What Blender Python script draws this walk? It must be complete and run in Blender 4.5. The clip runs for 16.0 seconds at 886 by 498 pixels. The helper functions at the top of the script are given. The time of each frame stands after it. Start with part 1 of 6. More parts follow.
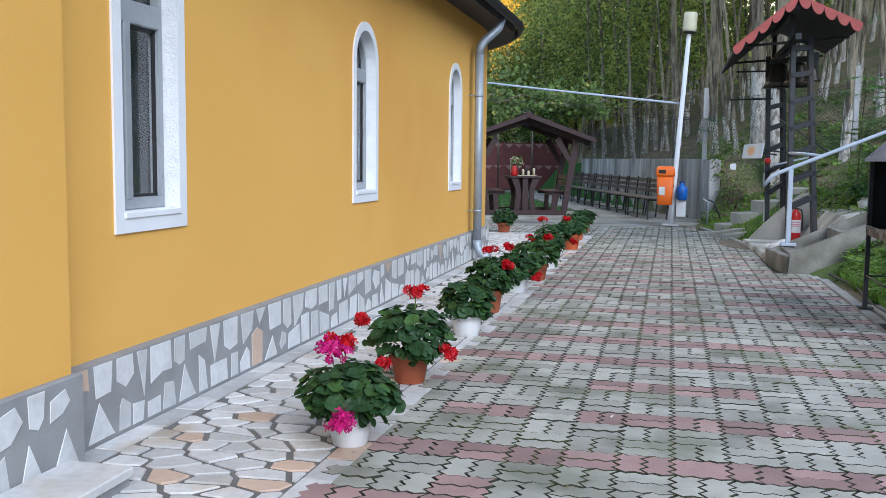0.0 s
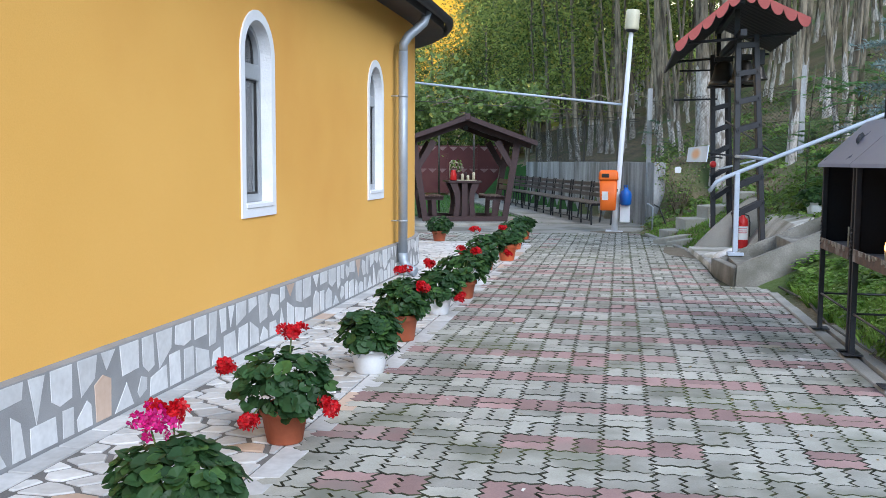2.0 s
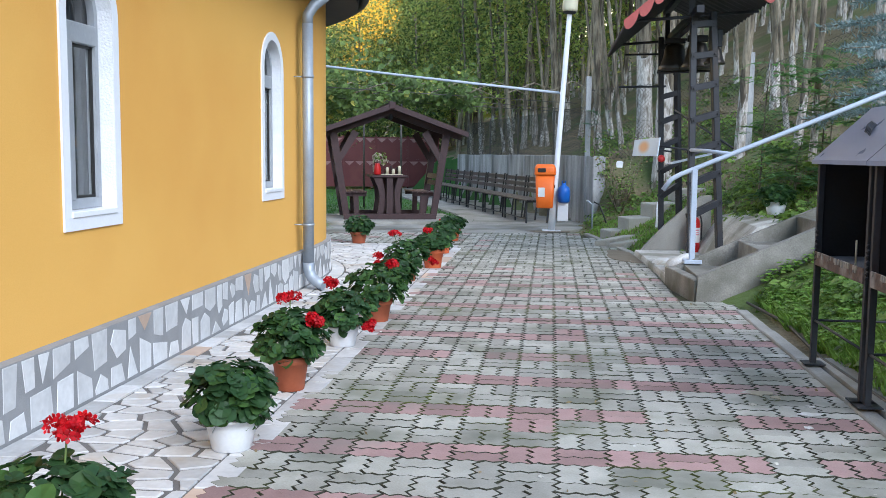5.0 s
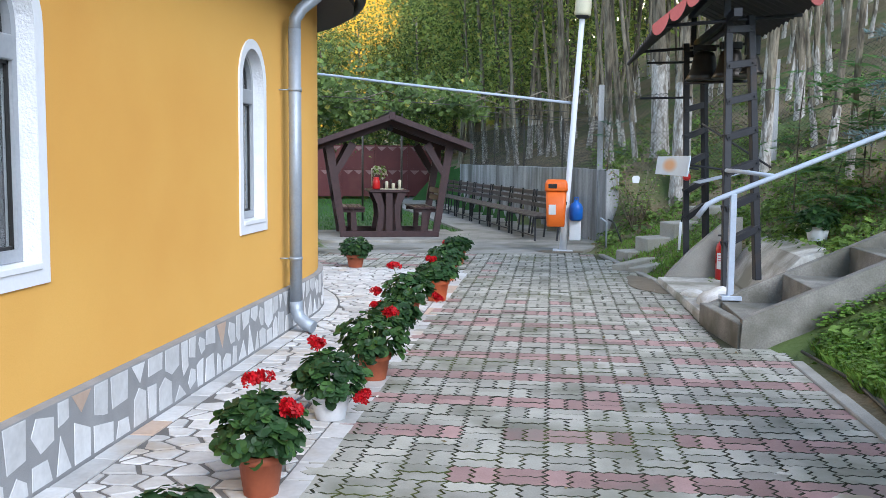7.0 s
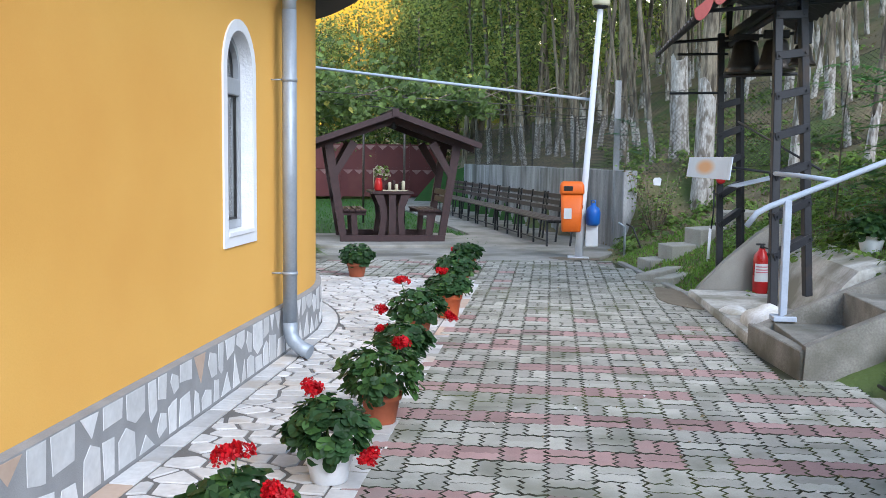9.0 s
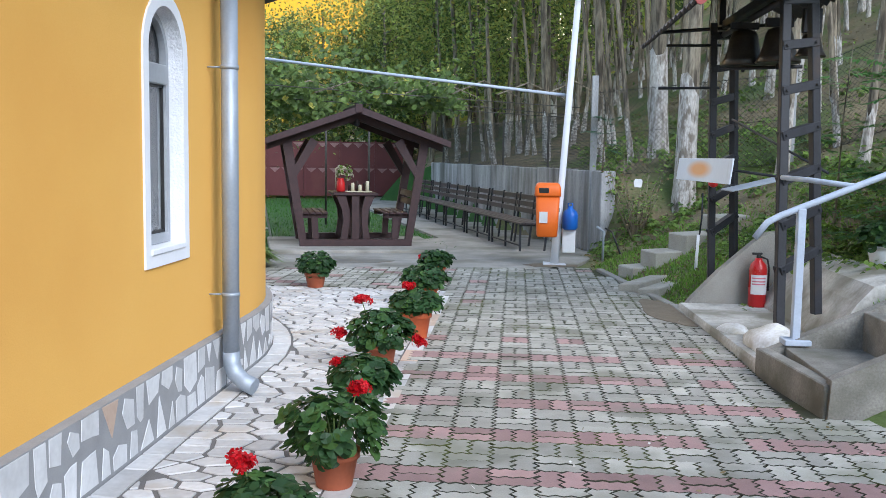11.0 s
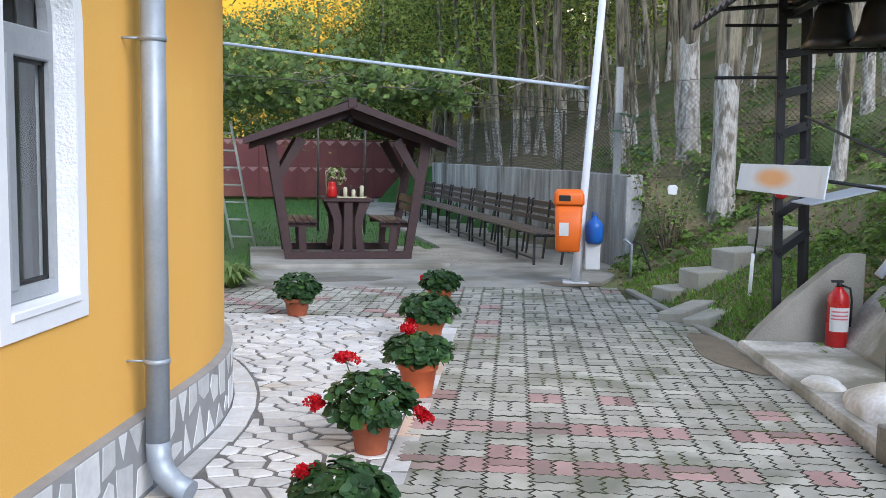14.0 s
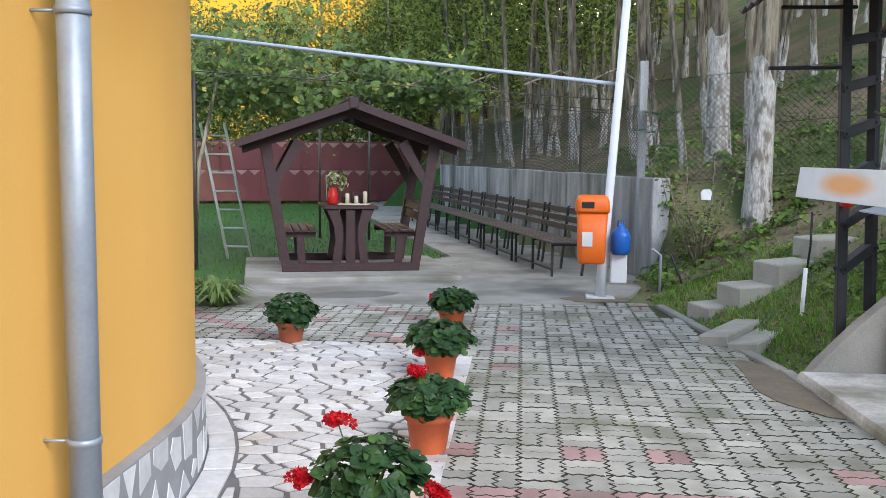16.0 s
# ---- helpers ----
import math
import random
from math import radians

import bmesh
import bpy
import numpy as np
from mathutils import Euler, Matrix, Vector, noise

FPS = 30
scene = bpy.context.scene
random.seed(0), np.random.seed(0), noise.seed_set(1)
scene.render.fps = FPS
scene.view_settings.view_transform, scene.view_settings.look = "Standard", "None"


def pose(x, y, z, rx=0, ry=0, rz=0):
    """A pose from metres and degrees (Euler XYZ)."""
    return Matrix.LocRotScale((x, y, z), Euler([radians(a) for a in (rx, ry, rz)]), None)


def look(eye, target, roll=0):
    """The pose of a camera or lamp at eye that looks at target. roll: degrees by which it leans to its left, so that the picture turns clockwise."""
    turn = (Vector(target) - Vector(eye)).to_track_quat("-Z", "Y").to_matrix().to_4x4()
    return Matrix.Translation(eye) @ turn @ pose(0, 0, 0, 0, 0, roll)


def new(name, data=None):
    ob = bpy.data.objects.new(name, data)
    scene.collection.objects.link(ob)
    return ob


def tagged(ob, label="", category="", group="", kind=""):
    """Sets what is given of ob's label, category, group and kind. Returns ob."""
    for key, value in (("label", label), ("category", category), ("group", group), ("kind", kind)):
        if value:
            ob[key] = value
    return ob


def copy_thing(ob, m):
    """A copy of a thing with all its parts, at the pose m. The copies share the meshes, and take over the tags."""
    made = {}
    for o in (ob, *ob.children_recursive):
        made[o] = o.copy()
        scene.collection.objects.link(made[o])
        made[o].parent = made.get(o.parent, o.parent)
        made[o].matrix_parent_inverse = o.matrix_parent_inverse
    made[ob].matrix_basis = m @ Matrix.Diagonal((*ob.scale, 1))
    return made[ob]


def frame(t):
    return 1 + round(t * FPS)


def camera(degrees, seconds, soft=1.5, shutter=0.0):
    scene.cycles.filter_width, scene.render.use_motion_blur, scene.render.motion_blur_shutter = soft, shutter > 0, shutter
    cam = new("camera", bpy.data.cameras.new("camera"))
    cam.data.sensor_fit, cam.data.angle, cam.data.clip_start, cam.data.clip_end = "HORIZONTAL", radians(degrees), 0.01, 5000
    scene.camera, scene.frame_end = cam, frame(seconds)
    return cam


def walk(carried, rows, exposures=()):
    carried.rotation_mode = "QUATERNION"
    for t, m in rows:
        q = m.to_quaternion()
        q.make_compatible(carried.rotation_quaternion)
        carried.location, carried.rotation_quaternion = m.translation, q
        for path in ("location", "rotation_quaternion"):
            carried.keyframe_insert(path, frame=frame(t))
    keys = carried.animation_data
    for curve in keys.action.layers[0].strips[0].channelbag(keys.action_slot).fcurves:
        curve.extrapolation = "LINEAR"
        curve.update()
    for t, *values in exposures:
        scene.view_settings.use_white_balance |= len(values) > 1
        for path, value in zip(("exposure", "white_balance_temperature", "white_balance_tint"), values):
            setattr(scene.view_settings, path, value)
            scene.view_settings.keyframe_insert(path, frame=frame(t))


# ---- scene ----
cam = camera(50.2, 16.0, soft=0.75)
PATH = [
    (0, (0.128, 0.265, 1.242), (-0.336, 2.201, 1.053), 0.6),
    (0.5, (0.168, 0.55, 1.283), (-0.289, 2.488, 1.092), 0.4),
    (1, (0.19, 0.799, 1.28), (-0.257, 2.74, 1.092), 0.4),
    (1.5, (0.211, 1.048, 1.302), (-0.216, 2.993, 1.116), 0.3),
    (2, (0.231, 1.24, 1.281), (-0.134, 3.198, 1.098), 0.3),
    (2.5, (0.282, 1.521, 1.3), (-0.023, 3.489, 1.113), 0.3),
    (3, (0.319, 1.75, 1.309), (0.037, 3.721, 1.121), 0.2),
    (3.5, (0.292, 2.037, 1.288), (0.031, 4.01, 1.097), 0.4),
    (4, (0.213, 2.259, 1.29), (-0.02, 4.236, 1.1), 0.5),
    (4.2, (0.182, 2.364, 1.288), (-0.038, 4.342, 1.091), 0.5),
    (6.3, (-0.01, 3.604, 1.401), (-0.245, 5.581, 1.202), 0.6),
    (6.5, (-0.048, 3.714, 1.438), (-0.274, 5.692, 1.245), 0.6),
    (7, (-0.05, 3.941, 1.454), (-0.276, 5.919, 1.265), 0.5),
    (7.5, (-0.098, 4.208, 1.465), (-0.324, 6.186, 1.272), 0.6),
    (8, (-0.142, 4.41, 1.451), (-0.364, 6.388, 1.258), 0.7),
    (8.5, (-0.184, 4.663, 1.488), (-0.405, 6.642, 1.297), 0.6),
    (9, (-0.287, 4.935, 1.466), (-0.511, 6.913, 1.275), 0.7),
    (9.2, (-0.336, 5.059, 1.478), (-0.561, 7.037, 1.287), 0.7),
    (11.5, (-0.405, 6.172, 1.502), (-0.548, 8.157, 1.304), 0.9),
    (12, (-0.408, 6.499, 1.533), (-0.553, 8.483, 1.332), 0.9),
    (12.5, (-0.462, 6.817, 1.518), (-0.605, 8.802, 1.317), 0.9),
    (13, (-0.555, 7.104, 1.546), (-0.698, 9.089, 1.344), 1.0),
    (13.5, (-0.584, 7.338, 1.519), (-0.732, 9.323, 1.319), 1.0),
    (14, (-0.611, 7.634, 1.544), (-0.762, 9.618, 1.344), 1.0),
    (14.5, (-0.658, 7.914, 1.535), (-0.809, 9.898, 1.335), 1.0),
    (15, (-0.727, 8.141, 1.559), (-0.881, 10.125, 1.358), 1.0),
    (15.5, (-0.773, 8.4, 1.529), (-0.924, 10.385, 1.333), 0.9),
    (16, (-0.734, 8.666, 1.571), (-0.9, 10.65, 1.372), 0.6),
]
walk(cam, [(t, look(eye, target, roll)) for t, eye, target, roll in PATH], exposures=[(0, 1.95, 6250, 13), (1.5, 2.1, 6250, 13), (3.5, 2.22, 6250, 13), (9, 2.25, 6350, 14), (14, 2.2, 6550, 15), (16, 2.26, 6700, 16)])

# ---- world and light ----
world = bpy.data.worlds.new("World")
scene.world = world
world.use_nodes = True
wn = world.node_tree
sky = wn.nodes.new("ShaderNodeTexSky")
sky.sky_type = 'NISHITA'
sky.sun_disc = False
sky.sun_elevation = radians(9)
sky.sun_rotation = radians(-24)
sky.air_density, sky.dust_density, sky.ozone_density = 1.0, 2.5, 1.5
wn.nodes["Background"].inputs["Strength"].default_value = 0.15
wn.links.new(sky.outputs[0], wn.nodes["Background"].inputs[0])
sun_data = bpy.data.lights.new("sun", 'SUN')
sun_data.energy, sun_data.angle, sun_data.color = 0.95, radians(40), (0.93, 0.97, 1.0)
sun = new("sun", sun_data)
sun.matrix_world = look((15.5, -12.5, 18), (0, 8, 0))


# ---- materials ----
def mat(name, c1, c2=None, scale=8.0, rough=0.7, bump=0.15, metal=0.0, rand=0.0, fine=60.0, stain=None, stain_at=0.62, spec=0.4, stretch=(1, 1, 1), bump_dist=0.01):
    """A surface with two scales of variation, optional stains and per-piece variation."""
    m = bpy.data.materials.new(name)
    m.use_nodes = True
    nt = m.node_tree
    N, L = nt.nodes, nt.links
    b = N["Principled BSDF"]
    b.inputs["Metallic"].default_value = metal
    b.inputs["Specular IOR Level"].default_value = spec
    geo = N.new("ShaderNodeNewGeometry")
    mp = N.new("ShaderNodeMapping")
    mp.inputs["Scale"].default_value = stretch
    L.new(geo.outputs["Position"], mp.inputs[0])
    n1 = N.new("ShaderNodeTexNoise")
    n1.inputs["Scale"].default_value, n1.inputs["Detail"].default_value = scale, 5
    n2 = N.new("ShaderNodeTexNoise")
    n2.inputs["Scale"].default_value, n2.inputs["Detail"].default_value = fine, 4
    L.new(mp.outputs[0], n1.inputs[0])
    L.new(mp.outputs[0], n2.inputs[0])
    mixn = N.new("ShaderNodeMix")
    mixn.data_type = 'FLOAT'
    mixn.inputs[0].default_value = 0.4
    L.new(n1.outputs[0], mixn.inputs[2])
    L.new(n2.outputs[0], mixn.inputs[3])
    ramp = N.new("ShaderNodeValToRGB")
    c2 = c2 or tuple(v * 0.75 for v in c1)
    ramp.color_ramp.elements[0].position, ramp.color_ramp.elements[1].position = 0.34, 0.66
    ramp.color_ramp.elements[0].color, ramp.color_ramp.elements[1].color = (*c2, 1), (*c1, 1)
    L.new(mixn.outputs[0], ramp.inputs[0])
    col = ramp.outputs[0]
    if stain:
        n3 = N.new("ShaderNodeTexNoise")
        n3.inputs["Scale"].default_value, n3.inputs["Detail"].default_value = scale * 0.35, 6
        L.new(mp.outputs[0], n3.inputs[0])
        r3 = N.new("ShaderNodeMapRange")
        r3.inputs[1].default_value, r3.inputs[2].default_value = stain_at - 0.06, stain_at + 0.1
        L.new(n3.outputs[0], r3.inputs[0])
        ms = N.new("ShaderNodeMix")
        ms.data_type = 'RGBA'
        L.new(r3.outputs[0], ms.inputs[0])
        L.new(col, ms.inputs[6])
        ms.inputs[7].default_value = (*stain, 1)
        col = ms.outputs[2]
    if rand:
        info = N.new("ShaderNodeObjectInfo")
        add = N.new("ShaderNodeMath")
        add.operation = 'ADD'
        L.new(info.outputs["Random"], add.inputs[0])
        L.new(geo.outputs["Random Per Island"], add.inputs[1])
        fr = N.new("ShaderNodeMath")
        fr.operation = 'FRACT'
        L.new(add.outputs[0], fr.inputs[0])
        mr = N.new("ShaderNodeMapRange")
        mr.inputs[3].default_value, mr.inputs[4].default_value = 1 - rand, 1 + rand
        L.new(fr.outputs[0], mr.inputs[0])
        hs = N.new("ShaderNodeHueSaturation")
        L.new(mr.outputs[0], hs.inputs["Value"])
        L.new(col, hs.inputs["Color"])
        col = hs.outputs[0]
    L.new(col, b.inputs["Base Color"])
    rr = N.new("ShaderNodeMapRange")
    rr.inputs[3].default_value, rr.inputs[4].default_value = max(0.03, rough - 0.12), min(1, rough + 0.12)
    L.new(n1.outputs[0], rr.inputs[0])
    L.new(rr.outputs[0], b.inputs["Roughness"])
    if bump:
        bp = N.new("ShaderNodeBump")
        bp.inputs["Strength"].default_value, bp.inputs["Distance"].default_value = bump, bump_dist
        L.new(mixn.outputs[0], bp.inputs["Height"])
        L.new(bp.outputs[0], b.inputs["Normal"])
    return m


def leafy(name, c1, c2, scale=3.0, rough=0.5):
    m = mat(name, c1, c2, scale=scale, rough=rough, bump=0, rand=0.3, fine=25)
    nt = m.node_tree
    b = nt.nodes["Principled BSDF"]
    tr = nt.nodes.new("ShaderNodeBsdfTranslucent")
    src = b.inputs["Base Color"].links[0].from_socket
    nt.links.new(src, tr.inputs[0])
    ad = nt.nodes.new("ShaderNodeMixShader")
    ad.inputs[0].default_value = 0.45
    nt.links.new(b.outputs[0], ad.inputs[1])
    nt.links.new(tr.outputs[0], ad.inputs[2])
    nt.links.new(ad.outputs[0], nt.nodes["Material Output"].inputs[0])
    return m


M_YELLOW = mat("yellow_stucco", (0.8, 0.44, 0.11), (0.75, 0.4, 0.09), scale=0.9, rough=0.85, bump=0.35, fine=130, stain=(0.7, 0.345, 0.075), stain_at=0.6, bump_dist=0.008)
M_WHITEPLASTER = mat("white_stucco", (0.8, 0.81, 0.84), (0.7, 0.72, 0.76), scale=12, rough=0.9, bump=0.9, fine=70, bump_dist=0.02)
M_WHITEPAINT = mat("white_paint", (0.8, 0.81, 0.84), (0.74, 0.75, 0.79), scale=5, rough=0.7, bump=0.1)
M_ALU = mat("grey_aluminium", (0.34, 0.36, 0.385), (0.28, 0.3, 0.325), scale=6, rough=0.45, bump=0.03)
# near-black, with the gloom of the unlit interior put into the colour
M_UNLIT_ROOM = mat("dark_room", (0.03, 0.035, 0.04), (0.02, 0.022, 0.025), scale=3, rough=0.9, bump=0)
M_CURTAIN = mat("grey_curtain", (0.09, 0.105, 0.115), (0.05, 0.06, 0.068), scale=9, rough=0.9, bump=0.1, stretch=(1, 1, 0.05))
M_MORTAR = mat("grey_mortar", (0.31, 0.31, 0.315), (0.23, 0.23, 0.235), scale=7, rough=0.9, bump=0.4, fine=160)
M_MORTAR_DARK = mat("walk_mortar", (0.18, 0.17, 0.165), (0.11, 0.105, 0.1), scale=7, rough=0.95, bump=0.4, fine=140)
M_MARBLE = mat("white_marble", (0.59, 0.58, 0.575), (0.43, 0.42, 0.415), scale=6, rough=0.6, bump=0.1, rand=0.2, fine=30, stain=(0.44, 0.36, 0.28), stain_at=0.63)
M_MARBLE_PINK = mat("pink_marble", (0.56, 0.42, 0.33), (0.48, 0.34, 0.26), scale=6, rough=0.6, bump=0.1, rand=0.15, fine=30)
M_PLINTHSTONE = mat("plinth_marble", (0.64, 0.64, 0.645), (0.5, 0.5, 0.505), scale=8, rough=0.55, bump=0.1, rand=0.14, fine=30)
M_ZINC = mat("zinc_sheet", (0.36, 0.4, 0.45), (0.29, 0.33, 0.38), scale=10, rough=0.5, bump=0.05, metal=0.35)
M_ROOFWOOD = mat("dark_eave_boards", (0.05, 0.045, 0.05), (0.03, 0.028, 0.03), scale=6, rough=0.7, bump=0.2)
M_PAVER = mat("grey_paver", (0.415, 0.4, 0.355), (0.285, 0.275, 0.235), scale=5, rough=0.85, bump=0.4, rand=0.22, fine=120, stain=(0.2, 0.2, 0.16), stain_at=0.545)
M_PAVER_RED = mat("red_paver", (0.37, 0.235, 0.22), (0.26, 0.16, 0.15), scale=5, rough=0.85, bump=0.4, rand=0.26, fine=120, stain=(0.25, 0.2, 0.18), stain_at=0.6)
M_JOINT = mat("joint_sand_moss", (0.045, 0.042, 0.03), (0.03, 0.034, 0.018), scale=2.5, rough=0.95, bump=0.4, stain=(0.07, 0.08, 0.018), stain_at=0.55)
M_CONCRETE = mat("concrete", (0.36, 0.345, 0.31), (0.22, 0.21, 0.19), scale=3, rough=0.9, bump=0.4, fine=90, stain=(0.17, 0.16, 0.13), stain_at=0.56)
M_STEP = mat("pale_step_concrete", (0.43, 0.41, 0.355), (0.29, 0.27, 0.23), scale=4, rough=0.9, bump=0.5, fine=80, stain=(0.27, 0.25, 0.2), stain_at=0.6)
M_POLE = mat("pole_paint", (0.62, 0.63, 0.66), (0.55, 0.56, 0.59), scale=4, rough=0.55, bump=0.05, stain=(0.4, 0.37, 0.33), stain_at=0.7)
M_CONCRETE_OLD = mat("old_concrete", (0.3, 0.285, 0.255), (0.14, 0.132, 0.115), scale=4.5, rough=0.9, bump=0.5, fine=70, stain=(0.12, 0.115, 0.09), stain_at=0.54)
M_CONCRETE_WALL = mat("weathered_concrete", (0.5, 0.5, 0.51), (0.2, 0.2, 0.2), scale=2.2, rough=0.9, bump=0.4, fine=60, stain=(0.13, 0.13, 0.12), stain_at=0.55, stretch=(2.5, 2.5, 0.35))
M_LIME = mat("limewash", (0.74, 0.74, 0.74), (0.5, 0.47, 0.41), scale=5, rough=0.9, bump=0.7, fine=40, stain=(0.33, 0.29, 0.21), stain_at=0.5)
M_LIME_STAINED = mat("stained_limewash", (0.62, 0.61, 0.58), (0.34, 0.32, 0.28), scale=4, rough=0.9, bump=0.6, fine=35, stain=(0.2, 0.19, 0.15), stain_at=0.5)
M_SOIL = mat("soil_litter", (0.26, 0.2, 0.12), (0.12, 0.1, 0.055), scale=1.4, rough=0.95, bump=0.8, fine=22, stain=(0.09, 0.13, 0.035), stain_at=0.53, bump_dist=0.05)
M_GRASS = leafy("grass_blades", (0.25, 0.42, 0.08), (0.12, 0.25, 0.04), scale=1.5)
M_LAWNBLADE = leafy("lawn_blades", (0.09, 0.24, 0.04), (0.045, 0.13, 0.02), scale=1.5)
M_LAWN = mat("lawn_ground", (0.045, 0.13, 0.025), (0.025, 0.08, 0.014), scale=3, rough=0.95, bump=0.8, fine=60, bump_dist=0.03)
M_WOOD = mat("brown_stained_wood", (0.054, 0.026, 0.027), (0.03, 0.015, 0.016), scale=5, rough=0.6, bump=0.3, fine=50, stretch=(3, 3, 3))
M_SHINGLE = mat("bitumen_shingle", (0.075, 0.05, 0.05), (0.04, 0.03, 0.03), scale=9, rough=0.85, bump=0.4)
M_BENCHWOOD = mat("bench_wood", (0.065, 0.052, 0.056), (0.034, 0.028, 0.031), scale=4, rough=0.45, bump=0.3, rand=0.2)
M_IRON = mat("dark_iron", (0.024, 0.025, 0.031), (0.013, 0.014, 0.018), scale=12, rough=0.55, bump=0.2, stain=(0.045, 0.03, 0.024), stain_at=0.68)
M_BLACKSHEET = mat("black_sheet_metal", (0.03, 0.032, 0.04), (0.018, 0.019, 0.024), scale=7, rough=0.5, bump=0.08)
M_SOOT = mat("soot", (0.012, 0.012, 0.014), (0.006, 0.006, 0.007), scale=9, rough=0.95, bump=0.2)
# the blue sheen of reflected sky is painted into this base colour
M_ROOFSHEET = mat("grey_blue_roof_sheet", (0.3, 0.34, 0.46), (0.23, 0.265, 0.37), scale=5, rough=0.32, bump=0.06, metal=0.0, spec=0.6)
M_RAIL = mat("grey_blue_rail_paint", (0.42, 0.47, 0.55), (0.34, 0.39, 0.47), scale=9, rough=0.5, bump=0.06, stain=(0.3, 0.25, 0.2), stain_at=0.74)
M_ORANGE = mat("orange_plastic", (0.85, 0.16, 0.015), (0.78, 0.13, 0.012), scale=4, rough=0.45, bump=0.02)
M_BLUE = mat("blue_plastic", (0.01, 0.13, 0.5), (0.01, 0.1, 0.42), scale=4, rough=0.4, bump=0.02)
M_WHITEPLASTIC = mat("white_plastic", (0.75, 0.76, 0.78), (0.66, 0.67, 0.7), scale=6, rough=0.45, bump=0.03, stain=(0.5, 0.47, 0.42), stain_at=0.7)
M_CREAM = mat("cream_plastic", (0.6, 0.56, 0.42), (0.5, 0.46, 0.34), scale=6, rough=0.5, bump=0.05)
M_TERRACOTTA = mat("terracotta_plastic", (0.4, 0.11, 0.05), (0.33, 0.085, 0.04), scale=7, rough=0.6, bump=0.05)
M_ORANGEPOT = mat("orange_pot", (0.62, 0.14, 0.05), (0.55, 0.11, 0.04), scale=7, rough=0.5, bump=0.05)
M_GERANIUM = leafy("geranium_leaf", (0.05, 0.12, 0.042), (0.024, 0.066, 0.023), scale=9)
M_GERANIUM_L = leafy("variegated_leaf", (0.09, 0.19, 0.05), (0.04, 0.1, 0.025), scale=9)
M_STEM = mat("green_stem", (0.1, 0.16, 0.04), rough=0.7, bump=0)
M_RED = leafy("red_petal", (0.72, 0.012, 0.022), (0.5, 0.006, 0.014), scale=20)
M_PINK = leafy("pink_petal", (0.75, 0.02, 0.28), (0.6, 0.015, 0.2), scale=20)
M_POTSOIL = mat("potting_soil", (0.05, 0.035, 0.025), rough=0.95, bump=0.5)
M_BARK = mat("grey_bark", (0.33, 0.28, 0.21), (0.17, 0.14, 0.1), scale=36, rough=0.95, bump=1.0, fine=90, stain=(0.075, 0.06, 0.045), stain_at=0.53, stretch=(1, 1, 0.16), bump_dist=0.03, rand=0.25)
M_TREELIME = mat("limed_bark", (0.68, 0.65, 0.62), (0.34, 0.3, 0.26), scale=44, rough=0.95, bump=1.0, fine=70, stain=(0.2, 0.17, 0.14), stain_at=0.54, stretch=(1, 1, 0.3), bump_dist=0.03)
M_LEAF_A = leafy("acacia_leaf", (0.42, 0.5, 0.14), (0.22, 0.29, 0.065), scale=0.7)
M_LEAF_B = leafy("dark_leaf", (0.12, 0.19, 0.055), (0.06, 0.1, 0.028), scale=0.7)
M_LEAF_Y = leafy("yellowing_leaf", (0.5, 0.46, 0.11), (0.28, 0.29, 0.065), scale=0.7)
M_VINE = leafy("vine_leaf", (0.2, 0.29, 0.08), (0.09, 0.15, 0.035), scale=1.5)
M_SPRUCE = leafy("blue_spruce", (0.22, 0.31, 0.31), (0.12, 0.19, 0.18), scale=2)
M_SPRUCE_PALE = leafy("silver_spruce", (0.36, 0.46, 0.47), (0.22, 0.31, 0.31), scale=2)
M_WEED = leafy("bank_weed", (0.27, 0.41, 0.09), (0.1, 0.18, 0.035), scale=1.5)
M_FENCE = mat("maroon_sheet", (0.15, 0.035, 0.035), (0.1, 0.022, 0.025), scale=1.2, rough=0.45, bump=0.05, stain=(0.19, 0.07, 0.05), stain_at=0.6)
M_REDTILE = mat("red_roof_sheet", (0.36, 0.07, 0.06), (0.28, 0.05, 0.045), scale=6, rough=0.5, bump=0.1)
M_BRONZE = mat("dark_bronze", (0.06, 0.05, 0.042), (0.035, 0.03, 0.027), scale=8, rough=0.4, bump=0.05, metal=0.6)
M_SHINY = mat("bare_sheet_metal", (0.8, 0.79, 0.8), (0.7, 0.69, 0.7), scale=4, rough=0.28, bump=0.04, metal=0.55)


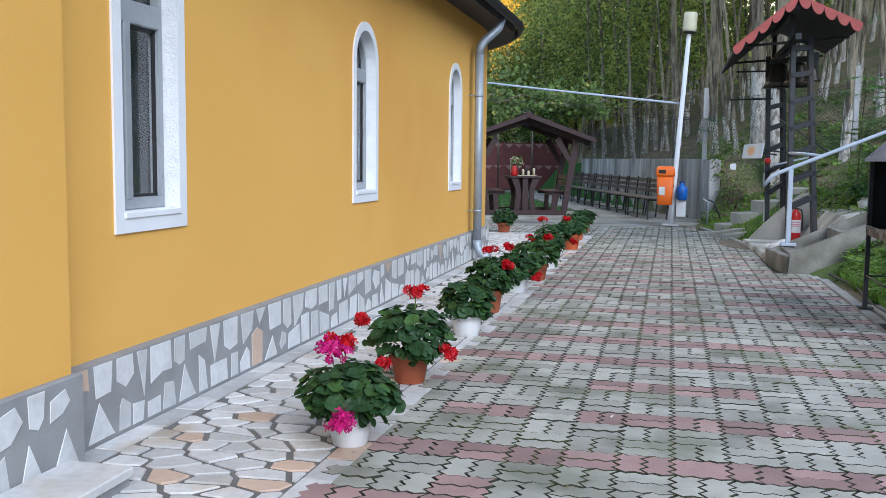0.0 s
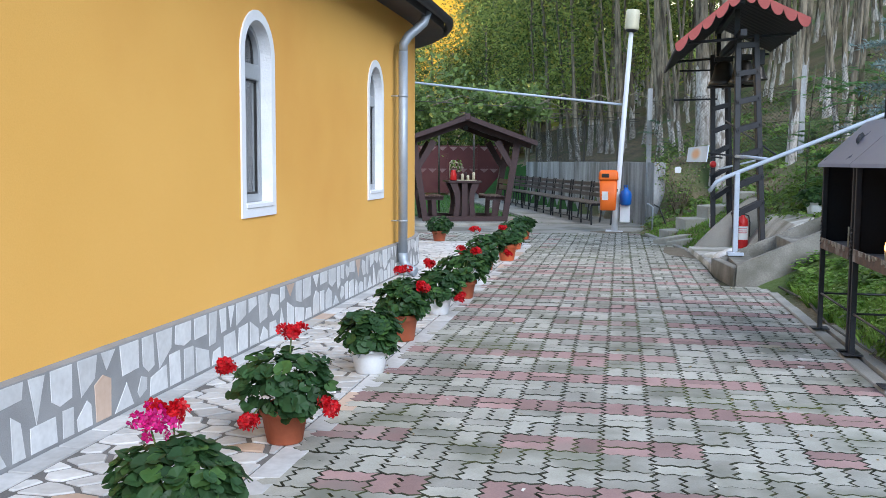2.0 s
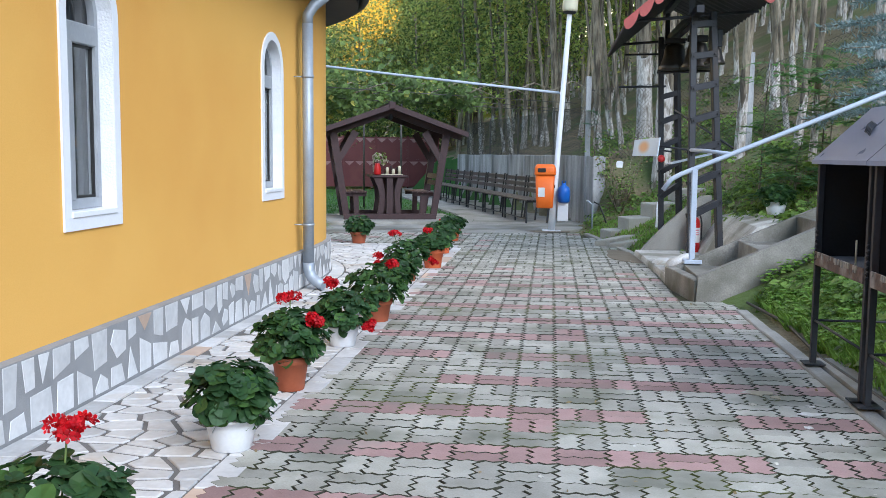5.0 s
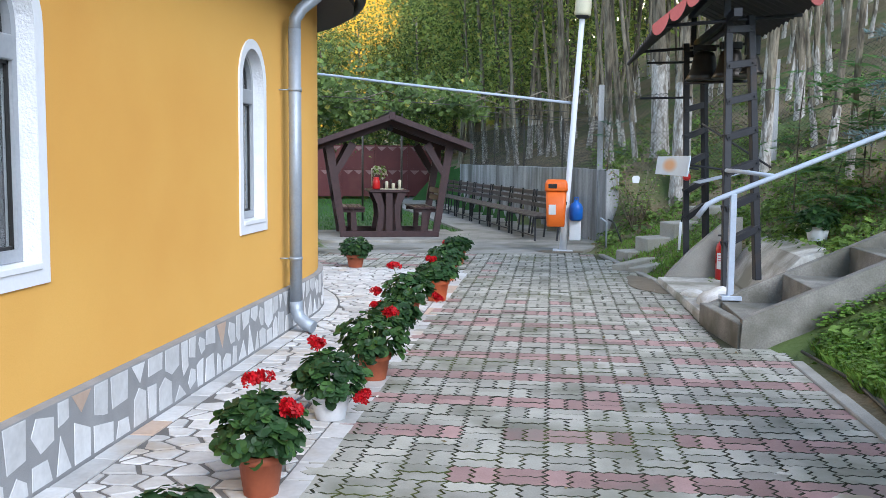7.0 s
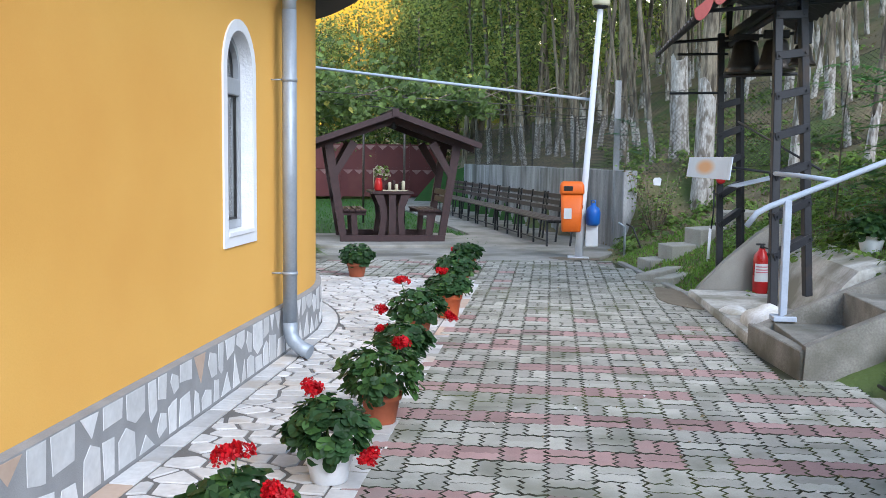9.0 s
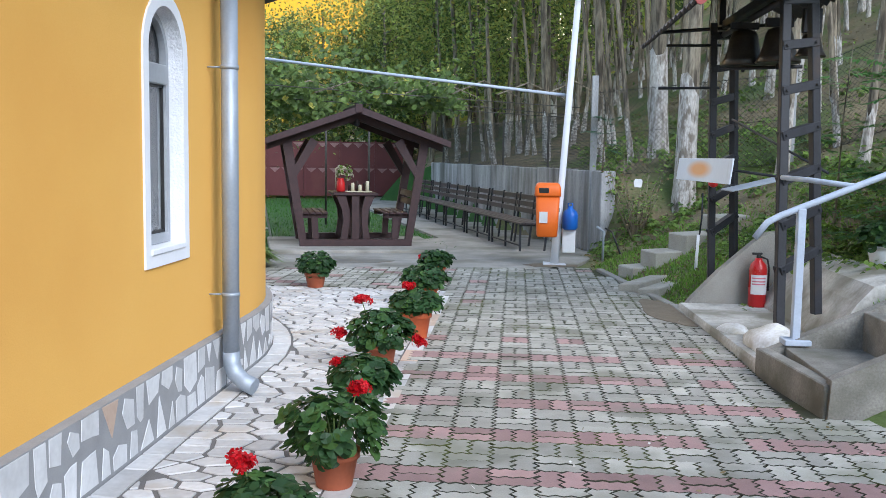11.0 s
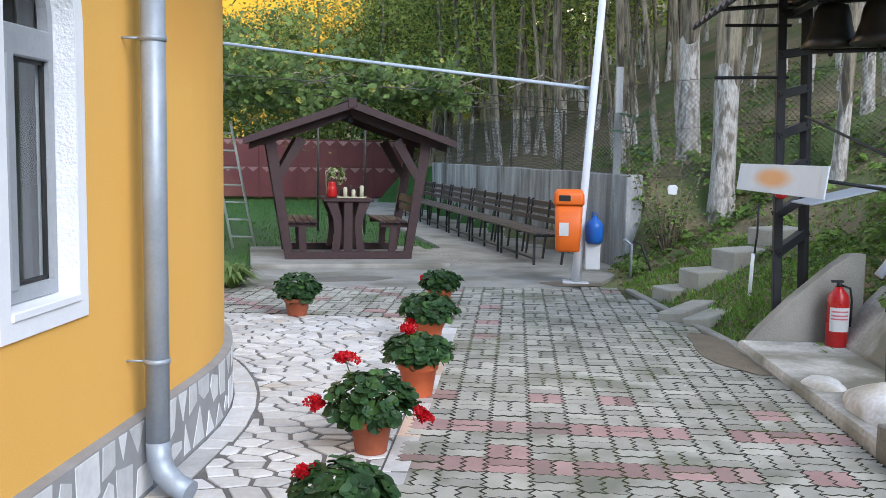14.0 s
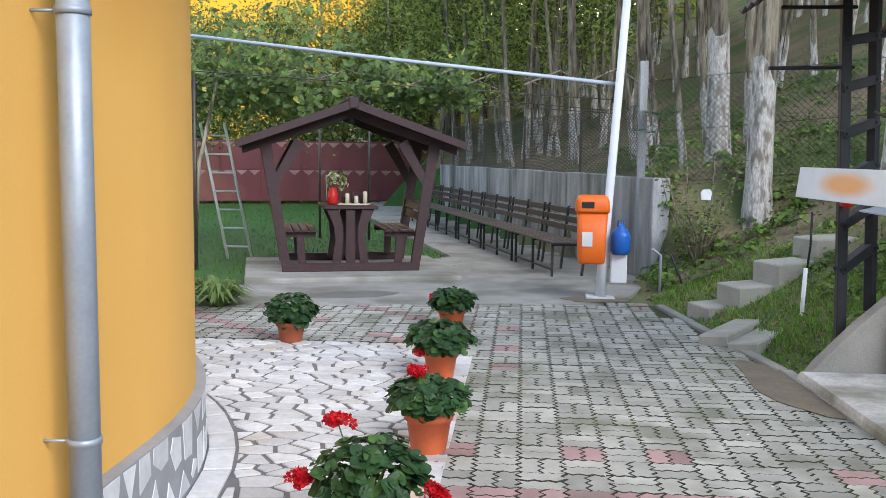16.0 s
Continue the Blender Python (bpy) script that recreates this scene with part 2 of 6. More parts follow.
def sheet_painted_reflection(name):
    """White-coated sheet metal with one soft orange reflection painted in at its middle."""
    m = mat(name, (0.76, 0.84, 0.94), (0.68, 0.76, 0.88), scale=5, rough=0.35, bump=0.04, metal=0.1, stain=(0.4, 0.42, 0.46), stain_at=0.66, stretch=(1, 1, 0.4))
    N, L = m.node_tree.nodes, m.node_tree.links
    b = N["Principled BSDF"]
    base = b.inputs["Base Color"].links[0].from_socket
    tc = N.new("ShaderNodeTexCoord")
    mp = N.new("ShaderNodeMapping")
    mp.inputs["Location"].default_value, mp.inputs["Scale"].default_value = (0, -1.9, -1.1), (1, 1.9, 10)
    L.new(tc.outputs["Object"], mp.inputs[0])
    gr = N.new("ShaderNodeTexGradient")
    gr.gradient_type = 'SPHERICAL'
    L.new(mp.outputs[0], gr.inputs[0])
    mr = N.new("ShaderNodeMapRange")
    mr.inputs[1].default_value, mr.inputs[2].default_value = 0.1, 0.6
    L.new(gr.outputs[1], mr.inputs[0])
    mx = N.new("ShaderNodeMix")
    mx.data_type = 'RGBA'
    L.new(mr.outputs[0], mx.inputs[0])
    L.new(base, mx.inputs[6])
    # orange of the reflection, mixed into the base colour
    mx.inputs[7].default_value = (0.85, 0.48, 0.24, 1)
    L.new(mx.outputs[2], b.inputs["Base Color"])
    return m


M_STRIP = sheet_painted_reflection("white_sheet_rust_mark")
M_EXT = mat("extinguisher_red", (0.5, 0.02, 0.02), (0.42, 0.015, 0.015), scale=5, rough=0.3, bump=0.01)
M_BLACKPL = mat("black_plastic", (0.02, 0.02, 0.02), rough=0.5, bump=0.02)
M_PAPER = mat("printed_paper", (0.7, 0.7, 0.7), (0.62, 0.62, 0.62), rough=0.7, bump=0)
M_PINKBAR = mat("pink_print", (0.7, 0.2, 0.25), rough=0.6, bump=0)
M_WIRE = mat("galvanised_wire", (0.11, 0.1, 0.09), (0.06, 0.055, 0.05), scale=20, rough=0.5, bump=0, metal=0.5)
M_HOSTA = leafy("hosta_leaf", (0.2, 0.28, 0.09), (0.12, 0.19, 0.05), scale=3)


M_TRI = mat("pale_rusty_pink_sheet", (0.34, 0.2, 0.19), (0.22, 0.1, 0.1), scale=4, rough=0.5, bump=0.05)
M_DAMP = mat("damp_concrete", (0.2, 0.19, 0.165), (0.14, 0.13, 0.115), scale=4, rough=0.6, bump=0.3)
M_MUD = mat("dried_mud", (0.2, 0.165, 0.12), (0.13, 0.105, 0.075), scale=6, rough=0.95, bump=0.6, fine=50)
M_RUSTLIP = mat("rusty_lip", (0.16, 0.1, 0.075), (0.07, 0.05, 0.045), scale=14, rough=0.8, bump=0.4, fine=70, stain=(0.3, 0.28, 0.26), stain_at=0.6)
M_WAX = mat("dripped_wax", (0.36, 0.33, 0.29), (0.2, 0.18, 0.15), scale=20, rough=0.6, bump=0.3)
M_LADDER = mat("pale_aluminium", (0.62, 0.62, 0.58), (0.5, 0.5, 0.47), scale=6, rough=0.5, bump=0.03)


M_LITTER = mat("dry_leaf", (0.3, 0.23, 0.12), (0.17, 0.12, 0.06), scale=9, rough=0.9, bump=0)
M_SAPLING_LIGHT = leafy("sapling_leaf", (0.15, 0.31, 0.1), (0.08, 0.19, 0.055), scale=3)
M_SAPLING = leafy("bluish_leaf", (0.09, 0.2, 0.11), (0.05, 0.12, 0.06), scale=3)


def emissive(name, color, strength):
    m = bpy.data.materials.new(name)
    m.use_nodes = True
    b = m.node_tree.nodes["Principled BSDF"]
    b.inputs["Base Color"].default_value = (*color, 1)
    b.inputs["Emission Color"].default_value = (*color, 1)
    b.inputs["Emission Strength"].default_value = strength
    return m


M_FLAME = emissive("candle_flame", (1.0, 0.4, 0.06), 3.0)


def glass(name, tint=(0.75, 0.8, 0.82)):
    m = bpy.data.materials.new(name)
    m.use_nodes = True
    b = m.node_tree.nodes["Principled BSDF"]
    b.inputs["Base Color"].default_value = (*tint, 1)
    b.inputs["Roughness"].default_value = 0.03
    b.inputs["Transmission Weight"].default_value = 1.0
    b.inputs["IOR"].default_value = 1.45
    return m


M_GLASS = glass("window_glass")


# ---- mesh helpers ----
def mesh_of(name, bm, material):
    me = bpy.data.meshes.new(name)
    bm.normal_update()
    bm.to_mesh(me)
    bm.free()
    for mm in (material if isinstance(material, (list, tuple)) else [material]):
        me.materials.append(mm)
    return me


def part(name, bm, material, parent=None, label="", smooth=False):
    """One bmesh as one mesh object, under a thing or a part."""
    me = mesh_of(name, bm, material)
    if smooth:
        me.shade_smooth()
    ob = new(name, me)
    if parent is not None:
        ob.parent = parent
    if label:
        ob["label"] = label
    return ob


def raw(name, verts, faces, material, parent=None, label="", mats=None):
    me = bpy.data.meshes.new(name)
    me.from_pydata(verts, [], faces)
    for mm in (material if isinstance(material, (list, tuple)) else [material]):
        me.materials.append(mm)
    if mats is not None:
        me.polygons.foreach_set("material_index", mats)
    ob = new(name, me)
    if parent is not None:
        ob.parent = parent
    if label:
        ob["label"] = label
    return ob


def thing(name, x, y, z, rz=0.0, label="", category="", group="", rx=0.0, ry=0.0):
    ob = new(name)
    ob.empty_display_size = 0.1
    ob.matrix_basis = pose(x, y, z, rx, ry, rz)
    return tagged(ob, label, category, group)


def box(bm, x0, x1, y0, y1, z0, z1, bevel=0.0, m=None, mi=0):
    vs = [bm.verts.new((x, y, z)) for z in (z0, z1) for y in (y0, y1) for x in (x0, x1)]
    fs = [bm.faces.new([vs[i] for i in f]) for f in ((0, 2, 3, 1), (4, 5, 7, 6), (0, 1, 5, 4), (2, 6, 7, 3), (0, 4, 6, 2), (1, 3, 7, 5))]
    for f in fs:
        f.material_index = mi
    if bevel:
        es = list({e for f in fs for e in f.edges})
        out = bmesh.ops.bevel(bm, geom=es, offset=bevel, segments=1, affect='EDGES')
        vs = list({v for f in out["faces"] for v in f.verts} | {v for v in vs if v.is_valid})
    if m is not None:
        bmesh.ops.transform(bm, matrix=m, verts=vs)
    return vs


def boxed(*a, **k):
    bm = bmesh.new()
    box(bm, *a, **k)
    return bm


def tube(bm, pts, radii, seg=10, caps=True):
    """A tube through points, with a radius for each."""
    if not isinstance(radii, (list, tuple)):
        radii = [radii] * len(pts)
    pts = [Vector(p) for p in pts]
    rings = []
    ref = None
    for i, p in enumerate(pts):
        d = (pts[min(i + 1, len(pts) - 1)] - pts[max(i - 1, 0)]).normalized()
        if ref is None:
            ref = d.orthogonal().normalized()
        ref = (ref - d * ref.dot(d))
        ref = ref.normalized() if ref.length > 1e-5 else d.orthogonal().normalized()
        side = d.cross(ref)
        rings.append([bm.verts.new(p + (ref * math.cos(a) + side * math.sin(a)) * radii[i]) for a in (2 * math.pi * k / seg for k in range(seg))])
    for a, b in zip(rings, rings[1:]):
        for k in range(seg):
            f = bm.faces.new((a[k], a[(k + 1) % seg], b[(k + 1) % seg], b[k]))
            f.smooth = True
    if caps:
        bm.faces.new(rings[0][::-1])
        bm.faces.new(rings[-1])
    return bm


def tubed(pts, radii, seg=10, caps=True):
    return tube(bmesh.new(), pts, radii, seg, caps)


def lathe(profile, seg=20, bm=None, cx=0, cy=0):
    """Turn (radius, z) pairs about the z axis."""
    bm = bm or bmesh.new()
    rings = []
    for r, z in profile:
        rings.append([bm.verts.new((cx + r * math.cos(2 * math.pi * k / seg), cy + r * math.sin(2 * math.pi * k / seg), z)) for k in range(seg)])
    for a, b in zip(rings, rings[1:]):
        for k in range(seg):
            f = bm.faces.new((a[k], a[(k + 1) % seg], b[(k + 1) % seg], b[k]))
            f.smooth = True
    bm.faces.new(rings[0][::-1])
    bm.faces.new(rings[-1])
    return bm


def prism(poly, y0, y1, bm=None):
    """A polygon in x and z, drawn out along y."""
    bm = bm or bmesh.new()
    a = [bm.verts.new((x, y0, z)) for x, z in poly]
    b = [bm.verts.new((x, y1, z)) for x, z in poly]
    bm.faces.new(a)
    bm.faces.new(b[::-1])
    for k in range(len(poly)):
        j = (k + 1) % len(poly)
        bm.faces.new((a[k], b[k], b[j], a[j]))
    bmesh.ops.recalc_face_normals(bm, faces=bm.faces[:])
    return bm


def plate(poly, z0, z1, bm=None, inset=0.0):
    """A polygon in x and y as a slab with an optional chamfered top."""
    bm = bm or bmesh.new()
    n = len(poly)
    cx, cy = sum(p[0] for p in poly) / n, sum(p[1] for p in poly) / n
    a = [bm.verts.new((x, y, z0)) for x, y in poly]
    if inset:
        k = [bm.verts.new((x, y, z1 - inset)) for x, y in poly]
        t = []
        for x, y in poly:
            d = math.hypot(x - cx, y - cy) or 1
            t.append(bm.verts.new((x - (x - cx) / d * inset, y - (y - cy) / d * inset, z1)))
        rings = (a, k, t)
    else:
        t = [bm.verts.new((x, y, z1)) for x, y in poly]
        rings = (a, t)
    for r, s in zip(rings, rings[1:]):
        for i in range(n):
            bm.faces.new((r[i], r[(i + 1) % n], s[(i + 1) % n], s[i]))
    bm.faces.new(t)
    return bm


# ---- terrain ----
def paving_edge(y):
    """Right edge of the block paving."""
    if y < 11.4:
        return 1.68
    if y < 15.5:
        return 1.43 - 0.055 * (y - 11.4)
    return 1.205 - 0.16 * (y - 15.5)


TURNED = radians(17)
WALL_DIR = Vector((-math.sin(TURNED), math.cos(TURNED), 0))
WALL_NRM = Vector((math.cos(TURNED), math.sin(TURNED), 0))
WALL_START = Vector((0.9, 20.8, 0))


def smooth(a, b, v):
    t = max(0.0, min(1.0, (v - a) / (b - a)))
    return t * t * (3 - 2 * t)


def height(x, y):
    near = 0.0
    d = x - (paving_edge(min(y, 20.8)) + 0.15)
    if d > 0:
        near = 0.5 * d if d < 28 else 14 + 0.1 * (d - 28)
    rel = Vector((x, y, 0)) - WALL_START
    s = rel.dot(WALL_NRM)
    far = 0.0
    if s > 0.08:
        far = 1.2 * min(1, (s - 0.08) / 0.15) + (0.3 * (s - 0.2) if s < 3 else 0.84 + 0.5 * (min(s, 28) - 3))
        far = max(far, 0)
    z = near + (far - near) * smooth(20.2, 21.2, y)
    if x < -7:
        z += 0.0
    if 12.5 < y < 15.6:
        z *= smooth(2.16, 2.34, x)
    if y > 42:
        z = max(z, (0.3 * (min(y, 75) - 42)) * smooth(-14, 0, x))
    if z > 0.05:
        z += 0.08 * min(1, z) * noise.noise((x * 0.9, y * 0.9, 0)) + 0.03 * noise.noise((x * 3, y * 3, 5))
    return z - 0.05


def spread(stops):
    out = []
    for a, b, step in stops:
        n = max(1, round((b - a) / step))
        out += [a + (b - a) * k / n for k in range(n)]
    return out + [stops[-1][1]]


gx = spread([(-400, -60, 40), (-60, -12, 4), (-12, -4, 1), (-4, 0.2, 0.35), (0.2, 6, 0.14), (6, 14, 0.5), (14, 60, 3), (60, 400, 40)])
gy = spread([(-400, -40, 40), (-40, -4, 4), (-4, 4, 0.8), (4, 24, 0.2), (24, 46, 0.6), (46, 90, 3), (90, 500, 40)])
gv = [(x, y, height(x, y)) for y in gy for x in gx]
nx = len(gx)
gf, gm = [], []
for j in range(len(gy) - 1):
    for i in range(nx - 1):
        gf.append((j * nx + i, j * nx + i + 1, (j + 1) * nx + i + 1, (j + 1) * nx + i))
        cx, cy = (gx[i] + gx[i + 1]) / 2, (gy[j] + gy[j + 1]) / 2
        gm.append(1 if cx < -1 and 18 < cy < 42 and gv[j * nx + i][2] < 0.05 else 0)
ground = raw("ground", gv, gf, [M_SOIL, M_LAWN], mats=gm)
ground.data.shade_smooth()
tagged(ground, "sloping earth bank with leaf litter and a green lawn", "ground", kind="structure")

# paving bed
bed = part("paving_bed", plate([(-1.095, -6), (1.83, -6), (1.7, 11.4), (1.42, 11.6), (1.22, 15.5), (0.7, 18.85), (-4.6, 18.2), (-4.6, 16.0), (-1.095, 16.0)], -0.1, -0.024), M_JOINT)
tagged(bed, "dark sandy bed with moss between the paving blocks", "paving bed", kind="structure")

# concrete apron and path in the rear yard
def rear(u, v):
    p = WALL_START + WALL_DIR * v + WALL_NRM * u
    return (p.x, p.y)


apron = part("apron", plate([(-4.6, 17.75), (-2.1, 18.4), (-0.2, 18.78), (0.35, 18.95), (0.95, 20.9), rear(-0.02, 25), rear(-1.9, 25), rear(-1.9, 3.1), (-4.2, 19.4), (-4.75, 18.4)], -0.1, 0.0, inset=0.008), M_CONCRETE)
tagged(apron, "worn grey concrete apron and path", "concrete path", kind="structure")

# retaining wall
rw_start = new("retaining_wall")
rw_start.matrix_basis = pose(WALL_START.x, WALL_START.y, 0, 0, 0, 17)
tagged(rw_start, "streaked grey concrete retaining wall", "retaining wall", kind="structure")
for k in range(8):
    part("wall_panel", boxed(0.0, 0.24, k * 1.62, k * 1.62 + 1.6, -0.2, 1.3 + 0.012 * (k % 2), bevel=0.012), M_CONCRETE_WALL, rw_start)

# concrete edging beside the paving
edging = thing("edging", 0, 0, 0, label="narrow worn concrete edging strips along the paving", category="edging")
edging["kind"] = "structure"
for k in range(17):
    y0 = -5 + k * 1.0
    if y0 < 11:
        part("edge_strip", boxed(1.7, 1.8, y0, y0 + 0.99, -0.1, 0.012 + 0.004 * (k % 3), bevel=0.008), M_CONCRETE, edging)
for k in range(6):
    y0 = 12.75 + k * 1.0
    bm = boxed(0, 0.09, 0, 0.99, -0.1, 0.012, bevel=0.008)
    o = part("edge_strip", bm, M_CONCRETE, edging)
    o.matrix_basis = pose(paving_edge(y0) + 0.0, y0, 0.003 * (k % 2), 0, 0, 3.2 if y0 < 15.4 else 9.1)

# ---- church ----
WX, PX = -2.29, -2.238
WINDOWS = [4.35, 7.61, 10.88]
EAVE_Z = 2.92
ARC_R, ARC_Y = 3.4, 12.45
CORNER_Y = 3.48


def arch(cy, half, z0, spring, n=14, lift=1.0):
    pts = [(cy + half, z0), (cy + half, spring)]
    pts += [(cy + half * math.cos(math.pi * k / n), spring + lift * half * math.sin(math.pi * k / n)) for k in range(1, n)]
    pts += [(cy - half, spring), (cy - half, z0)]
    return pts


church = thing("church_wall", 0, 0, 0, label="yellow stucco church wall with rounded apse", category="church wall")
church["kind"] = "structure"

bm = bmesh.new()
ZT = 3.3


def quad(a, b, c, d):
    bm.faces.new([bm.verts.new(p) for p in (a, b, c, d)])


edges_y = [CORNER_Y]
HALF, SILL, SPRING = 0.25, 0.975, 2.01
for wy in WINDOWS:
    edges_y += [wy - HALF, wy + HALF]
edges_y.append(ARC_Y)
for a, b in zip(edges_y[::2], edges_y[1::2]):
    quad((WX, b, 0), (WX, a, 0), (WX, a, ZT), (WX, b, ZT))
for wy in WINDOWS:
    quad((WX, wy + HALF, 0), (WX, wy - HALF, 0), (WX, wy - HALF, SILL), (WX, wy + HALF, SILL))
    pts = arch(wy, HALF, SILL, SPRING)[1:-1]
    for (ya, za), (yb, zb) in zip(pts, pts[1:]):
        quad((WX, ya, za), (WX, yb, zb), (WX, yb, ZT), (WX, ya, ZT))
n = 40
for k in range(n):
    a0, a1 = math.pi * k / n, math.pi * (k + 1) / n
    p0 = (WX - ARC_R + ARC_R * math.cos(a0), ARC_Y + ARC_R * math.sin(a0))
    p1 = (WX - ARC_R + ARC_R * math.cos(a1), ARC_Y + ARC_R * math.sin(a1))
    quad((*p1, 0), (*p0, 0), (*p0, ZT), (*p1, ZT))
bx = WX - 2 * ARC_R
quad((bx, ARC_Y, 0), (bx, -8, 0), (bx, -8, ZT), (bx, ARC_Y, ZT))
quad((bx, -8, 0), (-2.12, -8, 0), (-2.12, -8, ZT), (bx, -8, ZT))
bmesh.ops.remove_doubles(bm, verts=bm.verts[:], dist=0.0005)
bmesh.ops.reverse_faces(bm, faces=bm.faces[:])
bm.normal_update()
for f in bm.faces:
    f.smooth = abs(f.normal.x) < 0.999 and f.calc_center_median().y > ARC_Y
part("wall_face", bm, M_YELLOW, church)
# the thicker front part of the wall
part("pilaster", boxed(-2.46, -2.13, -8, CORNER_Y, 0.3, ZT, bevel=0.015), M_YELLOW, church)
# added dark panels that stand in for the unlit room behind the windows
part("rear_floor", boxed(bx + 0.01, WX - 0.4, -7.9, 12.5, -0.02, 0.1), M_UNLIT_ROOM, church)
part("inner_wall", boxed(WX - 0.62, WX - 0.6, -7.9, 12.5, 0, ZT), M_UNLIT_ROOM, church)

for wi, wy in enumerate(WINDOWS):
    win = thing("window_%d" % (wi + 1), WX, wy, 0, label="arched window with white stucco surround and grey aluminium frame", category="window", group="church windows")
    win["kind"] = "structure"
    # flat surround on the wall, a little proud
    bm = bmesh.new()
    inner, outer = arch(0, HALF, SILL, SPRING), arch(0, 0.32, 0.89, SPRING)
    vi = [bm.verts.new((0.012, y, z)) for y, z in inner]
    vo = [bm.verts.new((0.012, y, z)) for y, z in outer]
    vb = [bm.verts.new((-0.004, y, z)) for y, z in outer]
    k = len(inner)
    for i in range(k):
        j = (i + 1) % k
        bm.faces.new((vi[i], vo[i], vo[j], vi[j]))
        bm.faces.new((vo[i], vb[i], vb[j], vo[j]))
    bmesh.ops.recalc_face_normals(bm, faces=bm.faces[:])
    part("surround", bm, M_WHITEPAINT, win, "white painted band")
    bm = bmesh.new()
    va = [bm.verts.new((0.012, y, z)) for y, z in inner]
    vc = [bm.verts.new((-0.14, y * 0.985, SILL + (z - SILL) * 0.985)) for y, z in inner]
    for i in range(k):
        j = (i + 1) % k
        bm.faces.new((va[i], va[j], vc[j], vc[i]))
    part("reveal", bm, M_WHITEPLASTER, win, "rough white stucco reveal")
    # aluminium frame
    fx0, fx1 = -0.13, -0.072
    bm = bmesh.new()
    small, big = arch(0, HALF - 0.042, SILL + 0.07, SPRING - 0.0), arch(0, HALF - 0.005, SILL + 0.015, SPRING)
    v = [[bm.verts.new((x, y, z)) for y, z in pr] for x, pr in ((fx1, big), (fx1, small), (fx0, small), (fx0, big))]
    for r, s in ((0, 1), (1, 2), (2, 3)):
        for i in range(k):
            j = (i + 1) % k
            bm.faces.new((v[r][i], v[r][j], v[s][j], v[s][i]))
    bmesh.ops.recalc_face_normals(bm, faces=bm.faces[:])
    part("window_frame", bm, M_ALU, win)
    part("transom", boxed(fx0, fx1 + 0.004, -HALF + 0.03, HALF - 0.03, 1.86, 1.97, bevel=0.006), M_ALU, win)
    part("mullion", boxed(fx0, fx1 + 0.006, -0.1, -0.045, SILL + 0.06, 1.87, bevel=0.006), M_ALU, win)
    for s in (-1, 1):
        ya, yb = (-0.045, HALF - 0.042) if s > 0 else (-HALF + 0.042, -0.1)
        pane = part("pane", boxed(-0.105, -0.099, ya, yb, SILL + 0.07, 1.86), M_GLASS, win)
        pane.visible_shadow = False
        bm = bmesh.new()
        for a0, a1, z0, z1 in ((ya, ya + 0.012, SILL + 0.07, 1.86), (yb - 0.012, yb, SILL + 0.07, 1.86), (ya, yb, SILL + 0.07, SILL + 0.085), (ya, yb, 1.845, 1.86)):
            box(bm, -0.11, -0.09, a0, a1, z0, z1)
        part("gasket", bm, M_BLACKPL, win)
    prow = [p for p in arch(0, HALF - 0.042, 1.97, SPRING)]
    bm = bmesh.new()
    bm.faces.new([bm.verts.new((-0.1, y, z)) for y, z in prow])
    pane = part("arch_pane", bm, M_GLASS, win)
    pane.visible_shadow = False
    bm = bmesh.new()
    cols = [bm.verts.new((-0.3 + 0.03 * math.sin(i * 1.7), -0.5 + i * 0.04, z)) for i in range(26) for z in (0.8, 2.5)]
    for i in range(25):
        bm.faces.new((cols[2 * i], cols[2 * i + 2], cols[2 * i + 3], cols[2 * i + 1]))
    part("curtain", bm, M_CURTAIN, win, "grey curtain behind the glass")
    # sloped sill
    bm = bmesh.new()
    box(bm, -0.1, 0.02, -HALF, HALF, SILL - 0.02, SILL + 0.012, bevel=0.004)
    part("window_sill", bm, M_WHITEPAINT, win)

# plinth
plinth = thing("plinth", 0, 0, 0, label="grey mortar plinth faced with broken white marble", category="plinth")
plinth["kind"] = "structure"
PZ = 0.352
AR = ARC_R + (PX - WX)
arc_pts = [(WX - ARC_R + AR * math.cos(radians(a)), ARC_Y + AR * math.sin(radians(a))) for a in range(0, 136, 3)]
line = [(PX, CORNER_Y + i * (ARC_Y - CORNER_Y) / 30) for i in range(30)] + arc_pts
bm = bmesh.new()
lo = [bm.verts.new((x, y, -0.05)) for x, y in line]
hi = [bm.verts.new((x, y, PZ)) for x, y in line]
cxs = [(x - 0.12, y) if y < ARC_Y + 0.01 else (x - 0.12 * (x - (WX - ARC_R)) / AR, y - 0.12 * (y - ARC_Y) / AR) for x, y in line]
tp = [bm.verts.new((x, y, PZ + 0.014)) for x, y in cxs]
for i in range(len(line) - 1):
    bm.faces.new((lo[i], lo[i + 1], hi[i + 1], hi[i]))
    bm.faces.new((hi[i], hi[i + 1], tp[i + 1], tp[i]))
bmesh.ops.recalc_face_normals(bm, faces=bm.faces[:])
part("mortar_face", bm, M_MORTAR, plinth)
part("pilaster_plinth", boxed(-2.36, -2.1, -8, CORNER_Y + 0.02, -0.05, 0.39, bevel=0.006), M_MORTAR, plinth)


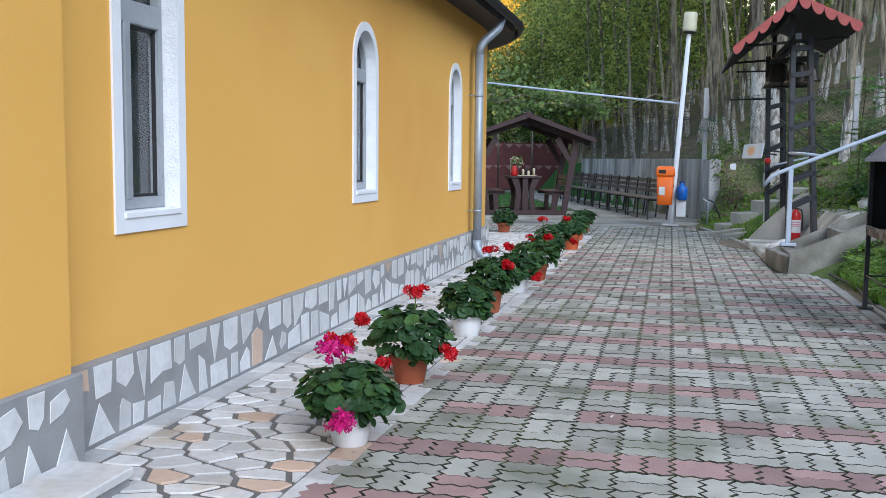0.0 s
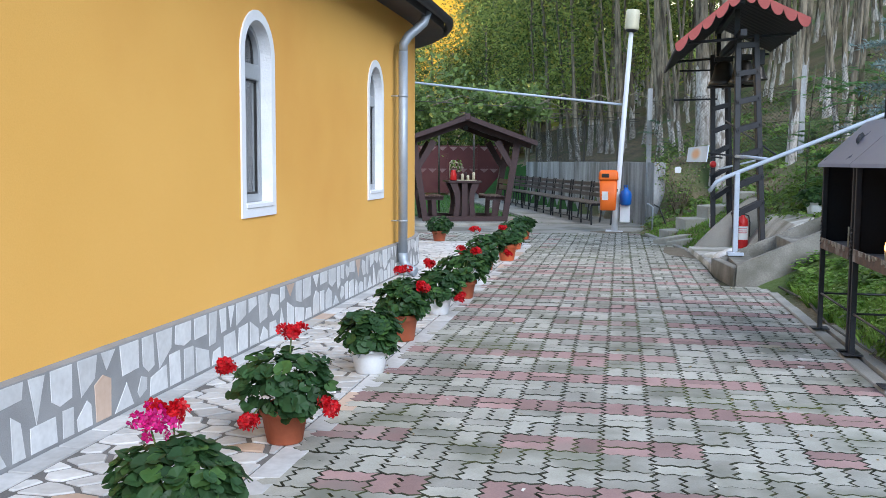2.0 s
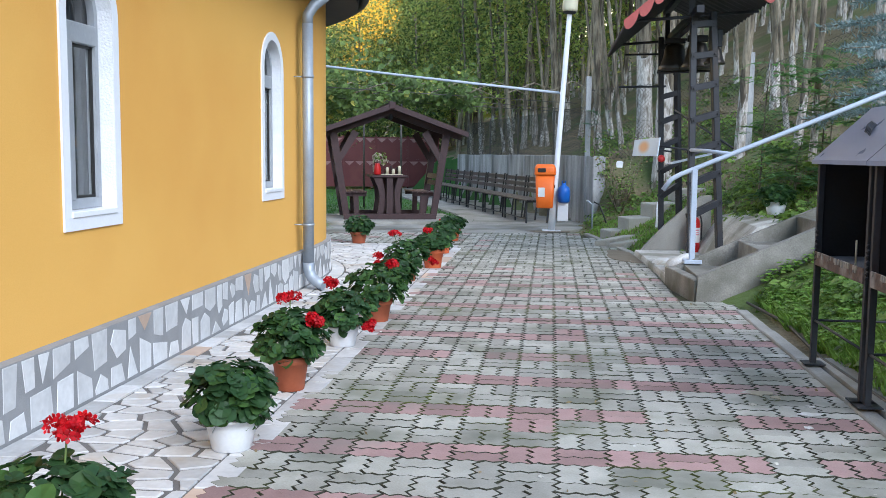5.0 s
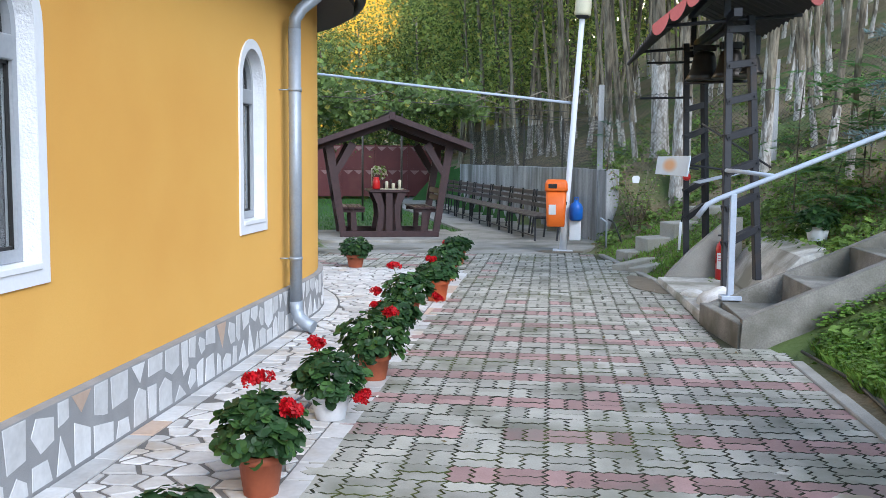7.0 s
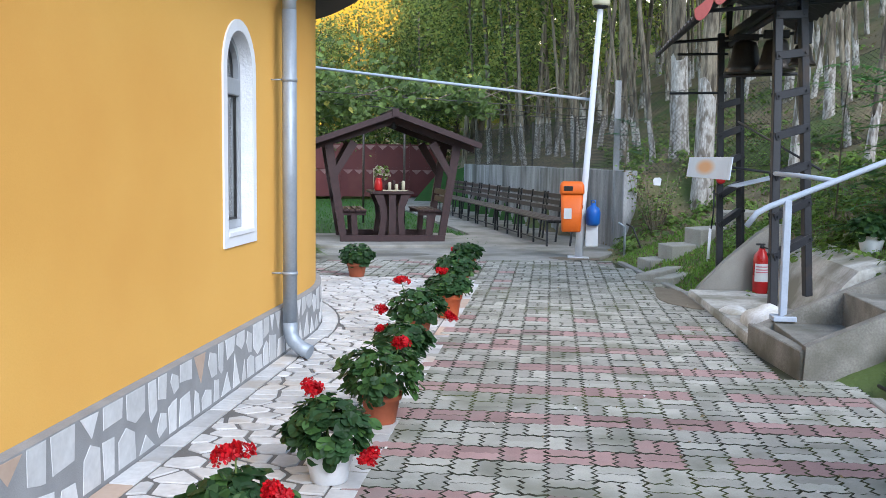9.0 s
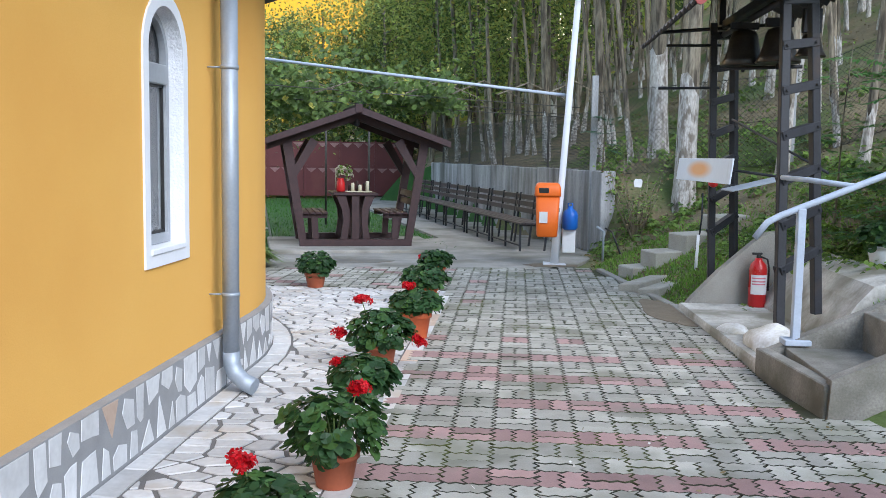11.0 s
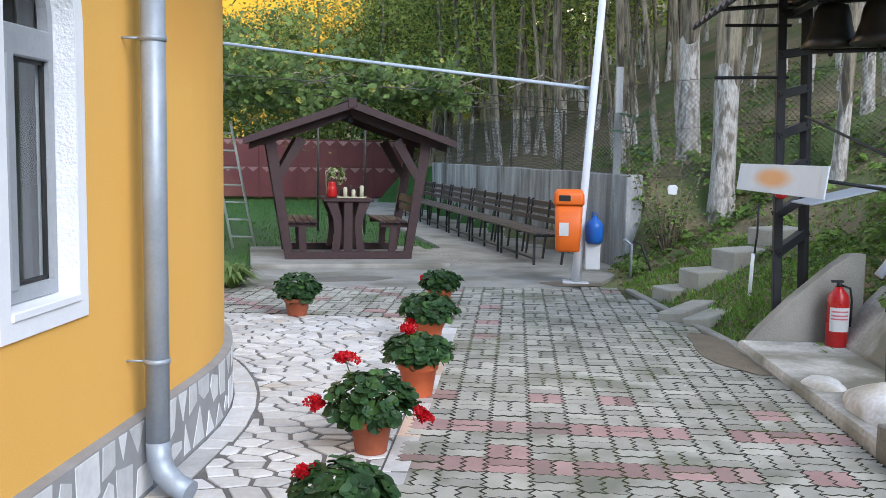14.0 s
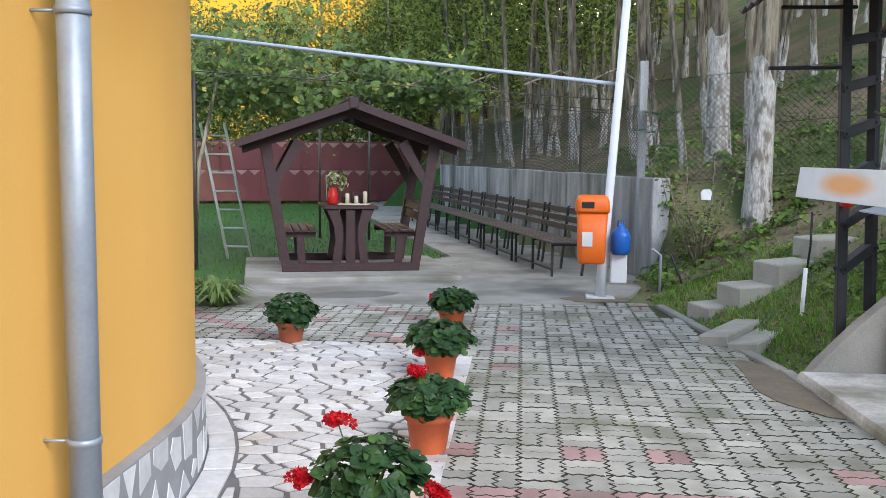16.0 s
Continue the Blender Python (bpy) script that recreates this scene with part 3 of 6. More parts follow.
def along(s):
    """Point and outward normal of the plinth face at s metres from its near corner."""
    straight = ARC_Y - CORNER_Y
    if s <= straight:
        return (PX, CORNER_Y + s), (1, 0)
    a = (s - straight) / AR
    return (WX - ARC_R + AR * math.cos(a), ARC_Y + AR * math.sin(a)), (math.cos(a), math.sin(a))


rng = random.Random(5)


def plinth_stone(poly, place):
    bm = bmesh.new()
    outer, innr = [], []
    cs, cz = sum(p[0] for p in poly) / len(poly), sum(p[1] for p in poly) / len(poly)
    for s, z in poly:
        (x, y), (nx_, ny_) = place(s)
        outer.append(bm.verts.new((x - nx_ * 0.001, y - ny_ * 0.001, z)))
        s2, z2 = s + (cs - s) * 0.03, z + (cz - z) * 0.03
        (x, y), (nx_, ny_) = place(s2)
        innr.append(bm.verts.new((x + nx_ * 0.0022, y + ny_ * 0.0022, z2)))
    for i in range(len(poly)):
        j = (i + 1) % len(poly)
        bm.faces.new((outer[i], outer[j], innr[j], innr[i]))
    bm.faces.new(innr)
    bmesh.ops.recalc_face_normals(bm, faces=bm.faces[:])
    return bm


def stones_along(length, place, top, start=0.0):
    """Two loose rows of broken stones, the upper flush with the top, the lower with the ground."""
    jit = lambda v, a: v + rng.uniform(-a, a)
    for row in (0, 1):
        s = start + row * 0.06
        while s < length:
            w = rng.uniform(0.11, 0.235)
            kind = rng.random()
            mid = top * (0.5 + 0.13 * math.sin(s * 7.3) + 0.07 * math.sin(s * 17.1))
            a, b = s + 0.012, s + w - 0.012
            if row:
                z0, z1, zs = top - 0.006, mid + 0.02, 1
            else:
                z0, z1, zs = 0.012, mid - 0.02, -1
            far = jit(z1, 0.025)
            if kind < 0.17:
                p = [(a, z0), (b, z0 - zs * 0.004), (jit((a + b) / 2, 0.03), far - zs * 0.03)]
                if abs(p[2][1] - z0) < 0.06:
                    p[2] = (p[2][0], z1)
            elif kind < 0.4:
                p = [(a, z0), (b, z0), (jit(b, 0.012), jit(far, 0.02)), (jit((a + b) / 2, 0.02), far - zs * 0.035), (jit(a, 0.012), jit(far, 0.02) + zs * 0.02)]
            elif kind < 0.55:
                p = [(a + w * 0.2, z0 - zs * 0.02), (b, z0 - zs * 0.05), (jit(b, 0.01), far), (a + w * 0.35, far - zs * 0.02), (a, (z0 + far) / 2)]
            else:
                p = [(a, z0), (jit(b, 0.008), z0), (jit(b - w * 0.06, 0.02), jit(far, 0.03)), (jit(a + w * 0.06, 0.02), jit(far, 0.03))]
            lim = [top * (0.5 + 0.13 * math.sin(q * 7.3) + 0.07 * math.sin(q * 17.1)) for q, _ in p]
            p = [(q, max(z, m + 0.009) if row else min(z, m - 0.009)) for (q, z), m in zip(p, lim)]
            part("stone", plinth_stone(p, place), M_MARBLE_PINK if rng.random() < 0.05 else M_PLINTHSTONE, plinth)
            s += w + rng.uniform(0.0, 0.018)


stones_along(ARC_Y - CORNER_Y + 3.9, along, PZ, 0.03)
stones_along(2.9, lambda s: ((-2.098, CORNER_Y - s), (1, 0)), 0.38)

# eave and gutter
eave = thing("eave", 0, 0, 0, label="dark boarded roof eave with curved edge", category="roof eave")
eave["kind"] = "structure"


def eave_ring(off, z):
    pts = [(WX + off, -8 + i * 0.5, z) for i in range(41)]
    r = ARC_R + off
    pts += [(WX - ARC_R + r * math.cos(radians(a)), ARC_Y + r * math.sin(radians(a)), z) for a in range(3, 181, 3)]
    return pts


def strip_between(bm, rings):
    vv = [[bm.verts.new(p) for p in r] for r in rings]
    for r, s in zip(vv, vv[1:]):
        for i in range(len(r) - 1):
            bm.faces.new((r[i], r[i + 1], s[i + 1], s[i]))
    bmesh.ops.recalc_face_normals(bm, faces=bm.faces[:])


bm = bmesh.new()
strip_between(bm, [eave_ring(-0.02, EAVE_Z + 0.03), eave_ring(0.36, EAVE_Z - 0.02)])
part("soffit", bm, M_ROOFWOOD, eave)
bm = bmesh.new()
strip_between(bm, [eave_ring(0.36, EAVE_Z - 0.02), eave_ring(0.37, EAVE_Z + 0.12), eave_ring(0.3, EAVE_Z + 0.16), eave_ring(-0.6, EAVE_Z + 0.45)])
part("roof_edge", bm, M_ROOFWOOD, eave)
bm = bmesh.new()
strip_between(bm, [eave_ring(0.375 + 0.11 * (0.5 - 0.5 * math.cos(math.pi * k / 8)), EAVE_Z + 0.1 - 0.075 * math.sin(math.pi * k / 8)) for k in range(9)])
part("gutter", bm, M_IRON, eave, "dark half-round gutter")
bm = bmesh.new()
box(bm, bx, WX - 0.55, -8, 14.5, EAVE_Z + 0.44, EAVE_Z + 0.5)
part("roof_top", bm, M_ROOFWOOD, eave)

# downspout
ds = thing("downspout", -2.16, 11.6, 0, label="galvanised round rainwater downspout with elbows", category="downspout")
part("pipe", tubed([(0, 0, 0.24), (0, 0, 2.5)], 0.052, 16), M_ZINC, ds)
part("upper_elbow", tubed([(0, 0, 2.48), (0.0, 0.01, 2.58), (0.05, 0.04, 2.67), (0.13, 0.1, 2.75), (0.2, 0.16, 2.83), (0.23, 0.19, 2.95)], 0.051, 16), M_ZINC, ds)
part("lower_elbow", tubed([(0, 0, 0.26), (0.004, 0, 0.18), (0.03, -0.01, 0.12), (0.09, -0.03, 0.075), (0.16, -0.05, 0.05)], 0.054, 16), M_ZINC, ds)
for z in (0.62, 2.01):
    part("clamp", lathe([(0.053, z - 0.012), (0.057, z - 0.012), (0.057, z + 0.012), (0.053, z + 0.012)], 16), M_ZINC, ds)
    part("bracket", tubed([(-0.135, -0.02, z), (-0.05, -0.01, z)], 0.006, 6), M_ZINC, ds)
# ---- marble walk ----
walkbed = part("marble_walk", plate([(-2.38, -6), (-1.1, -6), (-1.1, 16.4), (-6.5, 16.4), (-6.5, 14.6), (-3.6, 14.9), (-2.38, 12.4)], -0.1, -0.008), M_MORTAR_DARK)
tagged(walkbed, "crazy paving walk of broken white marble", "marble paving", kind="structure")

crng = random.Random(11)


def shard(poly, z=0.0):
    return plate(poly, -0.02, z, inset=0.004)


stone_count = 0
rest = []


def lay(poly, pink=False):
    global stone_count
    if stone_count < 300:
        o = part("slab", shard(poly, crng.uniform(-0.001, 0.0015)), M_MARBLE_PINK if pink else M_MARBLE, walkbed)
        stone_count += 1
    else:
        rest.append(poly)


def inside_apse(x, y, grow):
    if y < ARC_Y:
        return x < PX + grow
    return math.hypot(x - (WX - ARC_R), y - ARC_Y) < AR + grow


# border slabs: along the wall, along the paving and round the apse
def border(x0, x1, y0, y1):
    y = y0
    while y < y1:
        l = crng.uniform(0.22, 0.42)
        lay([(x0, y + 0.006), (x1, y + 0.006 + crng.uniform(-0.02, 0.02)), (x1, min(y + l, y1) - 0.006), (x0, min(y + l, y1) - 0.006)], crng.random() < 0.06)
        y += l


border(-1.23, -1.103, 2.0, 16.3)
border(PX + 0.01, PX + 0.13, CORNER_Y + 0.03, ARC_Y)
a = 0.0
while a < 1.6:
    da = crng.uniform(0.07, 0.115)
    c = (WX - ARC_R, ARC_Y)
    r0, r1 = AR + 0.01, AR + 0.15
    lay([(c[0] + r * math.cos(t), c[1] + r * math.sin(t)) for r, t in ((r0, a + 0.004), (r1, a + 0.004), (r1, a + da - 0.004), (r0, a + da - 0.004))])
    a += da

# broken slabs between: cells round scattered points, with even joints
def clip(poly, px, py, nx_, ny_):
    """The part of a convex polygon on the inner side of a line with outward normal n."""
    out = []
    for (x0, y0), (x1, y1) in zip(poly, poly[1:] + poly[:1]):
        d0, d1 = (x0 - px) * nx_ + (y0 - py) * ny_, (x1 - px) * nx_ + (y1 - py) * ny_
        if d0 <= 0:
            out.append((x0, y0))
        if (d0 < 0 < d1) or (d1 < 0 < d0):
            t = d0 / (d0 - d1)
            out.append((x0 + (x1 - x0) * t, y0 + (y1 - y0) * t))
    return out


SQ = 1.45
CW, CH = 0.185, 0.126
seeds = {}
for r in range(int((16.4 - 1.0) / CH) + 2):
    for c in range(29):
        seeds[(c, r)] = (-1.153 - (c + 0.5 * (r % 2) + crng.uniform(-0.36, 0.36)) * CW, (1.0 + (r + crng.uniform(-0.36, 0.36)) * CH) * SQ)
for (c, r), (sx, sy) in seeds.items():
    if sy / SQ > 16.6 or inside_apse(sx, sy / SQ, 0.1) or sx > -1.153:
        continue
    poly = [(sx - 0.4, sy - 0.5), (sx + 0.4, sy - 0.5), (sx + 0.4, sy + 0.5), (sx - 0.4, sy + 0.5)]
    for dc in range(-3, 4):
        for dr in range(-3, 4):
            q = seeds.get((c + dc, r + dr))
            if q and (dc or dr) and poly:
                poly = clip(poly, (sx + q[0]) / 2, (sy + q[1]) / 2, q[0] - sx, q[1] - sy)
    poly = [(x, y / SQ) for x, y in poly]
    # joints, then the borders
    cut = poly
    g = crng.uniform(0.0105, 0.016)
    for (x0, y0), (x1, y1) in zip(poly, poly[1:] + poly[:1]):
        l = math.hypot(x1 - x0, y1 - y0)
        if l > 1e-4 and cut:
            nx_, ny_ = (y1 - y0) / l, -(x1 - x0) / l
            cut = clip(cut, x0 - nx_ * g, y0 - ny_ * g, nx_, ny_)
    if cut:
        cut = clip(cut, -1.243, 0, 1, 0)
    if cut:
        cut = clip(cut, 0, 16.39, 0, 1)
    if cut and sy / SQ < ARC_Y:
        cut = clip(cut, PX + 0.146, 0, -1, 0)
    elif cut:
        a = math.atan2(sy / SQ - ARC_Y, sx - (WX - ARC_R))
        r_ = AR + 0.167
        cut = clip(cut, WX - ARC_R + r_ * math.cos(a), ARC_Y + r_ * math.sin(a), -math.cos(a), -math.sin(a))
    if len(cut) < 3:
        continue
    area = 0.5 * abs(sum(p[0] * q[1] - q[0] * p[1] for p, q in zip(cut, cut[1:] + cut[:1])))
    if area > 0.0012:
        lay(cut, crng.random() < 0.07)
bm = bmesh.new()
for p in rest:
    plate(p, -0.02, crng.uniform(-0.001, 0.0015), bm=bm, inset=0.004)
o = part("slabs", bm, M_MARBLE, walkbed)
o["kind"] = "stuff"

# marble step by the near corner of the church
step = thing("marble_step", -1.98, 2.55, 0, label="low white marble step beside the church wall", category="step")
part("tread", boxed(-0.115, 0.17, -1.4, 0.83, 0.035, 0.075, bevel=0.006), M_MARBLE, step)
part("riser", boxed(-0.115, 0.155, -1.4, 0.815, -0.02, 0.035), M_MORTAR, step)

# ---- potted geraniums ----
class Soup:
    """Collects many small faces into one mesh."""

    def __init__(self):
        self.v, self.f, self.m = [], [], []

    def add(self, verts, faces, mi=0):
        b = len(self.v)
        self.v += [tuple(p) for p in verts]
        self.f += [tuple(b + i for i in f) for f in faces]
        self.m += [mi] * len(faces)

    def mesh(self, name, mats):
        me = bpy.data.meshes.new(name)
        me.from_pydata(self.v, [], self.f)
        for mm in mats:
            me.materials.append(mm)
        me.polygons.foreach_set("material_index", self.m)
        return me


def round_leaf(soup, at, normal, size, rng, mi=0):
    """A cupped, scalloped round leaf."""
    q = Vector(normal).normalized().to_track_quat('Z', 'Y') @ Euler((0, 0, rng.uniform(0, 6.3))).to_quaternion()
    n = 13
    vs = [Vector((0, 0, -0.08 * size))]
    for k in range(n):
        a = 0.2 + (2 * math.pi - 0.4) * k / (n - 1)
        r = size * (0.5 if k % 3 else 0.46)
        vs.append(Vector((r * math.cos(a), r * math.sin(a), 0.05 * size * math.sin(3 * a))))
    at = Vector(at)
    soup.add([at + q @ v for v in vs], [(0, k, k + 1) for k in range(1, n)], mi)


def petals(soup, centre, radius, rng, count=46, size=0.02):
    """An uneven, flattened truss of florets, each of five small petals."""
    lobes = [Vector((rng.gauss(0, 0.5), rng.gauss(0, 0.5), rng.gauss(0, 0.28))) * radius for _ in range(5)]
    for _ in range(count // 4):
        d = Vector((rng.gauss(0, 1), rng.gauss(0, 1), rng.gauss(0.45, 0.8))).normalized()
        p = Vector(centre) + rng.choice(lobes) + Vector((d.x, d.y, d.z * 0.7)) * radius * rng.uniform(0.45, 0.8)
        q = d.to_track_quat('Z', 'Y') @ Euler((rng.uniform(-.5, .5), rng.uniform(-.5, .5), rng.uniform(0, 6))).to_quaternion()
        s = size * rng.uniform(0.55, 0.95)
        for k in range(5):
            a = 2 * math.pi * k / 5
            u, v = Vector((math.cos(a), math.sin(a), 0.25)), Vector((-math.sin(a), math.cos(a), 0))
            soup.add([p + q @ w for w in (u * s * 0.12, u * s * 0.55 + v * s * 0.34, u * s * 0.95 + v * s * 0.14, u * s * 0.95 - v * s * 0.14, u * s * 0.55 - v * s * 0.34)], [(0, 4, 3, 2, 1)])


def geranium(x, y, pot, top_r, pot_h, spread_r, high, flowers, seed, light=False, z=0.0, label=None, stretch_x=1.0):
    rng = random.Random(seed)
    colour = {"white": "white plastic pot", "terracotta": "terracotta-brown pot", "orange": "bright orange pot"}[pot]
    pm = {"white": M_WHITEPLASTIC, "terracotta": M_TERRACOTTA, "orange": M_ORANGEPOT}[pot]
    bloom = "no flowers open" if not flowers else ("bright pink flowers" if any(f[3] for f in flowers) else "red flowers")
    g = thing("potted_geranium", x, y, z, rng.uniform(0, 360) * 0, label or "bushy green geranium with %s in a %s" % (bloom, colour), "potted plant", "geraniums along the paving")
    bot = top_r * 0.72
    if pot == "white":
        prof = [(bot, 0), (bot + 0.004, 0.004), (top_r * 0.95, pot_h * 0.7), (top_r, pot_h * 0.9), (top_r + 0.008, pot_h * 0.9), (top_r + 0.008, pot_h), (top_r - 0.008, pot_h), (top_r - 0.012, pot_h - 0.03)]
    else:
        prof = [(bot, 0), (bot + 0.003, 0.004), (top_r * 0.96, pot_h * 0.78), (top_r + 0.006, pot_h * 0.79), (top_r + 0.01, pot_h), (top_r - 0.006, pot_h), (top_r - 0.012, pot_h - 0.03)]
    part("pot", lathe(prof, 22), pm, g)
    part("soil", lathe([(top_r - 0.014, pot_h - 0.05), (top_r - 0.012, pot_h - 0.028), (0.01, pot_h - 0.015)], 14), M_POTSOIL, g)
    soup = Soup()
    cz = pot_h + high * 0.36
    for k in range(300):
        u = Vector((rng.gauss(0, 1), rng.gauss(0, 1), rng.gauss(0.2, 0.9))).normalized()
        rr = rng.uniform(0.55, 1.0) ** 0.5 * (1 + 0.2 * noise.noise(u * 2 + Vector((seed, 0, 0))))
        p = Vector((u.x * spread_r * rr * stretch_x, u.y * spread_r * rr, cz + u.z * high * 0.55 * rr))
        if p.z < pot_h * 0.75 and math.hypot(p.x, p.y) < top_r + 0.02:
            p.z = pot_h + rng.uniform(0, 0.05)
        if p.z < 0.04:
            p.z = 0.04 + rng.uniform(0, 0.05)
        nrm = (u * 0.7 + Vector((0, 0, 0.75)) + Vector((rng.gauss(0, .3), rng.gauss(0, .3), 0)))
        round_leaf(soup, p, nrm, rng.uniform(0.045, 0.09), rng, 1 if rng.random() < (0.5 if light else 0.2) else 0)
    me = soup.mesh("foliage", [M_GERANIUM, M_GERANIUM_L])
    o = new("foliage", me)
    o.parent = g
    for k in range(9):
        a = 2 * math.pi * k / 9
        r = spread_r * rng.uniform(0.4, 0.8)
        part("stem", tubed([(0.02 * math.cos(a), 0.02 * math.sin(a), pot_h - 0.02), (r * 0.5 * math.cos(a), r * 0.5 * math.sin(a), cz * 0.95), (r * math.cos(a), r * math.sin(a), cz + high * 0.25)], [0.006, 0.005, 0.003], 5), M_STEM, g)
    for fx, fy, fz, pink in flowers:
        soup = Soup()
        petals(soup, (fx, fy, fz), 0.04 if not pink else 0.052, rng, 300, 0.027)
        o = new("flower_head", soup.mesh("flower_head", [M_PINK if pink else M_RED]))
        o.parent = g
        o["label"] = "bright pink flower head" if pink else "red flower head"
        part("flower_stalk", tubed([(fx * 0.2, fy * 0.2, pot_h + 0.03), (fx * 0.7, fy * 0.7, (pot_h + fz) / 2 + 0.03), (fx, fy, fz)], 0.0035, 5), M_STEM, o)
    return g


geranium(-1.2, 4.1, "white", 0.1, 0.14, 0.2, 0.24, [(0.04, -0.2, 0.16, 1), (-0.08, -0.02, 0.39, 1), (-0.06, 0.1, 0.42, 0)], 1, stretch_x=1.1)
geranium(-1.26, 5.29, "terracotta", 0.11, 0.17, 0.22, 0.28, [(-0.27, -0.05, 0.34, 0), (0.02, 0.05, 0.5, 0), (0.26, -0.1, 0.2, 0), (-0.1, -0.2, 0.14, 0)], 2, stretch_x=1.1)
geranium(-1.25, 6.76, "white", 0.115, 0.15, 0.2, 0.27, [], 3)
geranium(-1.28, 7.82, "terracotta", 0.1, 0.19, 0.19, 0.28, [(0.0, 0.0, 0.52, 0), (0.14, -0.04, 0.4, 0)], 4)
geranium(-1.26, 9.04, "white", 0.11, 0.14, 0.2, 0.27, [(-0.07, 0.0, 0.43, 0), (0.2, -0.14, 0.16, 0)], 5)
geranium(-1.2, 10.02, "terracotta", 0.11, 0.17, 0.25, 0.3, [(0.1, 0.02, 0.44, 0)], 6, light=True)
geranium(-1.24, 11.07, "white", 0.12, 0.19, 0.19, 0.2, [(-0.14, 0.05, 0.33, 0)], 7)
geranium(-1.33, 12.38, "terracotta", 0.11, 0.18, 0.24, 0.27, [(-0.14, 0.0, 0.49, 0), (-0.28, -0.04, 0.26, 0), (0.27, -0.04, 0.2, 0)], 8)
geranium(-1.21, 13.56, "orange", 0.125, 0.22, 0.22, 0.2, [(-0.06, -0.02, 0.43, 0)], 9)
geranium(-1.29, 15.2, "orange", 0.12, 0.2, 0.25, 0.25, [(-0.12, -0.14, 0.22, 0)], 10)
geranium(-1.35, 17.05, "orange", 0.12, 0.2, 0.21, 0.2, [(-0.16, 0.0, 0.3, 0)], 11)
geranium(-2.65, 16.36, "terracotta", 0.12, 0.17, 0.22, 0.26, [], 12, label="bushy green geranium in a brown pot on white marble")

# ---- candle stand ----
CX, CY = 1.74, 6.84
cs = thing("candle_stand", CX, CY, 0, label="black sheet-metal candle shelter with gabled roof on legs", category="candle stand")
D_, UNIT, PITCH = 0.6, 0.97, 1.02
EAVE, RIDGE, TRAY = 1.29, 1.6, 0.66
srand = random.Random(44)
for u in (0, 1):
    y0 = u * PITCH
    for ya in (y0, y0 + UNIT - 0.035):
        for x0 in (0.0, D_ - 0.035):
            lg = part("leg", boxed(x0, x0 + 0.035, ya, ya + 0.035, 0.034, EAVE, bevel=0.003), M_IRON, cs)
            part("foot_plate", boxed(x0 - 0.045, x0 + 0.08, ya - 0.045, ya + 0.08, 0.03, 0.037), M_IRON, lg)
    part("back_panel", boxed(D_ - 0.03, D_ - 0.024, y0 + 0.035, y0 + UNIT - 0.035, TRAY, EAVE), M_SOOT, cs)
    part("side_panel", boxed(0.035, D_ - 0.035, y0 + 0.004, y0 + 0.01, TRAY, EAVE), M_SOOT, cs)
    part("side_panel", boxed(0.035, D_ - 0.035, y0 + UNIT - 0.01, y0 + UNIT - 0.004, TRAY, EAVE), M_SOOT, cs)
    part("tray", boxed(0.01, D_ - 0.03, y0 + 0.012, y0 + UNIT - 0.012, TRAY, TRAY + 0.012), M_IRON, cs)
    part("tray_lip", boxed(-0.006, 0.004, y0 + 0.035, y0 + UNIT - 0.035, TRAY - 0.012, TRAY + 0.07, bevel=0.002), M_RUSTLIP, cs, "rusty wax-crusted tray lip")
    part("sand", boxed(0.02, D_ - 0.04, y0 + 0.02, y0 + UNIT - 0.02, TRAY + 0.012, TRAY + 0.04), M_MORTAR_DARK, cs)
    bm = bmesh.new()
    for q in range(26):
        yy = y0 + srand.uniform(0.06, UNIT - 0.08)
        h = srand.uniform(0.01, 0.035)
        box(bm, -0.012, -0.004, yy, yy + srand.uniform(0.008, 0.03), TRAY + 0.065 - h, TRAY + 0.072, bevel=0.003)
    part("wax_drips", bm, M_WAX, cs, "grey dripped wax along the lip")
    for xx in (0.017, D_ - 0.017):
        part("lower_rail", tubed([(xx, y0 + 0.03, 0.3), (xx, y0 + UNIT - 0.03, 0.3)], 0.008, 6), M_IRON, cs)
    part("cross_rail", tubed([(0.02, y0 + UNIT - 0.017, 0.3), (D_ - 0.02, y0 + UNIT - 0.017, 0.3)], 0.008, 6), M_IRON, cs)
    for side in (0, 1):
        xa, xb = (-0.035, D_ / 2) if side == 0 else (D_ + 0.035, D_ / 2)
        bm = bmesh.new()
        f = bm.faces.new([bm.verts.new(p) for p in ((xa, y0 - 0.02, EAVE - 0.01), (xa, y0 + UNIT + 0.02, EAVE - 0.01), (xb, y0 + UNIT + 0.02, RIDGE), (xb, y0 - 0.02, RIDGE))])
        bmesh.ops.solidify(bm, geom=[f], thickness=0.006)
        rs = part("roof_sheet", bm, M_ROOFSHEET, cs, "folded roof sheet tinted grey-blue for the reflected sky")
        part("eave_fold", boxed(min(xa, xa + (0.004 if side == 0 else -0.004)), max(xa, xa + (0.004 if side == 0 else -0.004)), y0 - 0.02, y0 + UNIT + 0.02, EAVE - 0.03, EAVE - 0.006), M_ROOFSHEET, rs)
        if side == 0:
            sl = Vector((xb - xa, 0, RIDGE - EAVE))
            for q in range(5):
                p = Vector((xa, y0 + 0.42 + q * 0.042, EAVE)) + sl * (0.5 + 0.02 * q) + Vector((0, 0, 0.006))
                bm = bmesh.new()
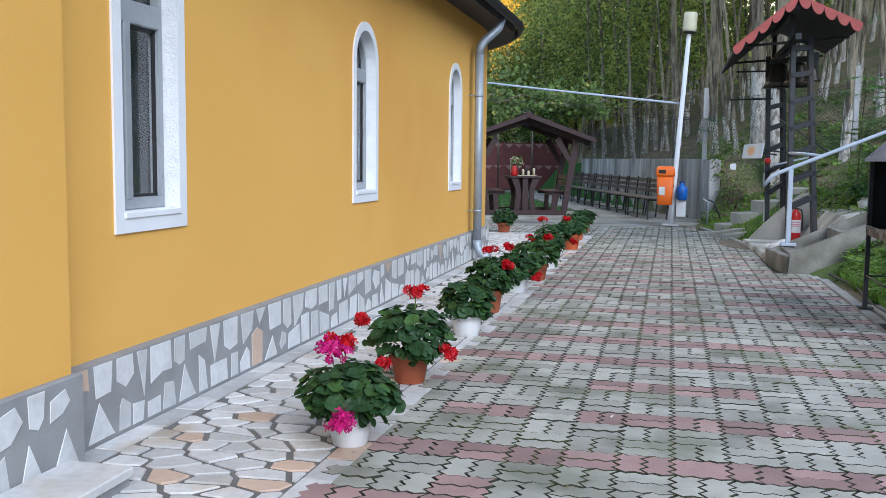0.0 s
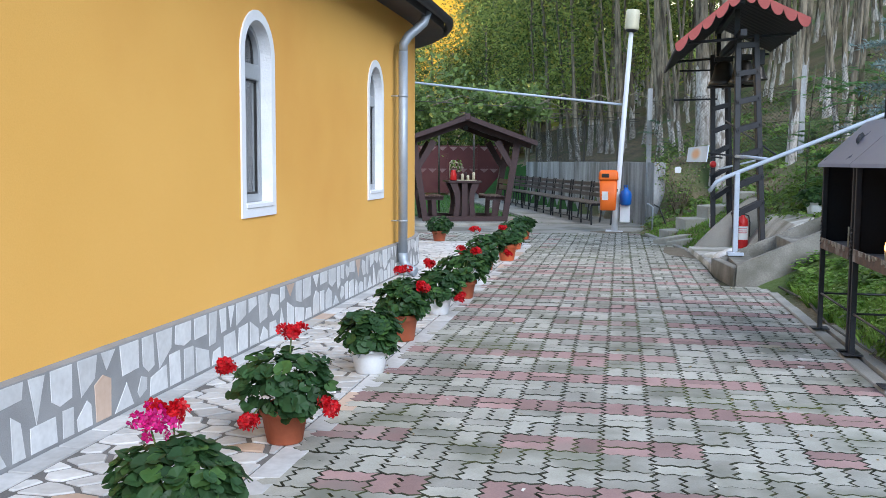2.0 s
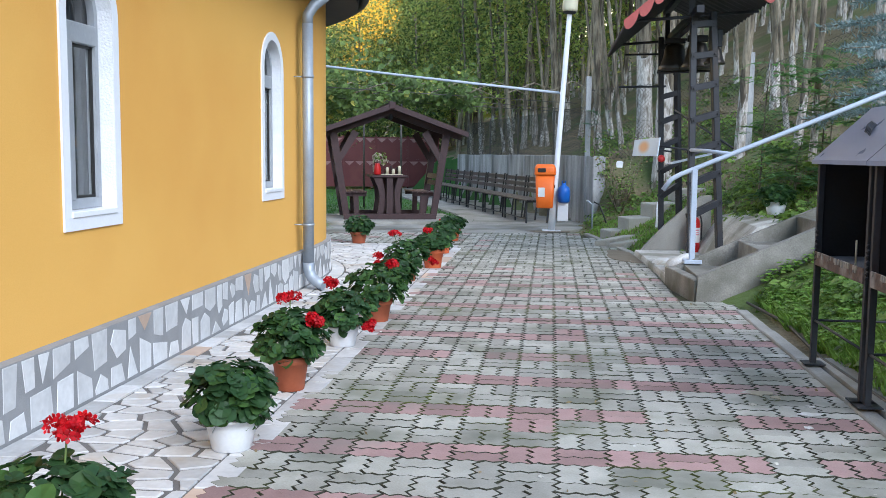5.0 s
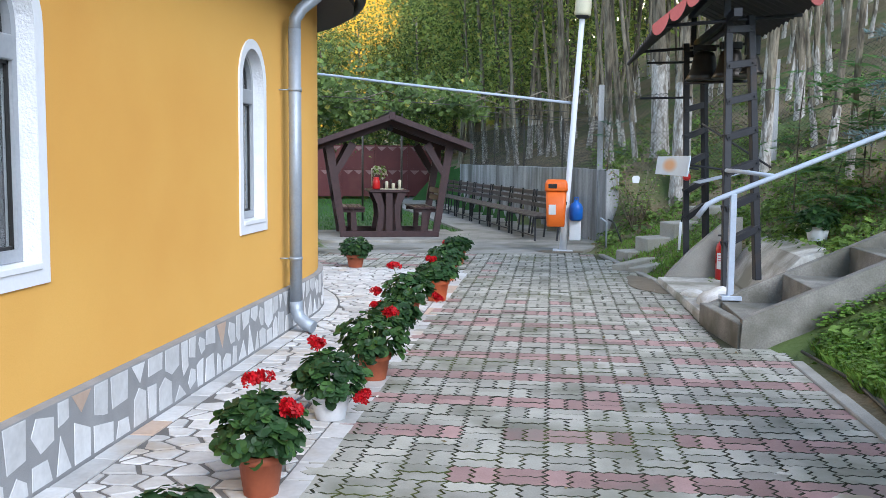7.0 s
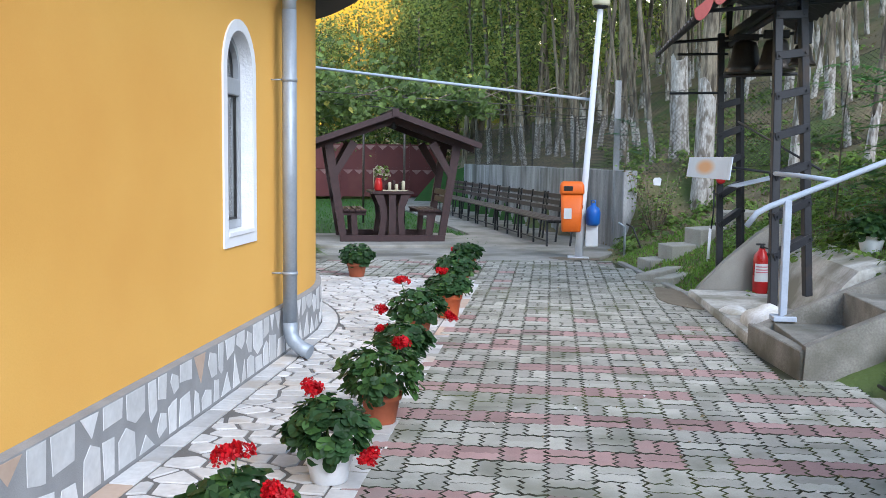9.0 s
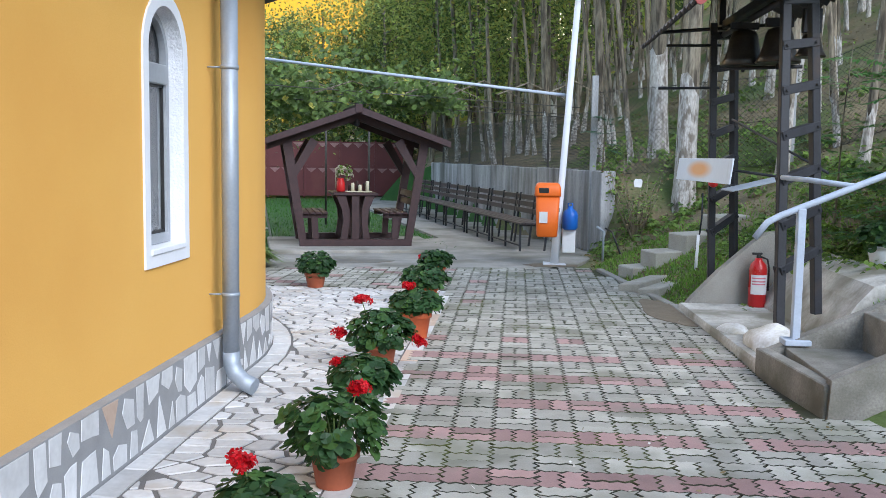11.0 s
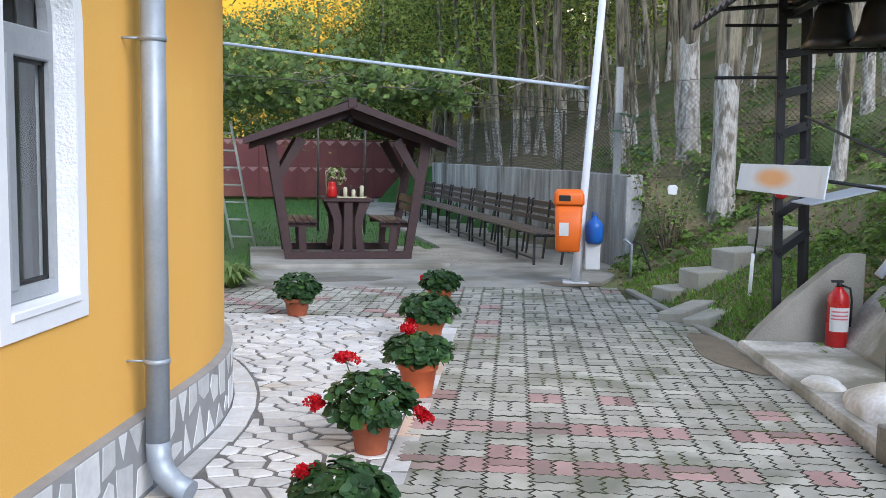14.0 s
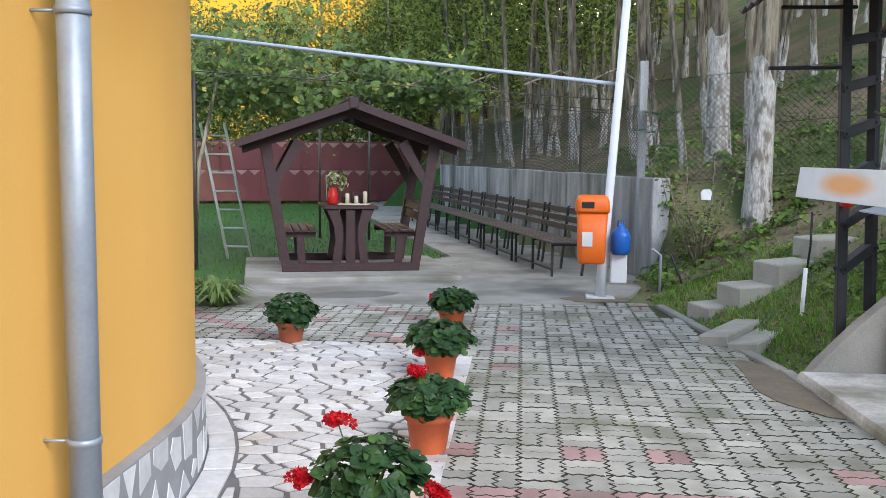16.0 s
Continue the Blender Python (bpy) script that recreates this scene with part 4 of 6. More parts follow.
                tube(bm, [p - sl * 0.1 + Vector((0, -0.05, 0)), p + Vector((0, 0.01, 0.01)), p + sl * 0.1 + Vector((0, 0.05, 0.0))], [0.003, 0.006, 0.003], 5)
                part("vent_slot", bm, M_IRON, rs)
    for yy in (y0 + 0.004, y0 + UNIT - 0.004):
        bm = bmesh.new()
        f = bm.faces.new([bm.verts.new(p) for p in ((0, yy, EAVE), (D_, yy, EAVE), (D_ / 2, yy, RIDGE - 0.02))])
        bmesh.ops.solidify(bm, geom=[f], thickness=0.005)
        part("gable", bm, M_BLACKSHEET, cs)
for y0 in (0.99, 1.93):
    bm = bmesh.new()
    for q in range(7):
        zc = TRAY + 0.2 - q * 0.028
        tube(bm, [(-0.004 + 0.004 * (q % 2), y0 - 0.012, zc), (-0.012, y0, zc - 0.014), (-0.004 + 0.004 * (q % 2), y0 + 0.012, zc)], 0.004, 5)
    part("chain", bm, M_IRON, cs)
part("finial", tubed([(D_ / 2, 1.5, RIDGE - 0.02), (D_ / 2, 1.5, RIDGE + 0.3)], 0.008, 6), M_IRON, cs)
part("finial_arm", tubed([(D_ / 2, 1.43, RIDGE + 0.2), (D_ / 2, 1.57, RIDGE + 0.2)], 0.007, 6), M_IRON, cs)
for cx_, cy_, h_ in ((0.06, 0.3, 0.1), (0.09, 0.34, 0.08), (0.1, 0.28, 0.12), (0.05, 0.38, 0.07), (0.12, 0.24, 0.1), (0.08, 0.42, 0.06), (0.08, 1.45, 0.14)):
    cd = thing("candle", CX + cx_, CY + cy_, TRAY + 0.038, label="thin beeswax candle standing in dark sand", category="candle", group="candles")
    part("wax", lathe([(0.006, 0), (0.006, h_), (0.002, h_ + 0.006)], 8), M_CREAM, cd)
    if cy_ < 1:
        part("flame", lathe([(0.002, h_), (0.008, h_ + 0.012), (0.006, h_ + 0.032), (0.001, h_ + 0.055)], 8), M_FLAME, cd)
pad = part("concrete_pad", plate([(1.81, 5.0), (2.6, 5.0), (2.6, 9.0), (1.81, 9.0)], -0.1, 0.03, inset=0.01), M_CONCRETE)
tagged(pad, "thin concrete pad under the candle stand", "concrete pad", kind="structure")
pan = thing("ash_trough", 1.98, 6.75, 0.03, label="long black metal ash trough on the ground", category="trough")
for a0, a1, b0, b1 in ((0, 0.01, 0, 1.1), (0.3, 0.31, 0, 1.1), (0, 0.31, -0.01, 0), (0, 0.31, 1.1, 1.11)):
    part("side", boxed(a0, a1, b0, b1, 0, 0.17), M_BLACKSHEET, pan)
part("bottom", boxed(0.01, 0.3, 0, 1.1, 0.0, 0.01), M_SOOT, pan)

# ---- stepped concrete channel up the bank ----
ch = thing("stepped_channel", 0, 0, 0, label="grey concrete stepped rainwater channel climbing the bank", category="water channel")


def chan_top(x):
    return 0.2 + 0.45 * (x - 1.4)


for y0, xs in ((11.5, 1.44), (12.55, 1.31)):
    poly = [(xs, -0.12), (1.9, -0.12), (4.6, 0.85), (4.6, chan_top(4.6)), (xs + 0.02, chan_top(xs))]
    part("side_wall", prism(poly, y0, y0 + 0.1), M_CONCRETE_OLD, ch)
bm = bmesh.new()
box(bm, 0, 0.1, 0, 1.1, -0.12, 0.185, bevel=0.008)
o = part("front_wall", bm, M_CONCRETE_OLD, ch)
o.matrix_basis = pose(1.43, 11.53, 0, 0, 0, 6.9)
for k in range(6):
    xs = 1.5 + k * 0.56
    zf = chan_top(xs) - 0.05
    part("basin_floor", boxed(xs - 0.02, xs + 0.54, 11.59, 12.56, zf - 0.15, zf + 0.01, bevel=0.004), M_CONCRETE_OLD, ch)
    part("cross_wall", boxed(xs + 0.5, xs + 0.58, 11.59, 12.56, zf - 0.1, chan_top(xs + 0.54) - 0.02, bevel=0.006), M_CONCRETE_OLD, ch)

# ---- handrail ----
rail = thing("handrail", 0, 0, 0, label="pale blue-grey painted steel handrail up the bank", category="handrail")
part("top_rail", tubed([(1.25, 12.6, 0.96), (1.33, 12.6, 1.07), (1.42, 12.6, 1.12), (2.82, 12.6, 1.71), (4.4, 12.6, 2.38)], 0.024, 10), M_RAIL, rail)
part("post", boxed(1.53, 1.585, 12.57, 12.63, 0.24, 1.17, bevel=0.005), M_RAIL, rail)
part("foot_plate", boxed(1.47, 1.65, 12.52, 12.68, 0.22, 0.26, bevel=0.005), M_RAIL, rail)
part("post", boxed(3.4, 3.455, 12.57, 12.63, 0.8, 1.96, bevel=0.005), M_RAIL, rail)
part("branch_rail", tubed([(1.9, 12.6, 1.33), (1.72, 13.0, 1.36), (1.62, 13.35, 1.37)], 0.02, 8), M_RAIL, rail)

# ---- bell tower ----
bt = thing("bell_tower", 0, 0, 0, label="dark steel bell frame with two lattice posts and a gabled roof", category="bell tower")


def lattice(x0, y0, z0, x1, y1, z1, xt, yt, zt):
    feet = []
    for (xa, ya, za), dx in (((x0, y0, z0), -0.1), ((x1, y1, z1), 0.1)):
        bm = bmesh.new()
        a, b = Vector((xa, ya, za - 0.15)), Vector((xt + dx, yt, zt))
        q = (b - a).to_track_quat('Z', 'X').to_matrix().to_4x4()
        ln = (b - a).length
        box(bm, -0.035, 0.035, -0.035, 0.035, 0, ln, bevel=0.006, m=Matrix.Translation(a) @ q)
        part("post", bm, M_IRON, bt)
        feet.append((a, b))
    for k in range(7):
        t = 0.2 + k * 0.125
        p, r = feet[0][0].lerp(feet[0][1], t), feet[1][0].lerp(feet[1][1], t)
        d = (r - p)
        bm = bmesh.new()
        m = Matrix.Translation(p) @ d.to_track_quat('X', 'Z').to_matrix().to_4x4()
        box(bm, -0.03, d.length + 0.03, -0.042, 0.042, -0.035, 0.035, bevel=0.004, m=m)
        br = part("batten", bm, M_IRON, bt)
        for e in (0.0, d.length):
            bm = bmesh.new()
            tube(bm, [m @ Vector((e, -0.06, 0)), m @ Vector((e, 0.06, 0))], 0.012, 6)
            part("bolt", bm, M_IRON, br)


lattice(1.64, 13.3, 0.26, 1.99, 13.55, 0.44, 1.72, 13.5, 2.86)
lattice(1.6, 15.72, 0.4, 1.85, 15.86, 0.6, 1.62, 15.72, 2.86)
part("beam", boxed(1.6, 1.68, 13.15, 16.0, 2.8, 2.88, bevel=0.004), M_IRON, bt)
part("ridge_beam", boxed(1.565, 1.635, 13.05, 16.0, 3.16, 3.23, bevel=0.004), M_IRON, bt)
for yy in (13.5, 15.72):
    part("king_post", boxed(1.57, 1.63, yy - 0.03, yy + 0.03, 2.84, 3.2), M_IRON, bt)
    part("tie_beam", tubed([(0.95, yy, 2.76), (2.3, yy, 2.86)], 0.018, 6), M_IRON, bt)
part("axle", tubed([(1.36, 14.55, 2.3), (2.0, 14.3, 2.3)], 0.016, 8), M_IRON, bt)
part("axle", tubed([(1.62, 13.5, 2.74), (1.62, 15.72, 2.74)], 0.03, 8), M_IRON, bt)
for xx, z_ in ((1.05, 2.72), (0.98, 2.3)):
    part("bracket_arm", tubed([(xx, 15.6, z_ - 0.1), (1.6, 15.72, z_ - 0.08)], 0.014, 6), M_IRON, bt)
part("brace", tubed([(1.72, 15.6, 1.9), (2.2, 14.1, 1.4)], 0.012, 6), M_IRON, bt)
RZ, HW = 3.29, 0.76
EAVES = {-1: 2.66, 1: 2.93}
for s in (-1, 1):
    EZ = EAVES[s]
    bm = bmesh.new()
    nrow = 30
    top = [bm.verts.new((1.6, 13.0 + 3.0 * k / nrow, RZ)) for k in range(nrow + 1)]
    low = [bm.verts.new((1.6 + s * HW, 13.0 + 3.0 * k / nrow, EZ - (0.03 if k % 2 else 0.0))) for k in range(nrow + 1)]
    fs = [bm.faces.new((top[k], top[k + 1], low[k + 1], low[k])) for k in range(nrow)]
    bmesh.ops.recalc_face_normals(bm, faces=fs)
    bmesh.ops.solidify(bm, geom=fs, thickness=0.02)
    rf = part("roof_slope", bm, M_ROOFWOOD, bt, "dark boarded underside of the bell roof")
    for k in range(5):
        t0 = 0.0 + 0.2 * k
        bm = bmesh.new()
        cx_, cz_ = 1.6 + s * HW * (t0 + 0.1), RZ + (EZ - RZ) * (t0 + 0.1)
        pts = []
        dx, dz = s * HW * 0.1, (EZ - RZ) * 0.1
        pts.append((cx_ - dx, cz_ - dz + 0.04))
        pts.append((cx_ + dx, cz_ + dz + 0.04))
        for a in range(0, 9):
            th = math.pi * a / 8
            pts.append((cx_ + dx * math.cos(th), cz_ + dz * math.cos(th) + 0.02 - 0.12 * math.sin(th)))
        prism(pts, 12.96, 12.985, bm=bm)
        part("scallop", bm, M_REDTILE, rf, "red scalloped roof edge sheet")
for bx_, by_, bs in ((1.56, 14.55, 1.0), (1.78, 14.25, 0.95), (1.9, 13.75, 0.6)):
    bell = thing("bell", bx_, by_, 2.32, label="dark bronze church bell hanging in the frame", category="bell", group="bells")
    part("bell_body", lathe([(0.0 + 0.19 * bs, 0.0), (0.2 * bs, 0.01), (0.165 * bs, 0.07 * bs), (0.135 * bs, 0.16 * bs), (0.12 * bs, 0.25 * bs), (0.1 * bs, 0.3 * bs), (0.03 * bs, 0.325 * bs)], 22), M_BRONZE, bell)
    part("yoke", boxed(-0.12 * bs, 0.12 * bs, -0.03, 0.03, 0.32 * bs, 0.38, bevel=0.005), M_IRON, bell)
    part("clapper", lathe([(0.008, 0.25), (0.008, 0.0), (0.02, -0.03), (0.012, -0.05)][::-1], 8), M_IRON, bell)

sheet = thing("sheet_metal_strip", 1.31, 13.7, 1.3, label="long shiny bare sheet-metal strip held beside the bell tower", category="metal sheet", rz=4, ry=7)
part("strip", boxed(-0.012, 0.0, 0, 1.8, 0, 0.21, bevel=0.003), M_STRIP, sheet)
for yy in (0.12, 1.7):
    part("arm", tubed([(0.0, yy, 0.12), (0.48, yy + 0.05, 0.12)], 0.012, 6), M_IRON, sheet)
tb = thing("folding_table_top", 1.62, 15.3, 1.2, label="pale grey slanted metal sheet on the bell frame", category="metal sheet", rx=0, ry=-14)
part("sheet", boxed(0, 0.62, -0.3, 0.22, 0, 0.012, bevel=0.003), M_RAIL, tb)
lamp = thing("red_lamp", 1.56, 15.6, 1.27, label="small round red lamp on the bell frame", category="lamp")
part("lens", lathe([(0.01, -0.05), (0.045, -0.03), (0.05, 0.0), (0.04, 0.03), (0.012, 0.05)], 14), M_EXT, lamp)

# concrete and limewashed base below the bell frame
wing = part("wing_wall", prism([(1.22, -0.08), (2.2, -0.08), (2.2, 0.8), (2.08, 0.79), (1.95, 0.7), (1.62, 0.4), (1.36, 0.12)], 15.42, 15.56), M_CONCRETE)
tagged(wing, "sloping grey concrete wing wall below the bell frame", "wing wall", kind="structure")
landing = part("landing", plate([(1.33, 12.66), (2.4, 12.66), (2.4, 15.43), (1.23, 15.43)], -0.1, 0.075, inset=0.03), M_LIME_STAINED)
tagged(landing, "patchy limewashed concrete landing with cracks", "landing", kind="structure")
back = part("back_wall", prism([(2.02, -0.05), (2.02, 0.1), (2.12, 0.26), (2.22, 0.42), (2.34, 0.55), (2.62, 0.62), (2.62, -0.05)], 13.3, 15.42), M_LIME_STAINED)
tagged(back, "sloping stained limewashed wall against the bank", "low wall", kind="structure")


def lump(name, x, y, z, sx, sy, sz, material, seed, label, cat):
    bm = bmesh.new()
    bmesh.ops.create_icosphere(bm, subdivisions=3, radius=1)
    for v in bm.verts:
        v.co *= 1 + 0.22 * noise.noise(v.co * 1.5 + Vector((seed, 0, 0))) + 0.05 * noise.noise(v.co * 5)
        v.co = Vector((v.co.x * sx, v.co.y * sy, max(v.co.z, -0.4) * sz))
    o = part(name, bm, material, smooth=True)
    o.matrix_basis = pose(x, y, z)
    return tagged(o, label, cat)


lump("limewashed_boulder", 1.6, 13.2, 0.07, 0.24, 0.42, 0.17, M_LIME, 1, "rounded limewashed boulder beside the channel", "boulder")
lump("limewashed_boulder", 1.44, 13.9, 0.06, 0.13, 0.2, 0.07, M_LIME, 7, "flat limewashed stone on the landing", "boulder")

fe = thing("fire_extinguisher", 1.96, 15.28, 0.075, label="red powder fire extinguisher standing on concrete", category="extinguisher")
part("cylinder", lathe([(0.075, 0), (0.08, 0.01), (0.08, 0.34), (0.07, 0.39), (0.035, 0.43), (0.03, 0.45)], 20), M_EXT, fe)
bm = bmesh.new()
vv = [[bm.verts.new((0.0815 * math.cos(a), 0.0815 * math.sin(a), z)) for z in (0.12, 0.3)] for a in (radians(-150 + 10 * k) for k in range(13))]
for p, r in zip(vv, vv[1:]):
    bm.faces.new((p[0], r[0], r[1], p[1]))
lab = part("label_sheet", bm, M_PAPER, fe)
for z in (0.27, 0.24, 0.215):
    bm = bmesh.new()
    vv = [[bm.verts.new((0.083 * math.cos(a), 0.083 * math.sin(a), zz)) for zz in (z - 0.006, z + 0.006)] for a in (radians(-140 + 10 * k) for k in range(10))]
    for p, r in zip(vv, vv[1:]):
        bm.faces.new((p[0], r[0], r[1], p[1]))
    part("print_bar", bm, M_PINKBAR, lab)
part("valve", lathe([(0.02, 0.44), (0.022, 0.47), (0.012, 0.49)], 10), M_BLACKPL, fe)
part("lever", boxed(-0.06, 0.03, -0.012, 0.012, 0.48, 0.5, bevel=0.003), M_BLACKPL, fe)
fe.scale = (1.06, 1.06, 1.06)
part("hose", tubed([(0.02, 0, 0.46), (0.08, 0, 0.44), (0.098, 0, 0.35), (0.095, 0, 0.15)], 0.009, 8), M_BLACKPL, fe)

# ---- steps up the bank ----
for cx_, cy_, zt, w_, d_, r_, h_ in ((1.2, 18.1, 0.14, 0.46, 0.36, 24, 0.25), (1.5, 18.04, 0.35, 0.52, 0.38, 22, 0.26), (1.85, 18.12, 0.57, 0.5, 0.38, 26, 0.26), (2.3, 18.4, 0.79, 0.5, 0.38, 20, 0.3)):
    st = part("concrete_step", boxed(-w_ / 2, w_ / 2, -d_ / 2, d_ / 2, -h_, 0, bevel=0.012), M_STEP)
    st.matrix_basis = pose(cx_, cy_, zt, 1.5, -2, r_)
    tagged(st, "rough grey concrete block step set in the bank", "step", "steps up the bank")
for cx_, cy_, z_ in ((1.3, 16.8, 0.08), (1.1, 17.0, 0.1)):
    st = part("concrete_slab", boxed(-0.13, 0.13, -0.42, 0.42, -0.12, 0, bevel=0.012), M_STEP)
    st.matrix_basis = pose(cx_, cy_, z_, 2, -6, -33)
    tagged(st, "tilted worn concrete slab at the foot of the steps", "slab", "slabs at the steps")

# ---- pole, bin ----
pole = thing("light_pole", 0.143, 19.2, 0, label="white painted steel pole with cream lamp head", category="lamp post", ry=3.6)
part("shaft", lathe([(0.06, 0), (0.06, 0.5), (0.048, 0.52), (0.042, 3.7)], 16), M_POLE, pole)
part("base_plate", boxed(-0.16, 0.16, -0.12, 0.12, -0.03, 0.02, bevel=0.005), M_POLE, pole)
hd = part("lamp_head", lathe([(0.03, 3.71), (0.12, 3.72), (0.13, 3.75), (0.125, 4.05), (0.11, 4.08), (0.02, 4.09)], 18), M_CREAM, pole)
part("collar", lathe([(0.05, 3.67), (0.11, 3.7), (0.115, 3.73)], 16), M_IRON, hd)

binn = thing("litter_bin", 0.02, 19.0, 0.41, label="orange plastic litter bin fixed to the white pole", category="litter bin")
bm = bmesh.new()


def rounded(w, d, r=0.05, n=4):
    pts = []
    for sx, sy, a0 in ((1, 1, 0), (-1, 1, 90), (-1, -1, 180), (1, -1, 270)):
        for k in range(n + 1):
            a = radians(a0 + 90 * k / n)
            pts.append((sx * (w / 2 - r) + r * math.cos(a), sy * (d / 2 - r) + r * math.sin(a)))
    return pts


def loft(sections):
    bm = bmesh.new()
    rings = [[bm.verts.new((x, y, z)) for x, y in rounded(w, d, r)] for w, d, r, z in sections]
    for a, b in zip(rings, rings[1:]):
        for k in range(len(a)):
            f = bm.faces.new((a[k], a[(k + 1) % len(a)], b[(k + 1) % len(a)], b[k]))
            f.smooth = True
    bm.faces.new(rings[0][::-1])
    bm.faces.new(rings[-1])
    return bm


part("body", loft([(0.3, 0.24, 0.05, 0), (0.33, 0.27, 0.06, 0.02), (0.38, 0.3, 0.06, 0.58)]), M_ORANGE, binn)
lid = part("lid", loft([(0.41, 0.33, 0.06, 0.575), (0.42, 0.34, 0.06, 0.6), (0.41, 0.33, 0.06, 0.7), (0.36, 0.28, 0.06, 0.75), (0.3, 0.2, 0.05, 0.765)]), M_ORANGE, binn)
# solid black block paints the shade inside the lid's slot
part("opening", boxed(-0.15, 0.02, -0.176, -0.1, 0.615, 0.7, bevel=0.015), M_BLACKPL, lid, "black block for the shaded slot")
part("sticker", boxed(-0.13, 0.0, -0.151, -0.146, 0.2, 0.36), M_PAPER, binn, "pale printed sticker")
part("strap", boxed(0.1, 0.2, 0.1, 0.24, 0.35, 0.4), M_IRON, binn)
binn.scale = (0.86, 0.9, 0.97)
bag = thing("blue_bottle", 0.34, 19.1, 0.5, label="blue plastic bottle upside down in a white holder", category="bottle")
part("bottle", lathe([(0.08, 0), (0.105, 0.03), (0.11, 0.2), (0.09, 0.26), (0.035, 0.3), (0.028, 0.33)], 16), M_BLUE, bag)
part("handle", tubed([(-0.03, 0, 0.27), (-0.03, 0, 0.37), (0.03, 0, 0.37), (0.03, 0, 0.27)], 0.01, 6), M_BLUE, bag)
wb = thing("white_box", 0.33, 19.14, 0.18, label="white plastic holder box on the pole", category="box")
part("holder", boxed(-0.09, 0.09, -0.05, 0.05, 0, 0.36, bevel=0.01), M_WHITEPLASTIC, wb)

# ---- gazebo ----
slab = part("gazebo_slab", boxed(-1.35, 1.35, -0.55, 1.9, -0.1, 0.05, bevel=0.015), M_CONCRETE)
slab.matrix_basis = pose(-2.92, 20.65, 0, 0, 0, 16)
tagged(slab, "pale concrete slab under the wooden gazebo", "slab", kind="structure")
gz = thing("gazebo", -2.94, 20.75, 0.05, rz=16, label="brown stained wooden picnic gazebo with shingled gable roof", category="gazebo")
GD = 1.35
for yy in (0.0, GD):
    part("ground_beam", boxed(-0.92, 0.92, yy - 0.05, yy + 0.05, 0.0, 0.11, bevel=0.008), M_WOOD, gz)
    for s in (-1, 1):
        bm = bmesh.new()
        prism([(s * 0.92, 0.05), (s * 0.8, 0.05), (s * 1.05, 1.78), (s * 1.19, 1.72)][::1], yy - 0.045, yy + 0.045, bm=bm)
        part("post", bm, M_WOOD, gz)
        bm = bmesh.new()
        prism([(s * 1.05, 1.22), (s * 1.0, 1.1), (s * 0.62, 1.72), (s * 0.74, 1.8)], yy - 0.035, yy + 0.035, bm=bm)
        part("brace", bm, M_WOOD, gz)
        # curved rafter
        pts_hi = [(s * 1.42 * (1 - k / 8), 1.72 + 0.5 * (k / 8) ** 0.9) for k in range(9)]
        pts_lo = [(p[0], p[1] - 0.13 - 0.03 * math.sin(math.pi * i / 8)) for i, p in enumerate(pts_hi)][::-1]
        part("rafter", prism(pts_hi + pts_lo, yy - 0.04, yy + 0.04), M_WOOD, gz)
for s in (-1, 1):
    bm = bmesh.new()
    v = [bm.verts.new(p) for p in ((s * 1.48, -0.3, 1.71), (s * 1.48, GD + 0.3, 1.71), (0, GD + 0.3, 2.25), (0, -0.3, 2.25))]
    f = bm.faces.new(v)
    bmesh.ops.recalc_face_normals(bm, faces=[f])
    bmesh.ops.solidify(bm, geom=[f], thickness=0.04)
    rs = part("roof_slope", bm, M_WOOD, gz)
    for r in range(9):
        t0, t1 = r / 9, (r + 1.15) / 9
        for c in range(10):
            ya = -0.31 + c * 0.2 + (0.1 if r % 2 else 0)
            bm = bmesh.new()
            pz = lambda t: 2.25 + 0.045 - 0.54 * t
            v = [bm.verts.new(p) for p in ((s * 1.49 * t0, ya, pz(t0)), (s * 1.49 * t0, ya + 0.19, pz(t0)), (s * 1.49 * t1, ya + 0.19, pz(t1) + 0.015), (s * 1.49 * t1, ya, pz(t1) + 0.015))]
            f = bm.faces.new(v)
            bmesh.ops.solidify(bm, geom=[f], thickness=0.012)
            part("shingle", bm, M_SHINGLE, rs)
    part("fascia", prism([(s * 1.5, 1.66), (s * 1.5, 1.76), (0, 2.31), (0, 2.2)], -0.33, -0.3), M_WOOD, gz)
    # bench seats and backs
    for k in range(4):
        xx = s * (0.5 + k * 0.105)
        part("seat_slat", boxed(xx - 0.045, xx + 0.045, 0.02, GD, 0.53, 0.56, bevel=0.005), M_WOOD, gz)
    for yy in (0.12, GD - 0.12):
        part("seat_bearer", boxed(min(s * 0.46, s * 0.92), max(s * 0.46, s * 0.92), yy - 0.03, yy + 0.03, 0.46, 0.53, bevel=0.004), M_WOOD, gz)
        part("seat_leg", prism([(s * 0.6, 0.1), (s * 0.7, 0.1), (s * 0.72, 0.47), (s * 0.62, 0.47)], yy - 0.035, yy + 0.035), M_WOOD, gz)
    for z_ in (0.68, 0.82):
        part("back_slat", prism([(s * (0.9 + 0.03), z_), (s * (0.93 + 0.03), z_), (s * (0.95 + 0.03), z_ + 0.1), (s * (0.92 + 0.03), z_ + 0.1)], 0.02, GD), M_WOOD, gz)
part("ridge_cap", boxed(-0.06, 0.06, -0.34, GD + 0.32, 2.2, 2.34, bevel=0.01), M_WOOD, gz)
tab = part("table_top", boxed(-0.37, 0.37, 0.05, 1.2, 0.84, 0.885, bevel=0.008), M_WOOD, gz)
